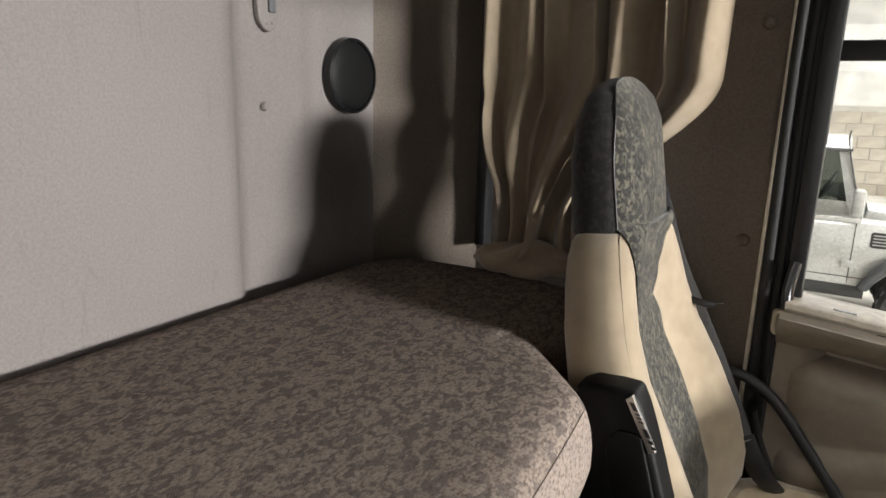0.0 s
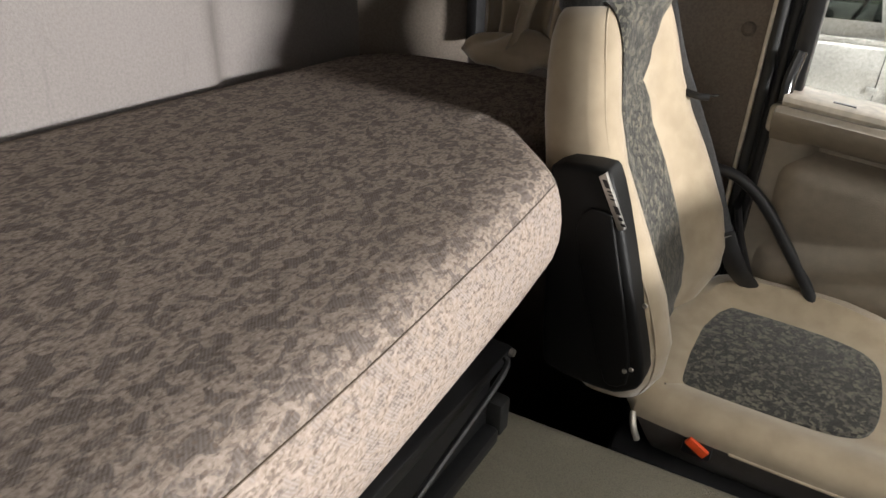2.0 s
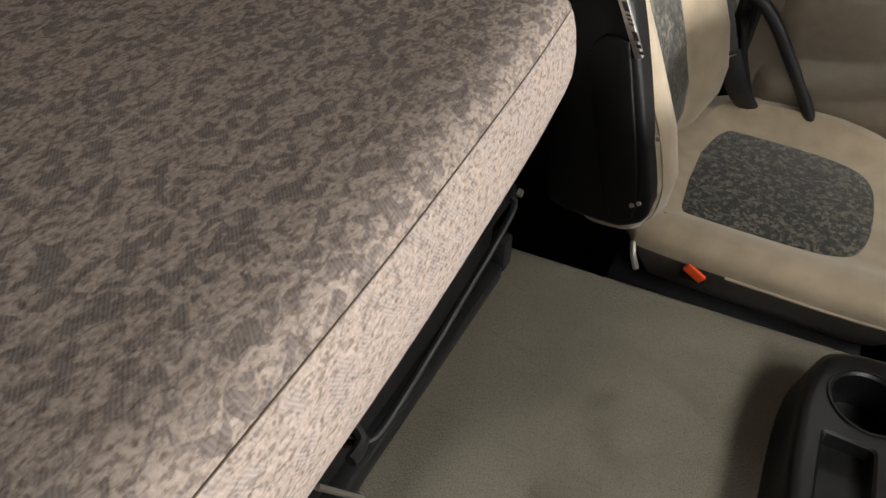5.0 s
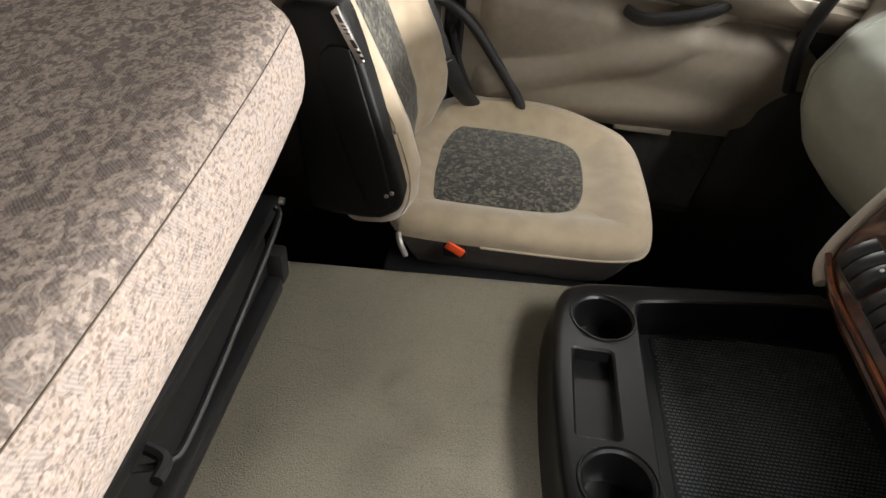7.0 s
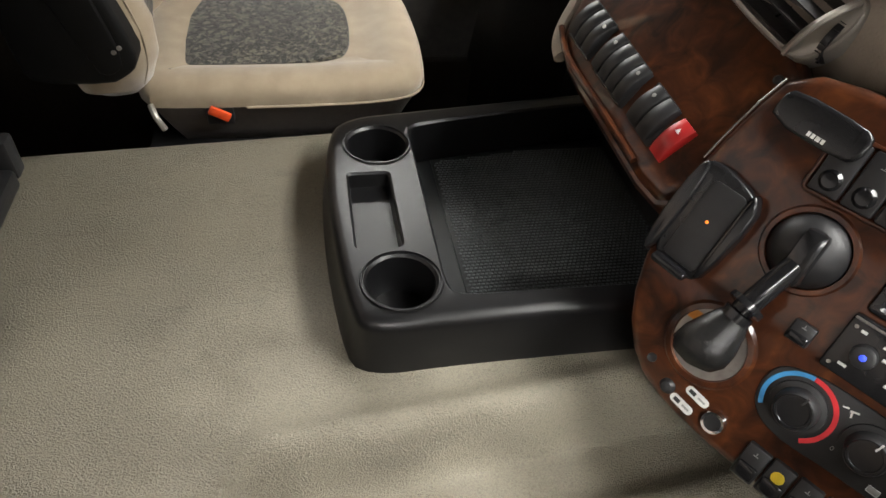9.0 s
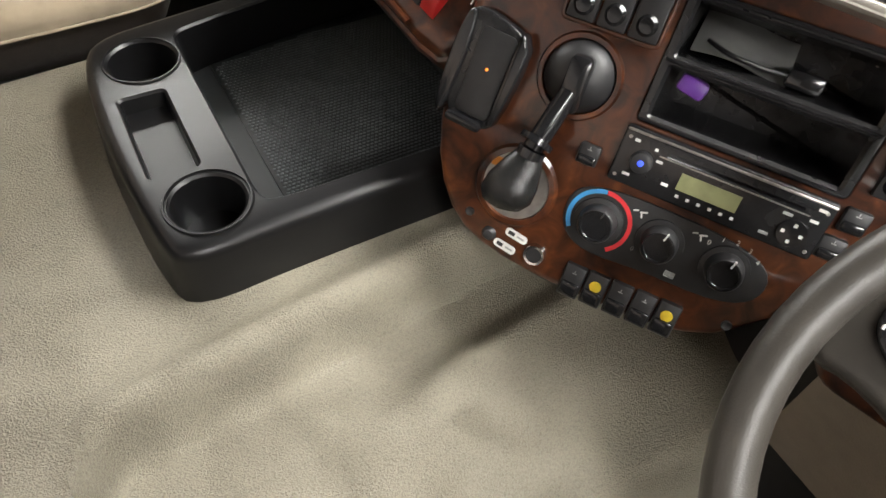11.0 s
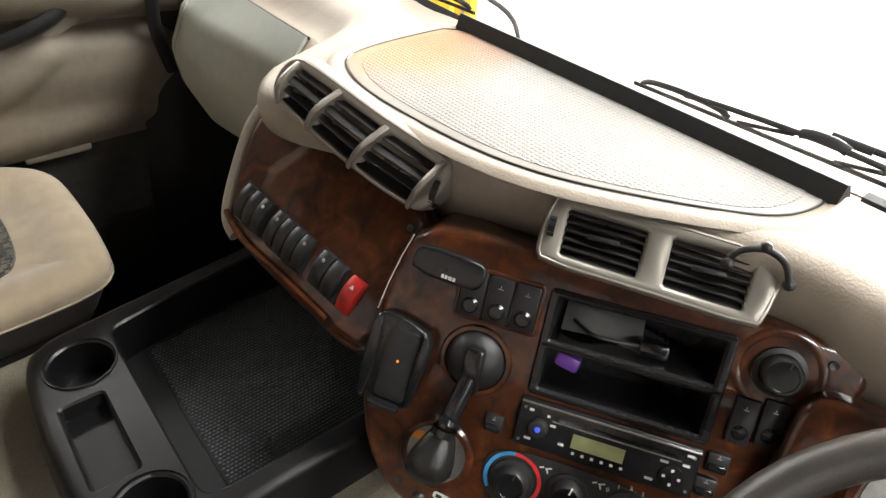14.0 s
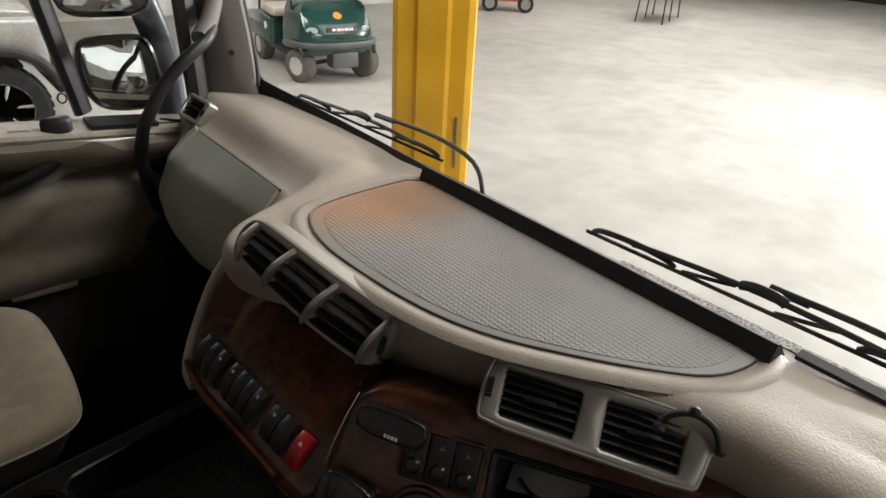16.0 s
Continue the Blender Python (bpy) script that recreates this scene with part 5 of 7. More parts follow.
def switch(u, v, w, h, mat=BLACK, mark=None, m=None, rot=0.0, dome=True):
    """Rocker switch with a rounded key and a printed mark."""
    s = on_panel("switch", box(-w / 2, w / 2, -h / 2, h / 2, -0.012, 0.006, 0.002), mat, u, v, 0, None, "black rocker switch" if mat is BLACK else "red hazard switch", m, rot)
    if m is not None and mat is not RED:
        on_panel("key", box(-w * 0.45, w * 0.45, h * 0.02, h * 0.48, 0.003, 0.0105, 0.004), BLACK, u, v, 0, s, "", m, rot)
        on_panel("key", box(-w * 0.45, w * 0.45, -h * 0.48, 0.0, 0.003, 0.0085, 0.003), BLACK, u, v, 0, s, "", m, rot)
    elif dome:
        on_panel("key", lathe([(0.001, 0.0095), (w * 0.25, 0.009), (w * 0.36, 0.006)], 16), mat if mat is RED else GLOSSBLACK, u, v - h * 0.24, 0, s, "", m, rot)
    else:
        on_panel("key", box(-w * 0.42, w * 0.42, -h * 0.42, -h * 0.02, 0.004, 0.009, 0.002), mat if mat is RED else GLOSSBLACK, u, v, 0, s, "", m, rot)
    if mark is not None:
        k = w * 0.11
        if mark is YELLOWPRINT:
            on_panel("symbol", lathe([(0.001, 0.0068), (w * 0.25, 0.0067), (w * 0.28, 0.006)], 20), mark, u, v + h * 0.12, 0, s, "yellow round symbol", m, rot)
        else:
            on_panel("symbol_bar", box(-k, k, -0.0004, 0.0004, 0.006, 0.0065), mark, u, v + h * 0.26, 0, s, "", m, rot)
            on_panel("symbol_bar", box(-0.0004, 0.0004, 0.001, 0.001 + k, 0.006, 0.0064), mark, u, v + h * 0.26, 0, s, "", m, rot)
    return s


for i, u in enumerate((-0.078, -0.0495, -0.021)):
    switch(u, 0.093, 0.026, 0.050, BLACK, GREYPRINT if i else None)
on_panel("switch_frame", plate(rect_ring(-0.096, -0.004, 0.064, 0.122, 0.006), [rect_ring(-0.093, -0.007, 0.067, 0.119, 0.004)], 0.003, [0.005], -0.004, 0.002), WOOD, 0, 0, 0, None, "raised veneer surround")
switch(-0.025, -0.040, 0.020, 0.020, BLACK, GREYPRINT, dome=False)
for i, u in enumerate((0.008, 0.0315, 0.0555, 0.0795, 0.1035)):
    switch(u, -0.165 + 0.0012 * i, 0.0215, 0.036, BLACK, YELLOWPRINT if i in (1, 4) else GREYPRINT, dome=False)
switch(0.208, 0.041, 0.022, 0.048, BLACK, WHITE)
switch(0.2335, 0.046, 0.022, 0.048, BLACK, WHITE)
switch(0.1985, -0.008, 0.021, 0.021, BLACK, GREYPRINT, dome=False)
switch(0.1935, -0.036, 0.021, 0.021, BLACK, GREYPRINT, dome=False)
for u, v in ((-0.116, -0.143), (0.155, -0.141), (0.269, 0.117)):
    s = on_panel("panel_screw", lathe([(0.001, 0.001), (0.003, 0.0015), (0.0045, 0.002), (0.005, 0.0)], 14), BLACK, u, v, 0, None, "dark recessed screw")

# heater controls
heat = on_panel("heater_plate", slab(smooth_ring([(-0.028, -0.092), (-0.022, -0.118), (0.005, -0.132), (0.06, -0.126), (0.14, -0.124), (0.168, -0.105), (0.165, -0.075), (0.12, -0.062), (0.05, -0.060), (0.005, -0.062), (-0.022, -0.072)], 2), -0.003, 0.0022, 0.001),
                BLACK, 0, 0, 0, None, "black heater control plate")


def knob(u, v, r, parent, label="ribbed black rotary knob"):
    k = on_panel("knob", lathe([(r * 1.28, 0.002), (r * 1.26, 0.005), (r, 0.006), (r * 0.94, 0.019), (r * 0.86, 0.021), (0.001, 0.0205)], 30), BLACK, u, v, 0, parent, label)
    on_panel("knob_cap", lathe([(r * 0.84, 0.0205), (r * 0.80, 0.0225), (r * 0.70, 0.0225), (r * 0.66, 0.0212), (0.001, 0.0212)], 28), GLOSSBLACK, u, v, 0, k)
    on_panel("pointer", box(-0.0007, 0.0007, r * 0.55, r * 0.98, 0.0206, 0.0229), WHITE if r < 0.0181 else BLACK, u, v, 0, k, "thin pointer line", None, -12)
    return k


for u, v, r in ((0.008, -0.096, 0.0185), (0.067, -0.091, 0.0175), (0.128, -0.090, 0.0175)):
    knob(u, v, r, heat)


def arc(u, v, r, a0, a1, mat, label):
    pts = [(u + r * math.cos(radians(a0 + (a1 - a0) * i / 16)), v + r * math.sin(radians(a0 + (a1 - a0) * i / 16)), 0.0027) for i in range(17)]
    part("printed_arc", loft([[(x + (x - u) * 0.07, y + (y - v) * 0.07, 0.0024), (x - (x - u) * 0.07, y - (y - v) * 0.07, 0.0024), (x - (x - u) * 0.07, y - (y - v) * 0.07, 0.003), (x + (x - u) * 0.07, y + (y - v) * 0.07, 0.003)] for x, y, z in pts]),
         mat, heat, label, PANEL)


arc(0.008, -0.096, 0.0295, 95, 215, BLUEPRINT, "blue cold arc")
arc(0.008, -0.096, 0.0295, 95, -55, REDPRINT, "red hot arc")
for u, v in ((0.040, -0.072), (0.096, -0.070)):
    for dx, dy, w, h in ((-0.004, 0.002, 0.005, 0.0014), (0.003, 0.0, 0.007, 0.0016), (0.001, -0.003, 0.0016, 0.005)):
        on_panel("air_symbol", box(dx - w / 2, dx + w / 2, dy - h / 2, dy + h / 2, 0.0022, 0.0028), WHITE, u, v, 0, heat, "white printed air symbol", None, 20)
on_panel("screen_symbol", box(-0.005, 0.005, -0.003, 0.003, 0.0022, 0.0027, 0.001), GREYPRINT, 0.088, -0.117, 0, heat, "grey printed screen symbol")


def word(text, size, m, mat, parent, name="figure"):
    """Raised print from the built-in font."""
    c = bpy.data.curves.new(name, "FONT")
    c.body, c.size, c.align_x, c.align_y, c.extrude = text, size, "CENTER", "CENTER", 0.0002
    ob = new(name, c)
    dg = bpy.context.evaluated_depsgraph_get()
    me = bpy.data.meshes.new_from_object(ob.evaluated_get(dg))
    bpy.data.objects.remove(ob)
    me.transform(m)
    me.materials.clear()
    me.materials.append(mat)
    o = new(name, me)
    o.parent = parent
    return o


for txt, a in (("0", 140), ("1", 115), ("2", 90), ("3", 65), ("4", 40)):
    word(txt, 0.0065, PANEL @ at(0.128 + 0.029 * math.cos(radians(a)), -0.090 + 0.027 * math.sin(radians(a)), 0.0028), WHITE, heat)
word("0", 0.006, PANEL @ at(0.047, -0.108, 0.0028), GREYPRINT, heat)

# headlamp knob in a dished surround
on_panel("lamp_switch_dish", lathe([(0.034, 0.0), (0.036, 0.0014), (0.040, 0.0016), (0.043, 0.0)], 36), WOOD, 0.226, 0.098, 0, None, "round veneer dish")
on_panel("lamp_switch_floor", lathe([(0.001, 0.0012), (0.034, 0.0010)], 30), WOOD, 0.226, 0.098)
knob(0.226, 0.098, 0.0195, dash, "large black lamp switch knob")

# socket, small button and two stickers
on_panel("socket_ring", lathe([(0.007, 0.001), (0.008, 0.005), (0.0105, 0.0055), (0.012, 0.0)], 24), CHROME, -0.037, -0.157, 0, None, "chrome socket ring")
on_panel("socket_plug", lathe([(0.001, 0.003), (0.0075, 0.003), (0.008, 0.0)], 20), BLACK, -0.037, -0.157)
on_panel("small_button", lathe([(0.001, 0.006), (0.005, 0.005), (0.008, 0.0)], 18), BLACK, -0.089, -0.157, 0, None, "small black button")
for u, v in ((-0.061, -0.147), (-0.069, -0.163)):
    st = on_panel("sticker", slab(rect_ring(-0.0125, 0.0125, -0.0045, 0.0045, 0.004), 0.0003, 0.0008), WHITE, u, v, 0, None, "white label with unreadable print", None, -8)
    on_panel("print_bar", box(-0.009, -0.002, -0.002, 0.002, 0.0008, 0.0012), BLACK, u, v, 0, st, "", None, -8)
    on_panel("print_bar", box(0.001, 0.009, -0.001, 0.001, 0.0008, 0.0011), GREYPRINT, u, v, 0, st, "", None, -8)

# selector ring below the lever
on_panel("selector_ring", lathe([(0.034, 0.0005), (0.035, 0.004), (0.040, 0.0035), (0.043, 0.0)], 36), WOOD, -0.080, -0.098, 0, None, "veneer ring round the selector")
on_panel("selector_plate", lathe([(0.001, 0.0006), (0.034, 0.0006), (0.0345, 0.0)], 30), STEEL, -0.080, -0.098, 0, None, "worn silver selector plate")
on_panel("selector_mark", box(-0.014, 0.010, -0.005, 0.005, 0.0007, 0.0012), AMBER, -0.097, -0.081, 0, None, "orange selector mark")

# gear lever
lever = thing("gear_lever", "black gear lever with a leather knob and polished shaft", "gear lever")
part("dome", lathe([(0.033, 0.0), (0.031, 0.006), (0.024, 0.014), (0.012, 0.020), (0.001, 0.021)], 30), BLACK, lever, "", PANEL @ at(-0.060, 0.022))
part("dome_ring", lathe([(0.033, 0.0), (0.034, 0.004), (0.038, 0.004), (0.040, 0.0)], 30), WOOD, lever, "veneer ring", PANEL @ at(-0.060, 0.022))
part("fork", box(-0.0105, 0.0105, -0.030, 0.022, 0.008, 0.030, 0.006), GLOSSBLACK, lever, "", PANEL @ at(-0.058, 0.022))
part("shaft", tube([(-0.059, 0.010, 0.022), (-0.065, -0.02, 0.031), (-0.070, -0.045, 0.036)], 0.0100, 14), GLOSSBLACK, lever, "dark polished lever shaft", PANEL)
part("collar", tube([(-0.069, -0.036, 0.034), (-0.070, -0.041, 0.036)], 0.0165, 20, 0), GLOSSBLACK, lever, "", PANEL)
part("collar", tube([(-0.070, -0.046, 0.036), (-0.071, -0.054, 0.037)], 0.0135, 20, 0), GLOSSBLACK, lever, "", PANEL)


def knob_shape():
    c = [Vector((-0.071, -0.050, 0.037)), Vector((-0.073, -0.062, 0.039)), Vector((-0.076, -0.080, 0.042)), Vector((-0.078, -0.094, 0.043)), Vector((-0.079, -0.103, 0.043)), Vector((-0.080, -0.108, 0.043))]
    rr = (0.013, 0.0185, 0.0245, 0.0255, 0.020, 0.007)
    rings = []
    for p, r in zip(c, rr):
        rings.append([(p.x + r * math.cos(2 * math.pi * k / 24), p.y, p.z + 0.78 * r * math.sin(2 * math.pi * k / 24)) for k in range(24)])
    return loft(rings)


part("grip", knob_shape(), material("black_grip_leather", (0.014, 0.014, 0.014), 0.24, scale=60, bump=0.35, bump_scale=500), lever, "black stitched leather grip", PANEL)

# phone cradle and hands-free display
cradle = thing("phone_cradle", "black plastic phone cradle stuck on the veneer", "phone cradle")
CR = PANEL @ at(-0.145, -0.003, 0.004) @ turn(-4)
part("cradle_body", slab(smooth_ring([(-0.030, -0.050), (0.020, -0.054), (0.030, -0.04), (0.034, 0.030), (0.026, 0.046), (-0.022, 0.056), (-0.032, 0.045)], 2), -0.006, 0.010, 0.004), PANELBLACK, cradle, "", CR)
part("cradle_wing", slab(smooth_ring([(-0.036, -0.048), (-0.022, -0.052), (-0.020, 0.053), (-0.036, 0.047)], 2), -0.006, 0.014, 0.003), GLOSSBLACK, cradle, "", CR)
part("cradle_wing", slab(smooth_ring([(0.022, -0.046), (0.031, -0.042), (0.037, 0.028), (0.028, 0.046), (0.022, 0.047)], 1), -0.006, 0.015, 0.003), GLOSSBLACK, cradle, "", CR)
part("cradle_foot", box(-0.018, 0.020, -0.054, -0.044, 0.006, 0.020, 0.004), GLOSSBLACK, cradle, "", CR)
part("cradle_face", slab(rect_ring(-0.014, 0.022, -0.042, 0.040, 0.006), 0.008, 0.0115, 0.001), BLACK, cradle, "", CR)
part("status_light", lathe([(0.001, 0.0135), (0.0015, 0.0125), (0.0016, 0.011)], 10), glow("orange_status_light", (1.0, 0.25, 0.03), 0.6), cradle, "lit orange status light", CR @ at(0.004, 0.004))
display = thing("handsfree_display", "small black hands-free display with white print", "display")
DM = PANEL @ at(-0.107, 0.1135, 0.002) @ turn(-5) @ Matrix.Diagonal((0.98, 1.0, 0.55, 1))
part("display_case", slab(smooth_ring([(-0.040, -0.014), (0.030, -0.014), (0.040, -0.006), (0.040, 0.012), (0.030, 0.018), (-0.034, 0.018), (-0.042, 0.008)], 1), -0.006, 0.022, 0.004), PANELBLACK, display, "", DM)
for x, w in ((-0.004, 0.003), (0.000, 0.003), (0.0045, 0.004), (0.009, 0.003)):
    part("print_bar", box(x - w / 2, x + w / 2, -0.010, -0.006, 0.0218, 0.0224), WHITE, display, "white print on the display", DM)
part("display_joint", box(0.028, 0.029, -0.013, 0.016, 0.0215, 0.0222), GLOSSBLACK, display, "", DM)

# radio
radio = thing("car_radio", "black cassette radio with a green-grey display", "radio")
part("radio_body", plate(rect_ring(-0.002, 0.183, -0.0525, 0.001, 0.003, 2), [rect_ring(0.040, 0.160, -0.015, -0.0105, 0.001, 1)], 0.007, [0.004], -0.02, 0.002), PANELBLACK, radio, "", PANEL)
part("tape_slot_trim", box(0.034, 0.166, -0.0165, -0.0155, 0.006, 0.0085), STEEL, radio, "bright slot edge", PANEL)
part("face_edge", box(-0.001, 0.182, -0.0035, -0.001, 0.0065, 0.0085, 0.0008), STEEL, radio, "bright upper edge", PANEL)
part("radio_display", box(0.058, 0.112, -0.038, -0.0225, 0.006, 0.0078), LCD, radio, "green-grey display", PANEL)
part("volume_knob", lathe([(0.0105, 0.007), (0.0095, 0.014), (0.007, 0.015), (0.001, 0.0145)], 24), BLACK, radio, "black volume knob", PANEL @ at(0.0215, -0.027))
part("volume_light", lathe([(0.001, 0.0168), (0.0026, 0.0162), (0.003, 0.0145)], 14), glow("blue_ring_light", (0.04, 0.08, 0.8), 0.7), radio, "lit blue button", PANEL @ at(0.0215, -0.027))
part("cursor_pad", lathe([(0.0125, 0.007), (0.012, 0.0095), (0.001, 0.010)], 24), GLOSSBLACK, radio, "round cursor pad", PANEL @ at(0.160, -0.035))
for a in range(4):
    part("cursor_mark", box(-0.0014, 0.0014, 0.006, 0.009, 0.0098, 0.0104), WHITE, radio, "", PANEL @ at(0.160, -0.035) @ turn(90 * a))
for x, y, w in ((0.011, -0.010, 0.005), (0.0295, -0.012, 0.003), (0.013, -0.042, 0.007), (0.036, -0.021, 0.006), (0.048, -0.038, 0.006), (0.150, -0.021, 0.008), (0.171, -0.019, 0.007), (0.173, -0.008, 0.007), (0.140, -0.044, 0.008),
                (0.062, -0.0435, 0.003), (0.072, -0.0435, 0.003), (0.082, -0.0435, 0.003), (0.092, -0.0435, 0.003), (0.102, -0.0435, 0.003), (0.112, -0.0435, 0.003)):
    part("radio_key", box(x - w / 2, x + w / 2, y - 0.0012, y + 0.0012, 0.0066, 0.0082), WHITE if w < 0.0071 else GREYPRINT, radio, "", PANEL)
for x in (0.004, 0.177):
    for y in (-0.046, -0.009):
        part("face_hole", lathe([(0.001, 0.0074), (0.0016, 0.0074), (0.002, 0.0068)], 8), STEEL, radio, "", PANEL @ at(x, y))

# things lying in the shelf box
tagged(part("purple_lighter", box(-0.013, 0.013, -0.008, 0.008, -0.02, 0.0, 0.004), PURPLE, None, "", PANEL @ at(0.034, 0.046, -0.004) @ turn(-12)), "small purple plastic lighter in the lower shelf", "lighter")
cable = thing("cable", "black plug and cable lying in the shelf", "cable")
part("cord", tube([(0.030, 0.084, -0.04), (0.05, 0.080, -0.015), (0.08, 0.078, -0.02), (0.11, 0.079, -0.03)], 0.0022, 8), BLACK, cable, "", PANEL)
part("plug", box(0.100, 0.130, 0.070, 0.086, -0.045, -0.02, 0.003), GLOSSBLACK, cable, "", PANEL)
paper = tagged(part("paper", sheet(lambda u, v: (0.018 + 0.085 * u, 0.072 + 0.034 * v + 0.003 * math.sin(5 * u), -0.078 + 0.045 * (1 - v) + 0.006 * math.sin(7 * u)), 8, 6, 0.0006), PAPER, None, "", PANEL), "folded pale paper in the upper shelf", "paper")

# strap and hook on the vent
strap = thing("vent_strap", "short black cord looped round the vent slat", "strap")
part("cord", tube([(0.152, 0.188, 0.006), (0.160, 0.203, 0.012), (0.180, 0.209, 0.013), (0.199, 0.201, 0.014), (0.208, 0.182, 0.014)], 0.0034, 10), RUBBER, strap, "", PANEL)
for u, v in ((0.152, 0.188), (0.180, 0.211), (0.208, 0.182)):
    part("bead", lathe([(0.001, -0.006), (0.005, -0.004), (0.006, 0.0), (0.005, 0.004), (0.001, 0.006)], 12), BLACK, strap, "", PANEL @ at(u, v, 0.012))

part("ribbed_strip", loft([[(1.151, y, z - 0.006), (1.166, y, z - 0.004), (1.166, y, z), (1.151, y, z - 0.001)] for y, z in ((-0.40, 0.876), (0.30, 0.872), (0.66, 0.868))]), material("ribbed_grey_strip", (0.42, 0.41, 0.38), 0.6, second=(0.10, 0.10, 0.095), scale=260, detail=1), dash, "pale dotted strip at the screen foot")

# passenger-side pod
pod_ring = smooth_ring([(0.045, 0.120), (-0.10, 0.150), (-0.225, 0.170), (-0.243, 0.13), (-0.240, 0.09), (-0.229, 0.03), (-0.214, 0.002), (-0.170, -0.022), (-0.08, -0.045), (0.02, -0.072), (0.042, -0.058), (0.050, 0.03)][::-1], 1)
if sum(a[0] * b[1] - b[0] * a[1] for a, b in zip(pod_ring, pod_ring[1:] + pod_ring[:1])) < 0:
    pod_ring.reverse()
part("pod_fascia", slab(pod_ring, -0.10, 0.0, 0.012), WOOD, dash, "dark burl veneer switch fascia", POD)
part("pod_edge", loft([[(x, y, z) for x, y in inset(pod_ring, d)] for d, z in ((-0.002, -0.10), (-0.007, -0.085), (-0.008, -0.030), (-0.007, -0.014), (-0.003, -0.008), (0.001, -0.007))], False, False), WOOD, dash, "rolled veneer pod edge", POD)
part("pod_side", tube([(-0.215, 0.172, -0.012), (-0.240, 0.162, -0.012), (-0.250, 0.13, -0.012), (-0.248, 0.09, -0.012), (-0.237, 0.03, -0.012), (-0.224, 0.0, -0.012), (-0.205, -0.014, -0.014)], (0.009, 0.011), 10), DASH, dash, "rounded taupe pod side", POD)
part("pod_rail", tube([(-0.222, 0.012, 0.002), (-0.18, -0.012, 0.003), (-0.10, -0.032, 0.003), (-0.02, -0.053, 0.003)], 0.004, 8), WOOD, dash, "thin veneer rail", POD)
def pod_key(u, w, mat, label):
    """Tall rocker with a bowed face, set along the slanting row."""
    k = POD @ at(u, -0.0016 - 0.245 * (u + 0.142) + 0.0215, 0.0) @ turn(-13)
    rows_ = []
    for i in range(11):
        y = -0.0225 + 0.045 * i / 10
        h = 0.0125 - 14.0 * (y - 0.004) ** 2
        rows_.append([(-w / 2, y, -0.004), (-w / 2, y, h - 0.001), (-w / 2 + 0.001, y, h), (w / 2 - 0.001, y, h), (w / 2, y, h - 0.001), (w / 2, y, -0.004)])
    return part("switch", loft(rows_), mat, dash, label, k, 50), k


for us, w in (((-0.1985, -0.1815, -0.1650), 0.0152), ((-0.1375, -0.1205, -0.1035, -0.0865), 0.0155), ((-0.0525, -0.0315), 0.0190)):
    for i, u in enumerate(us):
        key, km = pod_key(u, w, SWITCHBLACK, "black bowed rocker switch")
        if u in (-0.1650, -0.1375, -0.0865, -0.0525):
            part("key_mark", lathe([(0.001, 0.0004), (0.0021, 0.0003), (0.0024, 0.0)], 12), WHITE if u == -0.1650 else GREYPRINT, key, "small printed symbol", km @ at(0, 0.012, 0.0118))
    part("switch_well", slab(rect_ring(us[0] - w * 0.62, us[-1] + w * 0.62, -0.0245, 0.0245, 0.003), -0.004, 0.0012, 0.0005), BLACK, dash, "black switch well", POD @ at(0, -0.0016 - 0.245 * 0.142 + 0.0215, 0) @ Matrix(((1, 0, 0, 0), (-0.245, 1, 0, 0), (0, 0, 1, 0), (0, 0, 0, 1))))
for ua, ub in ((-0.204, -0.157), (-0.143, -0.080)):
    part("chrome_line", tube([(u, -0.0046 - 0.245 * (u + 0.142), 0.0025) for u in (ua, (ua + ub) / 2, ub)], 0.0014, 6, 0), CHROME, dash, "bright line under the switches", POD)
hz, km = pod_key(-0.002, 0.0205, RED, "red hazard switch")
part("triangle_mark", loft([[(0.0035 * math.cos(radians(90 + 120 * k)), 0.0035 * math.sin(radians(90 + 120 * k)), z) for k in range(3)] for z in (0.0, 0.0008)]), WHITE, hz, "white warning triangle", km @ at(0, 0.010, 0.0118))
for u, v in ((-0.222, 0.140), (0.034, 0.086)):
    part("panel_screw", lathe([(0.001, 0.001), (0.003, 0.0015), (0.005, 0.0)], 12), BLACK, dash, "", POD @ at(u, v, 0.0005))

# driver side fascia behind the wheel
DF = frame_of((0.93, 0.27, 0.70), (0.30, -0.95, 0), (0.45, 0.15, 0.88))
part("driver_fascia", slab(rect_ring(-0.06, 0.50, -0.15, 0.09, 0.03), -0.05, 0.0, 0.008), WOOD, dash, "burl veneer instrument surround", DF)
part("gauge_ring", lathe([(0.050, 0.002), (0.055, 0.010), (0.062, 0.010), (0.068, 0.0)], 40), WOOD, dash, "veneer gauge ring", DF @ at(0.060, 0.022))
part("gauge_face", lathe([(0.001, 0.003), (0.050, 0.003)], 30), WHITE, dash, "pale gauge face", DF @ at(0.060, 0.022))
part("switch_strip", slab(rect_ring(-0.034, 0.044, -0.044, -0.013, 0.004), -0.006, 0.003, 0.001), GLOSSBLACK, dash, "black switch strip", DF)
for i in range(3):
    key = part("blank_switch", box(-0.031 + 0.024 * i, -0.009 + 0.024 * i, -0.041, -0.016, -0.002, 0.009, 0.002), SWITCHBLACK, dash, "black switch", DF)
    part("key_mark", box(-0.021 + 0.024 * i, -0.019 + 0.024 * i, -0.0205, -0.0185, 0.0088, 0.0094), GREYPRINT, key, "", DF)
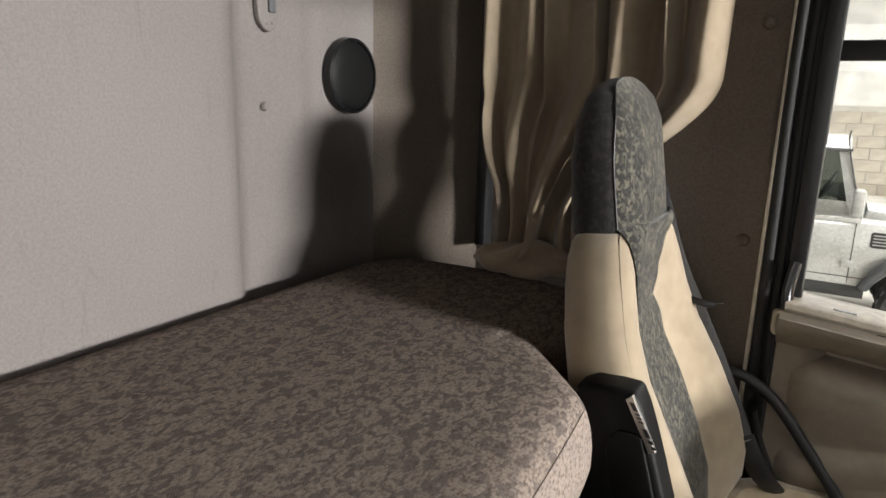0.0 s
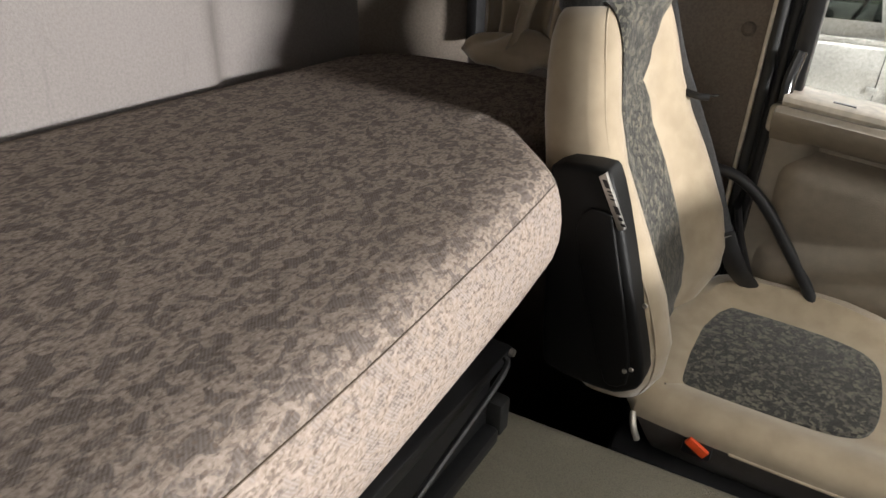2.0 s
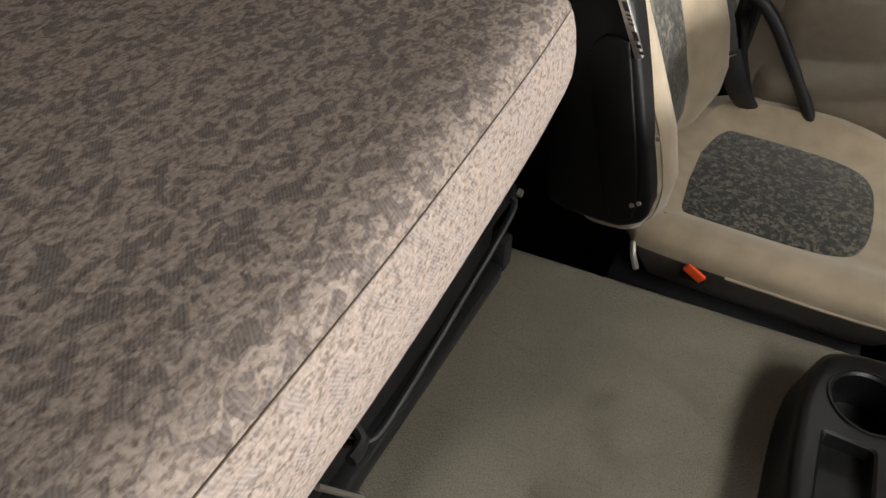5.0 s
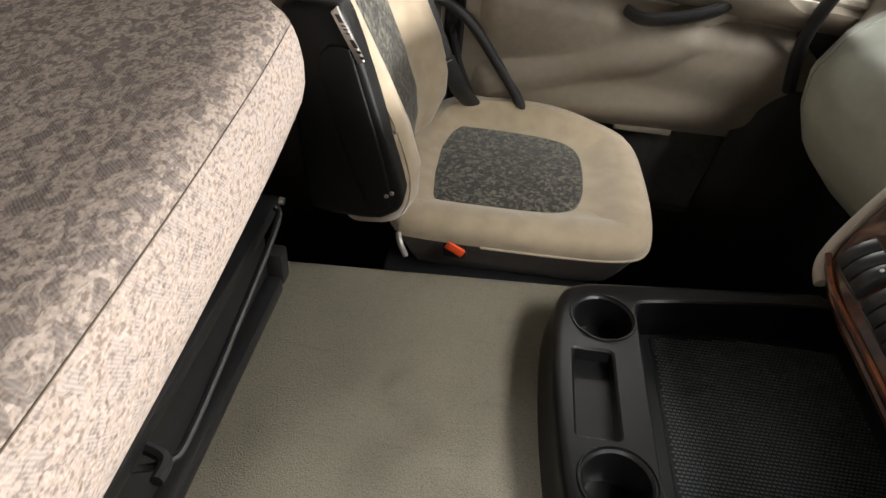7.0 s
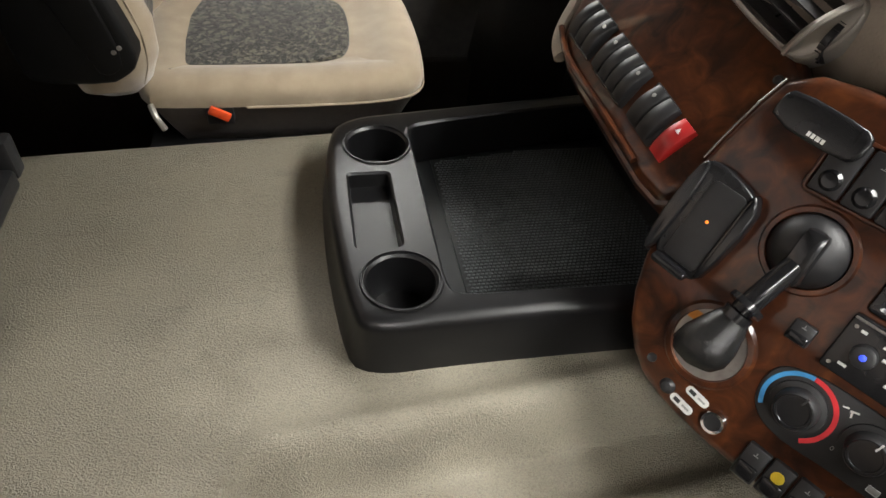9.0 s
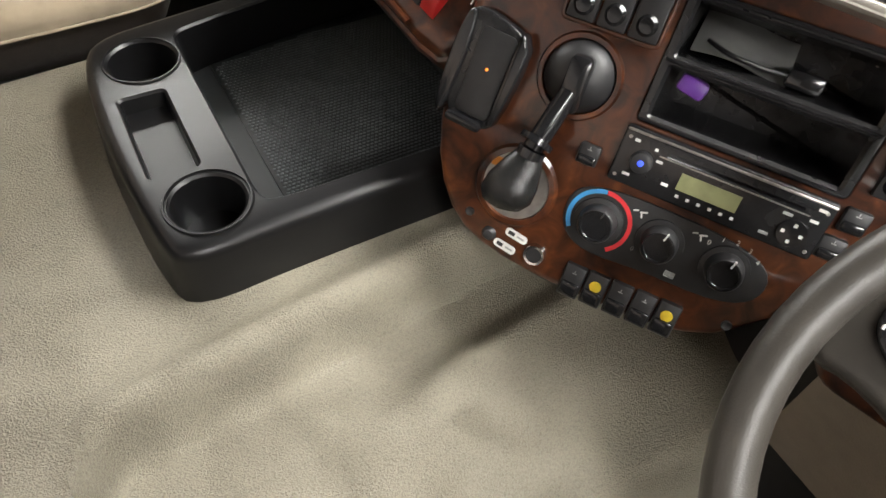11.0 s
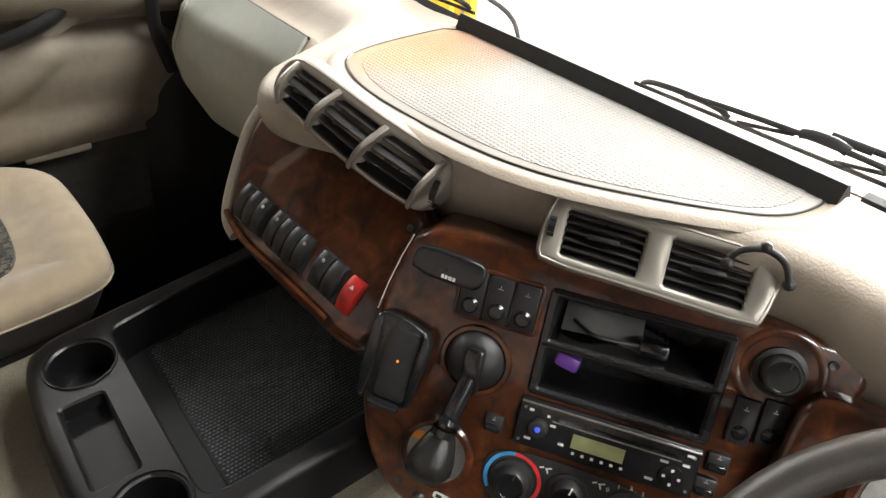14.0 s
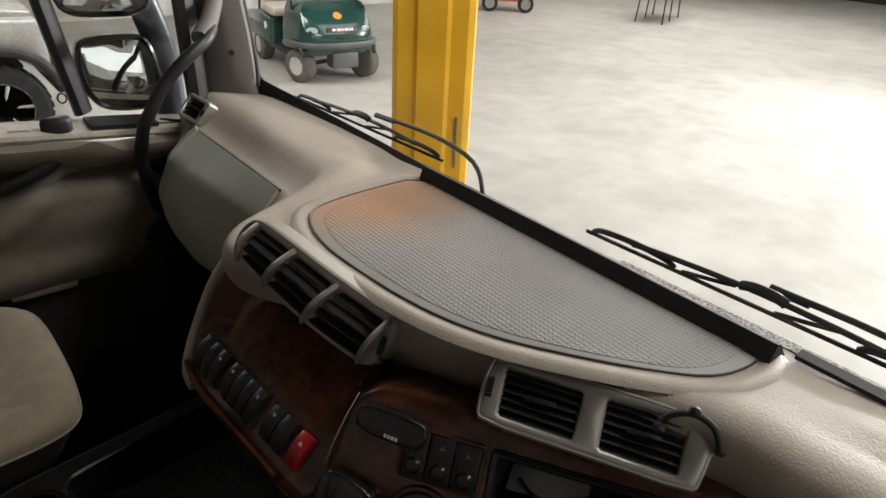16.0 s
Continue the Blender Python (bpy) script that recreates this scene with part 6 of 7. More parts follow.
part("knee_panel", loft([[(0.90, y, 0.56), (0.97, y, 0.56), (1.05, y, 0.30), (0.98, y, 0.28)] for y in (-0.42, 0.30)]), DASH, dash)
part("under_dash", box(0.98, 1.12, -0.46, 1.66, 0.0, 0.60), BLACK, dash, "black bulkhead under the dash")

# ---- steering wheel ----
wheel = thing("steering_wheel", "worn dark grey leather steering wheel with silver spoke trim", "steering wheel")
WM = frame_of((0.771, 0.10, 0.744), (0, -1, 0), (math.cos(radians(40)), 0, math.sin(radians(40))))
part("rim", tube([(0.2155 * math.cos(2 * math.pi * i / 64), 0.2155 * math.sin(2 * math.pi * i / 64), 0) for i in range(65)], (0.0175, 0.0165), 16, 0), WHEELSKIN, wheel, "", WM)
part("hub", slab(smooth_ring([(-0.10, -0.08), (0.10, -0.08), (0.12, 0.00), (0.115, 0.030), (0.06, 0.060), (-0.06, 0.060), (-0.115, 0.030), (-0.12, 0.00)], 2), -0.06, -0.004, 0.015), BLACK, wheel, "black grained hub", WM)
for s in (-1, 1):
    spoke = part("spoke", slab(smooth_ring([(s * 0.085, -0.050), (s * 0.165, -0.040), (s * 0.200, -0.052), (s * 0.212, -0.020), (s * 0.212, 0.034), (s * 0.195, 0.036), (s * 0.085, 0.033)][::s], 2), -0.030, -0.002, 0.008), WHEELSKIN, wheel, "", WM)
    pad = part("key_pad", slab(smooth_ring([(s * 0.148, -0.024), (s * 0.165, -0.022), (s * 0.186, -0.012), (s * 0.193, 0.006), (s * 0.188, 0.022), (s * 0.170, 0.029), (s * 0.148, 0.028)][::s], 2), -0.006, 0.003, 0.003), PANELBLACK, wheel, "black phone key pad", WM)
    part("side_pad", slab(smooth_ring([(s * 0.106, -0.030), (s * 0.145, -0.026), (s * 0.148, 0.000), (s * 0.145, 0.026), (s * 0.106, 0.024)][::s], 2), -0.006, 0.002, 0.002), PANELBLACK, spoke, "second black key pad", WM)
    for i, (a, b) in enumerate(((0.2015, 0.1800), (0.1785, 0.1275))):
        part("spoke_trim", loft([[(s * u, 0.0300 - hh, z) for hh, z in ((0.0, 0.000), (0.0, 0.004), (-0.003, 0.006), (-w, 0.0055), (-w - 0.0015, 0.000))] for u, w in ((a, 0.010 if i else 0.009), (b, 0.0065 if i else 0.0105))]), SILVER, spoke, "satin silver spoke trim", WM)
    part("trim_edge", tube([(s * 0.2005, 0.034, 0.003), (s * 0.188, 0.0295, 0.005), (s * 0.160, 0.0285, 0.005), (s * 0.127, 0.0285, 0.004)], 0.0011, 6), CHROME, spoke, "bright trim edge", WM)
    for x, y, r in ((0.180, 0.0136, 15), (0.180, -0.0050, -35)):
        part("phone_mark", tube([(-0.0042, -0.0014, 0.0034), (-0.0034, 0.0008, 0.0034), (0.0, 0.0017, 0.0034), (0.0034, 0.0008, 0.0034), (0.0042, -0.0014, 0.0034)], 0.0010, 6), WHITE, pad, "white handset symbol", WM @ at(s * x, y) @ turn(r * s))
    for y, flip in ((0.0140, 1), (-0.0040, -1)):
        part("arrow_mark", loft([[(px, py * flip, z) for px, py in ((-0.0011, -0.002), (0.0011, -0.002), (0.0011, 0.0002), (0.0022, 0.0002), (0.0, 0.0026), (-0.0022, 0.0002), (-0.0011, 0.0002))] for z in (0.0030, 0.0036)]), WHITE, pad, "white arrow symbol", WM @ at(s * 0.1593, y))
    part("square_mark", box(-0.0036, 0.0036, -0.0018, 0.0018, 0.003, 0.0035), WHITE, pad, "white menu symbol", WM @ at(s * 0.1590, 0.0050) @ turn(20))
    for d in (0.0, 0.0042):
        part("key_gap", tube([(s * (0.1680 - d), 0.0215, 0.0031), (s * (0.1700 - d), 0.008, 0.0034), (s * (0.1705 - d), -0.0105, 0.0031)], 0.0005, 6), STEEL, pad, "thin bright joint", WM)
part("column", tube([(0.80, 0.10, 0.735), (0.90, 0.10, 0.55), (0.95, 0.10, 0.40)], 0.045, 16), BLACK, wheel)

# black tube at the front pillar
tagged(part("pillar_grab_handle", tube([(0.835, 1.60, 0.66), (0.812, 1.575, 0.76), (0.813, 1.54, 0.853), (0.831, 1.53, 0.896), (0.866, 1.53, 0.946), (0.912, 1.53, 0.988), (0.962, 1.55, 1.016), (0.99, 1.585, 1.032)], 0.0125, 12), BLACK, None), "bent black grab handle at the front pillar", "grab handle")
tagged(part("handle_cap", tube([(0.955, 1.56, 1.018), (0.992, 1.60, 1.044), (1.03, 1.66, 1.075)], 0.018, 12, 0), WALL, None), "grey end cap of the grab handle", "cap")


# dark sheet in place of the dash's shadow beside the door
def flank(u, v):
    z = 0.02 + 0.83 * v
    left = 0.74 + 0.03 * ease(0.3, 0.6, z) + 0.055 * ease(0.56, 0.80, z) + 0.05 * ease(0.76, 0.85, z)
    return (left + (1.02 - left) * u, 1.632 - 0.030 * ease(0.0, 0.25, u), z)


part("dash_end_shade", sheet(flank, 12, 30, 0.01), RUBBER, dash, "black sheet for the shade at the door end")

# ---- outside the cab ----


def wiper(pts, arm):
    """Blade with yokes, claws, a centre joint and the arm."""
    w = thing("windscreen_wiper", "black windscreen wiper resting outside the glass", "wiper", "windscreen wipers")
    a, b = Vector(pts[0]), Vector(pts[1])
    up = Vector((0.004, 0, 1))

    def on(k, h):
        return a.lerp(b, k) + up * h

    part("blade", tube([on(0, 0), on(0.5, 0), on(1, 0)], (0.003, 0.0045), 8), RUBBER, w)
    part("yoke", tube([on(0.15, 0.010), on(0.24, 0.015), on(0.5, 0.020), on(0.76, 0.015), on(0.85, 0.010)], (0.004, 0.0025), 8), BLACK, w)
    for k in (0.15, 0.85):
        part("short_yoke", tube([on(k - 0.13, 0.003), on(k - 0.10, 0.010), on(k, 0.013), on(k + 0.10, 0.010), on(k + 0.13, 0.003)], (0.0045, 0.0025), 8), BLACK, w)
    for k in (0.38, 0.62):
        part("claw", tube([on(k - 0.08, 0.003), on(k, 0.010), on(k + 0.06, 0.016)], (0.003, 0.002), 8), BLACK, w)
    part("joint", tube([on(0.45, 0.020), on(0.48, 0.024), on(0.53, 0.024), on(0.56, 0.020)], (0.007, 0.0045), 8), BLACK, w)
    part("arm", tube([(x, y, z - 0.008) for x, y, z in arm], (0.0045, 0.0035), 8), BLACK, w)
    part("arm_sleeve", tube([Vector(arm[0]) - Vector((0, 0, 0.008)), Vector(arm[0]).lerp(Vector(arm[1]), 0.35) - Vector((0, 0, 0.008))], (0.006, 0.0045), 8, 0), BLACK, w)


wiper(((1.205, 1.66, 0.845), (1.235, 1.13, 0.845)), [(1.25, 1.38, 0.875), (1.262, 1.20, 0.880), (1.25, 1.06, 0.87), (1.215, 0.99, 0.835), (1.21, 0.985, 0.80)])
wiper(((1.222, 0.765, 0.852), (1.245, 0.24, 0.852)), [(1.248, 0.50, 0.885), (1.255, 0.36, 0.885), (1.25, 0.10, 0.87), (1.22, 0.04, 0.835), (1.21, 0.035, 0.80)])
structure("trim_scuttle", loft([[(1.172, y, 0.826), (1.235, y, 0.785), (1.235, y, 0.70), (1.172, y, 0.70)] for y in (-0.46, 1.7)]), BLACK, "black scuttle panel below the screen", "trim")

mirror = thing("door_mirror", "black truck door mirror outside the passenger window", "mirror")
MM = frame_of((0.862, 1.80, 0.893), (0.93, -0.10, 0.0), (0.02, 0.12, 0.98))
pane_ring = smooth_ring([(-0.070, -0.024), (-0.052, -0.046), (-0.010, -0.054), (0.048, -0.053), (0.064, -0.040), (0.066, 0.0), (0.060, 0.055), (0.050, 0.084), (0.025, 0.090), (-0.062, 0.088), (-0.080, 0.074), (-0.081, 0.010)], 2)
part("housing", loft([[(x + du, y, z) for x, y in inset(pane_ring, d)] for d, z, du in ((0.016, -0.085, 0.020), (-0.006, -0.070, 0.012), (-0.012, -0.03, 0.0), (-0.011, 0.004, 0.0), (-0.006, 0.009, 0.0), (0.0, 0.006, 0.0), (0.002, 0.001, 0.0))], True, False), GLOSSBLACK, mirror, "gloss black mirror shell", MM)
part("mirror_pane", slab(inset(pane_ring, 0.001), -0.002, 0.002, 0.0005), MIRROR, mirror, "mirror glass", MM)
upper_ring = smooth_ring([(-0.098, 0.170), (-0.080, 0.150), (-0.030, 0.146), (0.050, 0.146), (0.075, 0.165), (0.075, 0.26), (0.050, 0.28), (-0.080, 0.28), (-0.100, 0.26)], 2)
part("upper_housing", loft([[(x, y, z) for x, y in inset(upper_ring, d)] for d, z in ((0.02, -0.08), (-0.008, -0.06), (-0.011, 0.004), (-0.006, 0.009), (0.0, 0.005))], True, False), GLOSSBLACK, mirror, "gloss black upper mirror shell", MM)
part("upper_pane", slab(inset(upper_ring, 0.001), -0.002, 0.002, 0.0005), MIRROR, mirror, "wide-angle mirror glass", MM)
part("shell_arm", tube([(0.895, 1.83, 1.16), (0.935, 1.83, 1.04), (0.958, 1.83, 0.94), (0.962, 1.83, 0.82), (0.955, 1.83, 0.70), (0.95, 1.80, 0.62)], (0.034, 0.022), 12, 4, (1, 0, 0)), BLUEGREY, mirror, "blue-grey painted mirror arm")
part("bracket", tube([(0.955, 1.80, 0.66), (0.97, 1.70, 0.64), (0.98, 1.68, 0.62)], 0.018, 8), BLACK, mirror)
part("bracket", tube([(0.95, 1.80, 1.18), (0.97, 1.70, 1.18), (0.98, 1.68, 1.18)], 0.018, 8), BLACK, mirror)

# yellow lift column
column = thing("lift_column", "tall yellow painted steel column of a vehicle lift", "lift column")
CM = frame_of((2.53, 2.80, -1.1), (0.70, -0.71, 0), (0.71, 0.70, 0))
prof = [(-0.20, -0.10), (-0.20, 0.02), (-0.17, 0.045), (-0.09, 0.045), (-0.07, 0.065), (0.07, 0.065), (0.09, 0.045), (0.17, 0.045), (0.20, 0.02), (0.20, -0.10)]
part("shaft", loft([[(x, -y, z) for x, y in prof] for z in (0.0, 4.2)]), YELLOW, column, "", CM)
part("foot_plate", box(-0.32, 0.32, -0.25, 0.25, 0.0, 0.02, 0.004), YELLOW, column, "", CM)
part("wear_strip", box(0.13, 0.142, -0.052, -0.046, 1.15, 1.42), STEEL, column, "worn bare steel strip", CM)


def road_wheel(r, w, parent, m, spokes, rim_mat, name="wheel"):
    tyre = part(name, lathe([(r * 0.62, -w / 2), (r * 0.9, -w / 2), (r, -w * 0.36), (r * 1.005, 0), (r, w * 0.36), (r * 0.9, w / 2), (r * 0.62, w / 2), (r * 0.60, w * 0.2), (r * 0.60, -w * 0.2)], 32), RUBBER, parent, "black treaded tyre wheel", m)
    for k in range(28):
        part("tread_block", box(r * 0.985, r * 1.03, -r * 0.06, r * 0.06, -w * 0.42, w * 0.42), RUBBER, tyre, "", m @ Matrix.Rotation(2 * math.pi * k / 28, 4, "Z")) if r > 0.3 else None
    rim = part("rim", lathe([(r * 0.62, w * 0.42), (r * 0.58, w * 0.40), (r * 0.56, w * 0.10), (r * 0.30, w * 0.02), (r * 0.001, w * 0.02)], 28), BLACK if spokes else rim_mat, tyre, "wheel rim", m)
    for k in range(spokes):
        part("spoke", tube([(r * 0.10, 0, w * 0.30), (r * 0.40, 0, w * 0.34), (r * 0.58, 0, w * 0.36)], (r * 0.085, r * 0.05), 8), rim_mat, tyre, "", m @ Matrix.Rotation(2 * math.pi * k / spokes, 4, "Z"))
    part("hub_cap", lathe([(0.001, w * 0.42), (r * 0.10, w * 0.41), (r * 0.15, w * 0.30)], 16), rim_mat, tyre, "", m)
    part("rim_edge", lathe([(r * 0.57, w * 0.36), (r * 0.60, w * 0.43), (r * 0.63, w * 0.42)], 28), rim_mat, tyre, "", m)
    return tyre


# parked off-road car, side on
car = thing("off_road_car", "silver-grey boxy off-road car parked side on", "car")
JM = pose(0.0, 7.60, -1.1, 0, 0, 0)


def body_loft(y0, y1, pts, r=0.03):
    return loft([[(x, y, z) for x, z in ring] for y, ring in ((y0, inset(pts, r)), (y0 + r * 0.4, inset(pts, r * 0.3)), (y0 + r, pts), (y1 - r, pts), (y1 - r * 0.4, inset(pts, r * 0.3)), (y1, inset(pts, r)))])


def side_sheet(pts, y0, y1):
    return loft([[(x, y0, z) for x, z in pts], [(x, y1, z) for x, z in pts]])


# lower tub, bonnet and wing with an arch cut out round the front wheel
arch = [(1.13 + 0.50 * math.cos(radians(a)), 0.42 + 0.50 * math.sin(radians(a))) for a in (150, 130, 110, 90, 70, 50, 30)]
part("body", body_loft(0.0, 1.66, [(-2.75, 0.62), (0.66, 0.62), (0.69, 0.68)] + arch + [(1.57, 0.66), (1.60, 0.72), (1.60, 1.16), (1.56, 1.22), (0.56, 1.26), (-2.75, 1.26)]), JEEPPAINT, car, "", JM)
part("bonnet", body_loft(0.22, 1.44, [(0.52, 1.24), (1.55, 1.20), (1.56, 1.27), (0.54, 1.36)], 0.02), JEEPPAINT, car, "", JM)
part("waist_rail", box(-2.75, 0.50, -0.014, 0.02, 1.24, 1.285, 0.008), JEEPPAINT, car, "pressed waist rail", JM)
part("cabin_floor", box(-2.70, 0.45, 0.06, 1.60, 1.20, 1.24), BLACK, car, "dark cabin floor", JM)
# pillars, gutter and roof leave real window openings
for x0, x1, lean in ((-2.75, -2.62, 0.0), (-1.55, -1.45, 0.0), (-0.62, -0.52, 0.0)):
    for y in (0.04, 1.57):
        part("pillar", side_sheet([(x0, 1.26), (x1, 1.26), (x1 + lean, 1.92), (x0 + lean, 1.92)], y, y + 0.05), JEEPPAINT, car, "", JM)
for y in (0.04, 1.57):
    part("screen_pillar", side_sheet([(0.40, 1.26), (0.50, 1.26), (0.30, 1.93), (0.22, 1.93)], y, y + 0.05), JEEPPAINT, car, "raked screen pillar", JM)
    part("window_sill", side_sheet([(-2.7, 1.27), (0.42, 1.27), (0.38, 1.43), (-2.7, 1.43)], y + 0.01, y + 0.04), JEEPPAINT, car, "", JM)
    part("gutter", box(-2.80, 0.34, y - 0.05, y + 0.08, 1.90, 1.935, 0.01), BLACK, car, "dark roof gutter", JM)
part("roof", loft([[(x, y, z) for y, z in ((0.02, 1.93), (0.08, 1.985), (0.40, 2.02), (1.26, 2.02), (1.58, 1.985), (1.64, 1.93))] for x in (-2.78, -2.4, 0.15, 0.32)], True, True), JEEPPAINT, car, "", JM)
for x0, x1, x2 in ((-0.52, 0.385, 0.235), (-1.45, -0.62, -0.62), (-2.62, -1.55, -1.55)):
    for y in (0.062, 1.596):
        g = part("side_window", side_sheet([(x0, 1.43), (x1, 1.43), (x2, 1.90), (x0, 1.90)], y, y + 0.005), DARKGLASS, car, "clear side window", JM)
        g.visible_shadow = False
g = part("windscreen", loft([[(0.455, y, 1.28), (0.275, y, 1.91), (0.281, y, 1.912), (0.461, y, 1.282)] for y in (0.10, 1.56)]), DARKGLASS, car, "raked windscreen", JM)
g.visible_shadow = False
for y in (0.20, 0.98):
    cushion = part("car_seat", box(-0.55, -0.10, y, y + 0.48, 1.20, 1.36, 0.05), BLACK, car, "black car seat", JM)
    part("seat_back", box(-0.09, 0.09, y, y + 0.48, -0.02, 0.40, 0.05), BLACK, cushion, "", JM @ pose(-0.50, 0, 1.34, 0, -14, 0))
    part("seat_head", box(-0.05, 0.05, y + 0.12, y + 0.36, 0.42, 0.62, 0.04), BLACK, cushion, "", JM @ pose(-0.50, 0, 1.34, 0, -14, 0))
part("dash_board", box(0.28, 0.44, 0.10, 1.56, 1.26, 1.46, 0.03), BLACK, car, "black car dashboard", JM)
CW = JM @ frame_of((0.16, 0.42, 1.50), (0, -1, 0), (0.45, 0, 0.89))
part("car_steering_wheel", tube([(0.19 * math.cos(k * math.pi / 16), 0.19 * math.sin(k * math.pi / 16), 0) for k in range(33)], 0.016, 8, 0), BLACK, car, "black car steering wheel", CW)
for k in range(3):
    part("wheel_spoke", tube([(0, 0, -0.02), (0.19 * math.cos(radians(90 + 120 * k)), 0.19 * math.sin(radians(90 + 120 * k)), 0)], 0.014, 6, 0), BLACK, car, "", CW)
for x in (0.466, -0.56, -1.50):
    part("door_line", box(x - 0.004, x + 0.004, -0.003, 0.01, 0.66, 1.25), BLACK, car, "dark door gap", JM)
    for z in (0.84, 1.36):
        part("door_hinge", box(x - 0.075, x + 0.035, -0.022, 0.004, z - 0.035, z + 0.035, 0.008), JEEPPAINT, car, "strap hinge", JM)
part("sill_line", box(-2.6, 0.66, -0.003, 0.01, 0.705, 0.713), BLACK, car, "", JM)
part("sill", box(-2.4, 0.62, 0.03, 0.14, 0.50, 0.62, 0.01), BLACK, car, "black sill bar", JM)
part("step", tube([(-0.35, -0.06, 0.46), (-0.30, -0.10, 0.43), (0.34, -0.10, 0.43), (0.39, -0.06, 0.46)], (0.03, 0.02), 8), STEEL, car, "bright side step", JM)
vent = part("side_vent", slab(rect_ring(0.60, 0.86, 1.02, 1.17, 0.025), -0.002, 0.008, 0.003), BLACK, car, "dark wing vent", JM @ frame_of((0, 0, 0), (1, 0, 0), (0, 0, 1)))
for k in range(4):
    part("vent_bar", box(0.62, 0.84, -0.012, -0.004, 1.045 + 0.03 * k, 1.055 + 0.03 * k), GREYPRINT, vent, "", JM)
part("door_handle", box(-0.42, -0.26, -0.028, 0.004, 1.12, 1.15, 0.008), BLACK, car, "black door handle", JM)
part("wing_mirror", box(0.40, 0.50, -0.26, -0.06, 1.33, 1.58, 0.03), JEEPPAINT, car, "boxy wing mirror", JM)
part("mirror_stalk", tube([(0.47, 0.04, 1.32), (0.46, -0.08, 1.36), (0.45, -0.14, 1.42)], 0.012, 8), BLACK, car, "", JM)
part("aerial", tube([(0.50, 0.05, 1.26), (0.31, 0.02, 1.93), (0.30, 0.02, 2.10)], 0.008, 6), BLACK, car, "thin black aerial", JM)
part("bumper", box(1.60, 1.76, 0.0, 1.66, 0.52, 0.68, 0.03), BLACK, car, "black front bumper", JM)
part("tow_eye", tube([(1.62 + 0.04 * math.cos(k * math.pi / 6), -0.01, 0.47 + 0.05 * math.sin(k * math.pi / 6)) for k in range(13)], 0.010, 6, 0), BLACK, car, "black tow ring", JM)
part("front_wing", tube([(0.60, -0.02, 0.62), (0.665, -0.045, 0.74), (0.80, -0.05, 0.88), (1.00, -0.05, 0.965), (1.26, -0.05, 0.965), (1.46, -0.05, 0.88), (1.57, -0.045, 0.76), (1.63, -0.02, 0.62)], (0.06, 0.045), 10), GREYBLACK, car, "black flared wheel arch", JM)
part("rear_wing", tube([(-2.28, -0.02, 0.62), (-2.20, -0.045, 0.80), (-2.02, -0.05, 0.95), (-1.70, -0.05, 0.95), (-1.52, -0.045, 0.80), (-1.44, -0.02, 0.62)], (0.06, 0.045), 10), GREYBLACK, car, "black flared wheel arch", JM)
part("headlamp", lathe([(0.001, 0.02), (0.08, 0.015), (0.10, 0.0)], 20), GREYPRINT, car, "round headlamp", JM @ frame_of((1.60, 0.30, 0.98), (0, 1, 0), (0, 0, 1)))
for x in (1.13, -1.86):
    for y in (0.10, 1.56):
        road_wheel(0.40, 0.26, car, JM @ at(x, y, 0.42) @ Matrix.Rotation(radians(90 if y < 1 else -90), 4, "X"), 5, ALLOY)

# golf cart
cart = thing("golf_cart", "dark green golf cart with a pale seat and dusty tyres", "golf cart")
GM = pose(5.36, 8.64, -1.1, 0, 0, -7.5)


def cowl_ring(hw, front, z, back=0.60):
    arcs = [radians(-90 + 15 * k) for k in range(13)]
    pts = [(hw * abs(math.sin(a)) ** 0.7 * (1 if a > 0 else -1), -front * max(math.cos(a), 0.0) ** 0.6, z) for a in arcs]
    return pts + [(hw, back, z), (-hw, back, z)]


def cart_wheel(m):
    """Balloon tyre with four grooves, white disc rim and dark hub."""
    r, w = 0.235, 0.215
    prof = [(0.13, -w / 2), (0.19, -w / 2), (0.222, -0.40 * w)]
    for k in range(4):
        y = (-0.27 + 0.18 * k) * w
        prof += [(r, y - 0.012), (r, y - 0.005), (r - 0.012, y - 0.003), (r - 0.012, y + 0.003), (r, y + 0.005), (r, y + 0.012)]
    prof += [(0.222, 0.40 * w), (0.19, w / 2), (0.13, w / 2), (0.115, 0.2 * w), (0.115, -0.2 * w)]
    tyre = part("wheel", lathe(prof, 36), DUSTYTYRE, cart, "dusty grooved balloon tyre", m)
    rim = part("rim", lathe([(0.130, 0.48 * w), (0.120, 0.44 * w), (0.105, 0.25 * w), (0.055, 0.22 * w), (0.001, 0.24 * w)], 28), ALLOY, tyre, "white disc rim", m)
    part("hub", lathe([(0.001, 0.36 * w), (0.026, 0.35 * w), (0.030, 0.22 * w)], 14), BLACK, tyre, "dark hub", m)
    for k in range(5):
        part("rim_hole", lathe([(0.001, 0.004), (0.012, 0.004), (0.013, 0.0)], 10), BLACK, rim, "", m @ Matrix.Rotation(k * math.pi / 2.5, 4, "Z") @ at(0.075, 0, 0.235 * w))


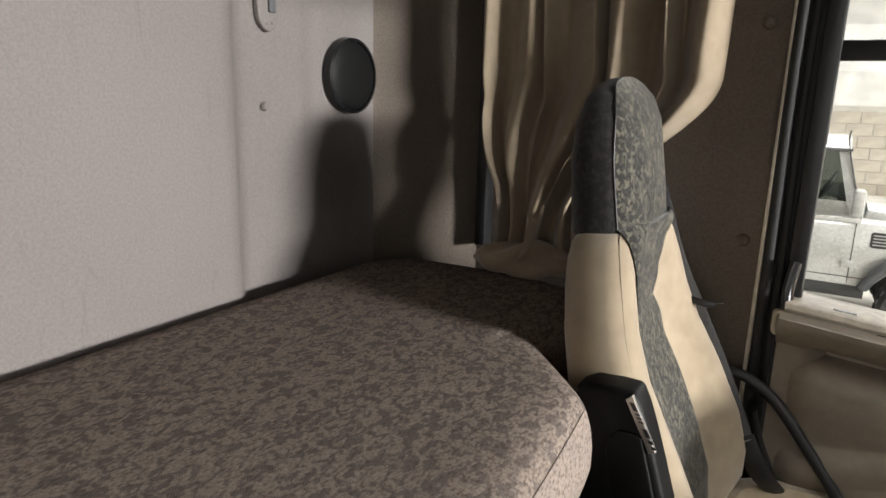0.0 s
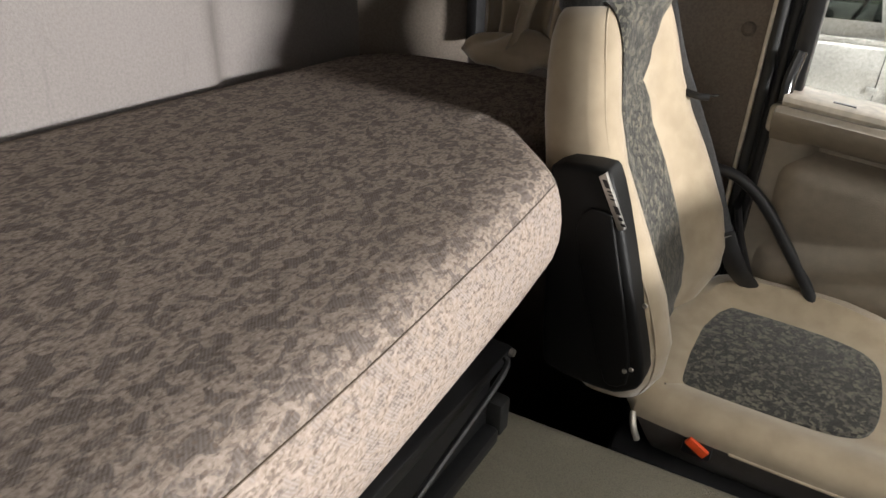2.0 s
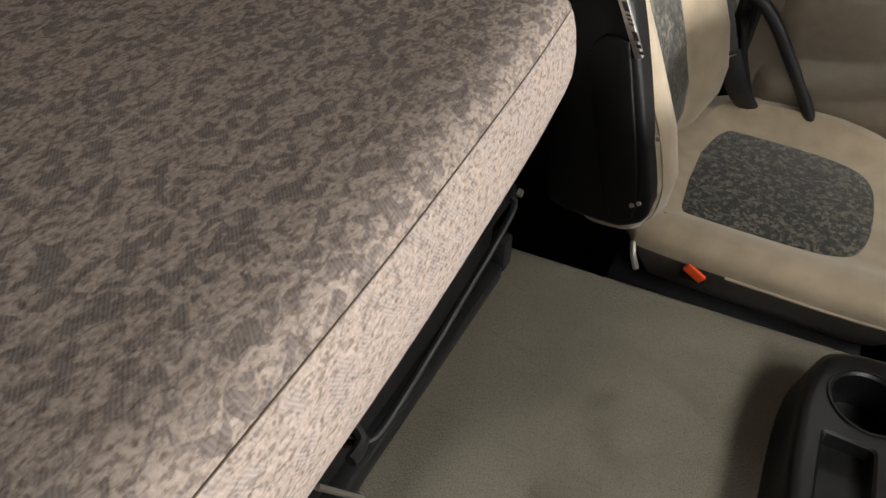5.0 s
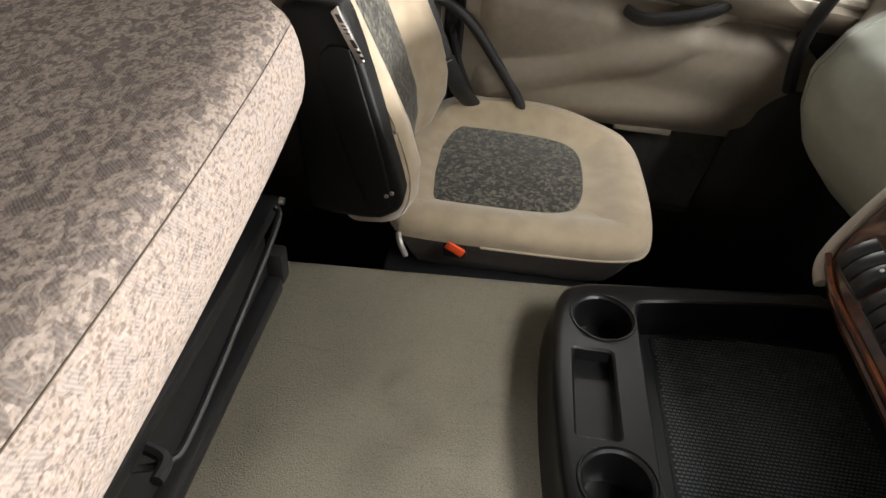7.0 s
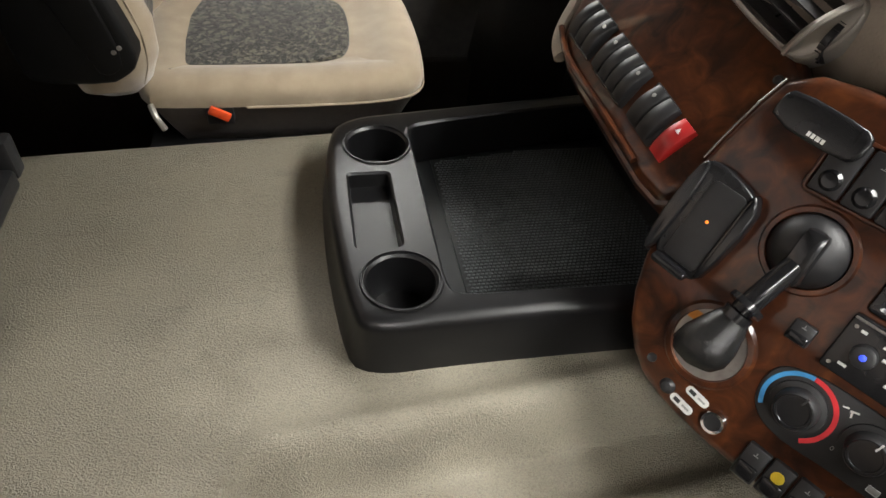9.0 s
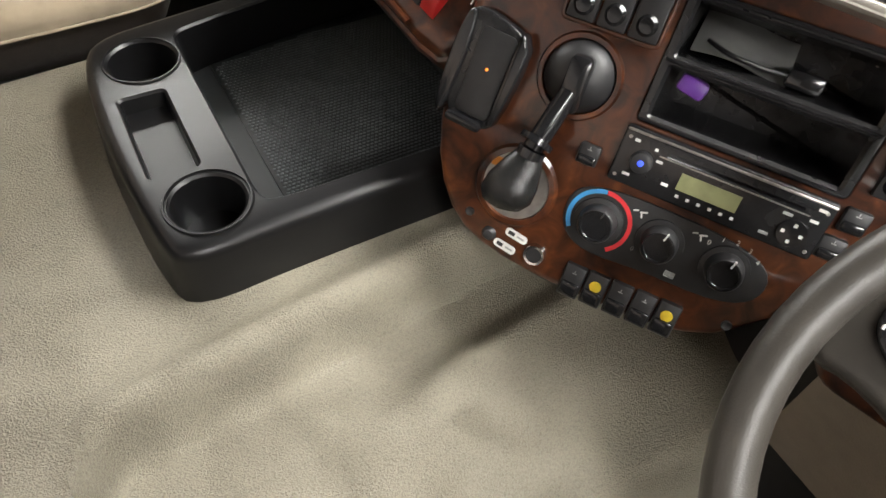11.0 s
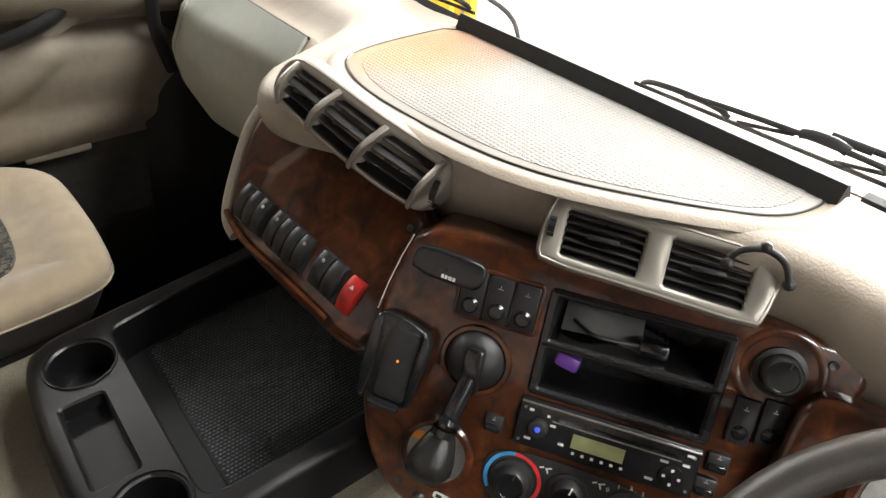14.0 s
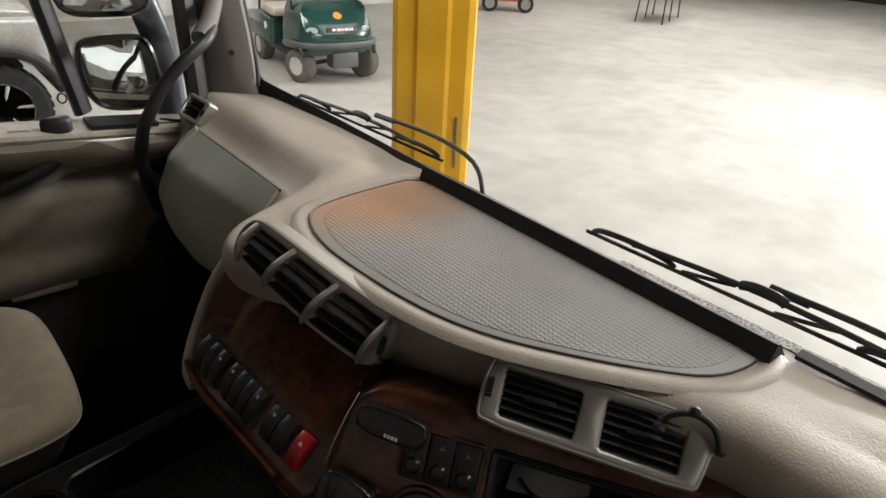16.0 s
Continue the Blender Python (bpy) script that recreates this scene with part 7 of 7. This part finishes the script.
COWL = ((0.50, 0.20, 0.40), (0.545, 0.26, 0.50), (0.55, 0.28, 0.60), (0.545, 0.26, 0.69), (0.53, 0.20, 0.79), (0.51, 0.10, 0.89), (0.485, -0.05, 0.98), (0.455, -0.22, 1.045), (0.42, -0.42, 1.075))
cowl = part("front_cowl", loft([cowl_ring(*r) for r in COWL]), GREENPAINT, cart, "dark green moulded front cowl", GM)
part("bumper", tube([(-0.60, 0.34, 0.50), (-0.605, 0.12, 0.52), (-0.56, -0.10, 0.535), (-0.38, -0.265, 0.535), (0.0, -0.310, 0.535), (0.38, -0.265, 0.535), (0.56, -0.10, 0.535), (0.605, 0.12, 0.52), (0.60, 0.34, 0.50)], (0.040, 0.068), 12), CARTGREY, cart, "grey wrap-around bumper", GM)
part("tow_box", box(-0.13, 0.27, -0.24, 0.02, 0.21, 0.43, 0.025), CARTGREY, cart, "grey box under the bumper", GM)
part("axle_beam", tube([(-0.42, 0.08, 0.23), (0.0, 0.06, 0.27), (0.42, 0.08, 0.23)], 0.03, 8), BLACK, cart, "dark front axle", GM)
FACE = GM @ frame_of((0.02, -0.235, 0.745), (1, 0, 0), (0, 0.36, 0.93))
badge = part("badge_plate", slab(rect_ring(-0.225, 0.225, -0.030, 0.030, 0.012), -0.012, 0.004, 0.002), BLACK, cowl, "dark badge strip with pale marks", FACE)
for x, w in ((-0.12, 0.024), (-0.065, 0.014), (-0.025, 0.018), (0.015, 0.014), (0.065, 0.024), (0.115, 0.014), (0.155, 0.014)):
    part("badge_bar", box(x - w, x + w, -0.018, 0.018, 0.003, 0.006), WHITE, badge, "pale bar", FACE)
part("badge_line", box(-0.215, 0.215, -0.027, -0.023, 0.003, 0.006), REDPRINT, badge, "thin red line", FACE)
part("crest_badge", lathe([(0.001, 0.008), (0.055, 0.006), (0.065, -0.004)], 24), AMBER, cowl, "oval golden badge", GM @ frame_of((0.02, -0.085, 0.905), (1, 0, 0), (0, 0.55, 0.62)))
part("cowl_slot", box(-0.09, 0.09, -0.287, -0.27, 0.635, 0.655, 0.004), BLACK, cowl, "", GM)
for s in (-1, 1):
    part("headlamp", slab(smooth_ring([(-0.085, -0.035), (0.07, -0.042), (0.085, 0.01), (0.04, 0.045), (-0.07, 0.035)], 2), -0.004, 0.010, 0.004), GLASSLAMP, cowl, "clear headlamp", GM @ frame_of((s * 0.40, -0.185, 0.74), (0.90, 0.42 * s, 0), (0, 0.30, 0.95)))
    part("roof_post", tube([(s * 0.50, 0.30, 0.95), (s * 0.495, 0.36, 1.20), (s * 0.48, 0.62, 1.85)], 0.018, 8), BLACK, cart, "black roof post", GM)
    part("roof_post", tube([(s * 0.52, 1.75, 0.7), (s * 0.50, 1.65, 1.85)], 0.02, 8, 0), BLACK, cart, "black roof post", GM)
    part("wheel_arch", tube([(s * 0.53, -0.20, 0.40), (s * 0.555, -0.12, 0.50), (s * 0.56, 0.08, 0.545), (s * 0.555, 0.28, 0.48), (s * 0.54, 0.38, 0.34)], (0.045, 0.03), 8), BLACK, cart, "black wheel arch lip", GM)
    cart_wheel(GM @ at(s * 0.49, 0.07, 0.235) @ Matrix.Rotation(radians(24), 4, "Z") @ Matrix.Rotation(radians(90 * s), 4, "Y"))
    cart_wheel(GM @ at(s * 0.49, 1.72, 0.235) @ Matrix.Rotation(radians(90 * s), 4, "Y"))
part("floor_pan", box(-0.55, 0.55, 0.36, 1.9, 0.28, 0.36, 0.02), BLACK, cart, "", GM)
part("rear_body", body_loft(-0.60, 0.60, [(1.02, 0.34), (2.15, 0.34), (2.20, 0.70), (1.60, 0.78), (1.02, 0.74)], 0.05), GREENPAINT, cart, "dark green rear body", GM @ Matrix.Rotation(radians(90), 4, "Z"))
part("charge_cap", lathe([(0.001, 0.012), (0.050, 0.010), (0.058, 0.0)], 20), WHITE, cart, "round white cap on the side", GM @ frame_of((-0.605, 1.22, 0.60), (0, -1, 0), (0, 0, 1)))
part("seat_cushion", box(-0.58, 0.58, 0.92, 1.45, 0.76, 0.90, 0.05), CREAM, cart, "pale seat cushion", GM)
part("seat_back", box(-0.55, 0.55, 1.45, 1.58, 0.90, 1.32, 0.05), CREAM, cart, "pale seat back", GM)
part("roof", box(-0.6, 0.6, 0.5, 1.8, 1.85, 1.90, 0.03), CREAM, cart, "pale roof", GM)

# trestle table far off, wheeled orange machine
table = thing("trestle_table", "thin-legged dark folding table far off in the hall", "table")
TM = pose(15.6, 10.2, -1.1, 0, 0, 20)
part("tabletop", box(-0.9, 0.9, -0.4, 0.4, 0.73, 0.76, 0.005), BLACK, table, "", TM)
for x, y in ((-0.8, -0.3), (-0.8, 0.3), (0.8, -0.3), (0.8, 0.3), (-0.1, -0.3), (0.1, 0.3)):
    part("leg", tube([(x * 0.9, y, 0.73), (x, y * 1.1, 0.0)], 0.018, 8, 0), BLACK, table, "", TM)
machine = thing("floor_machine", "orange wheeled floor machine far off in the hall", "machine")
XM = pose(12.9, 12.9, -1.1, 0, 0, -40)
part("machine_body", box(-0.6, 0.6, -0.35, 0.35, 0.25, 0.9, 0.05), ORANGE, machine, "", XM)
for x in (-0.45, 0.45):
    road_wheel(0.2, 0.12, machine, XM @ at(x, -0.36, 0.2) @ Matrix.Rotation(radians(90), 4, "X"), 0, ALLOY)
structure("floor_edge_strip", box(26.6, 27.0, -30, 30, -1.1, -0.85), BLACK, "dark plinth along the far wall", "trim")

# coursed blocks along the hall side wall, behind the parked car
block_mesh = mesh_of("block", box(-0.215, 0.215, -0.02, 0.0, -0.105, 0.105, 0.006, 1), BLOCK)
backing = structure("trim_block_backing", box(-6.0, 3.6, 14.90, 15.0, -1.1, 1.2), MORTAR, "mortar bed of the block plinth", "wall base")
for row in range(10):
    for col in range(21):
        ob = new("block", block_mesh)
        ob.parent = backing
        ob.location = (-5.75 + 0.445 * col + (0.22 if row % 2 else 0), 14.90, -0.99 + 0.22 * row)
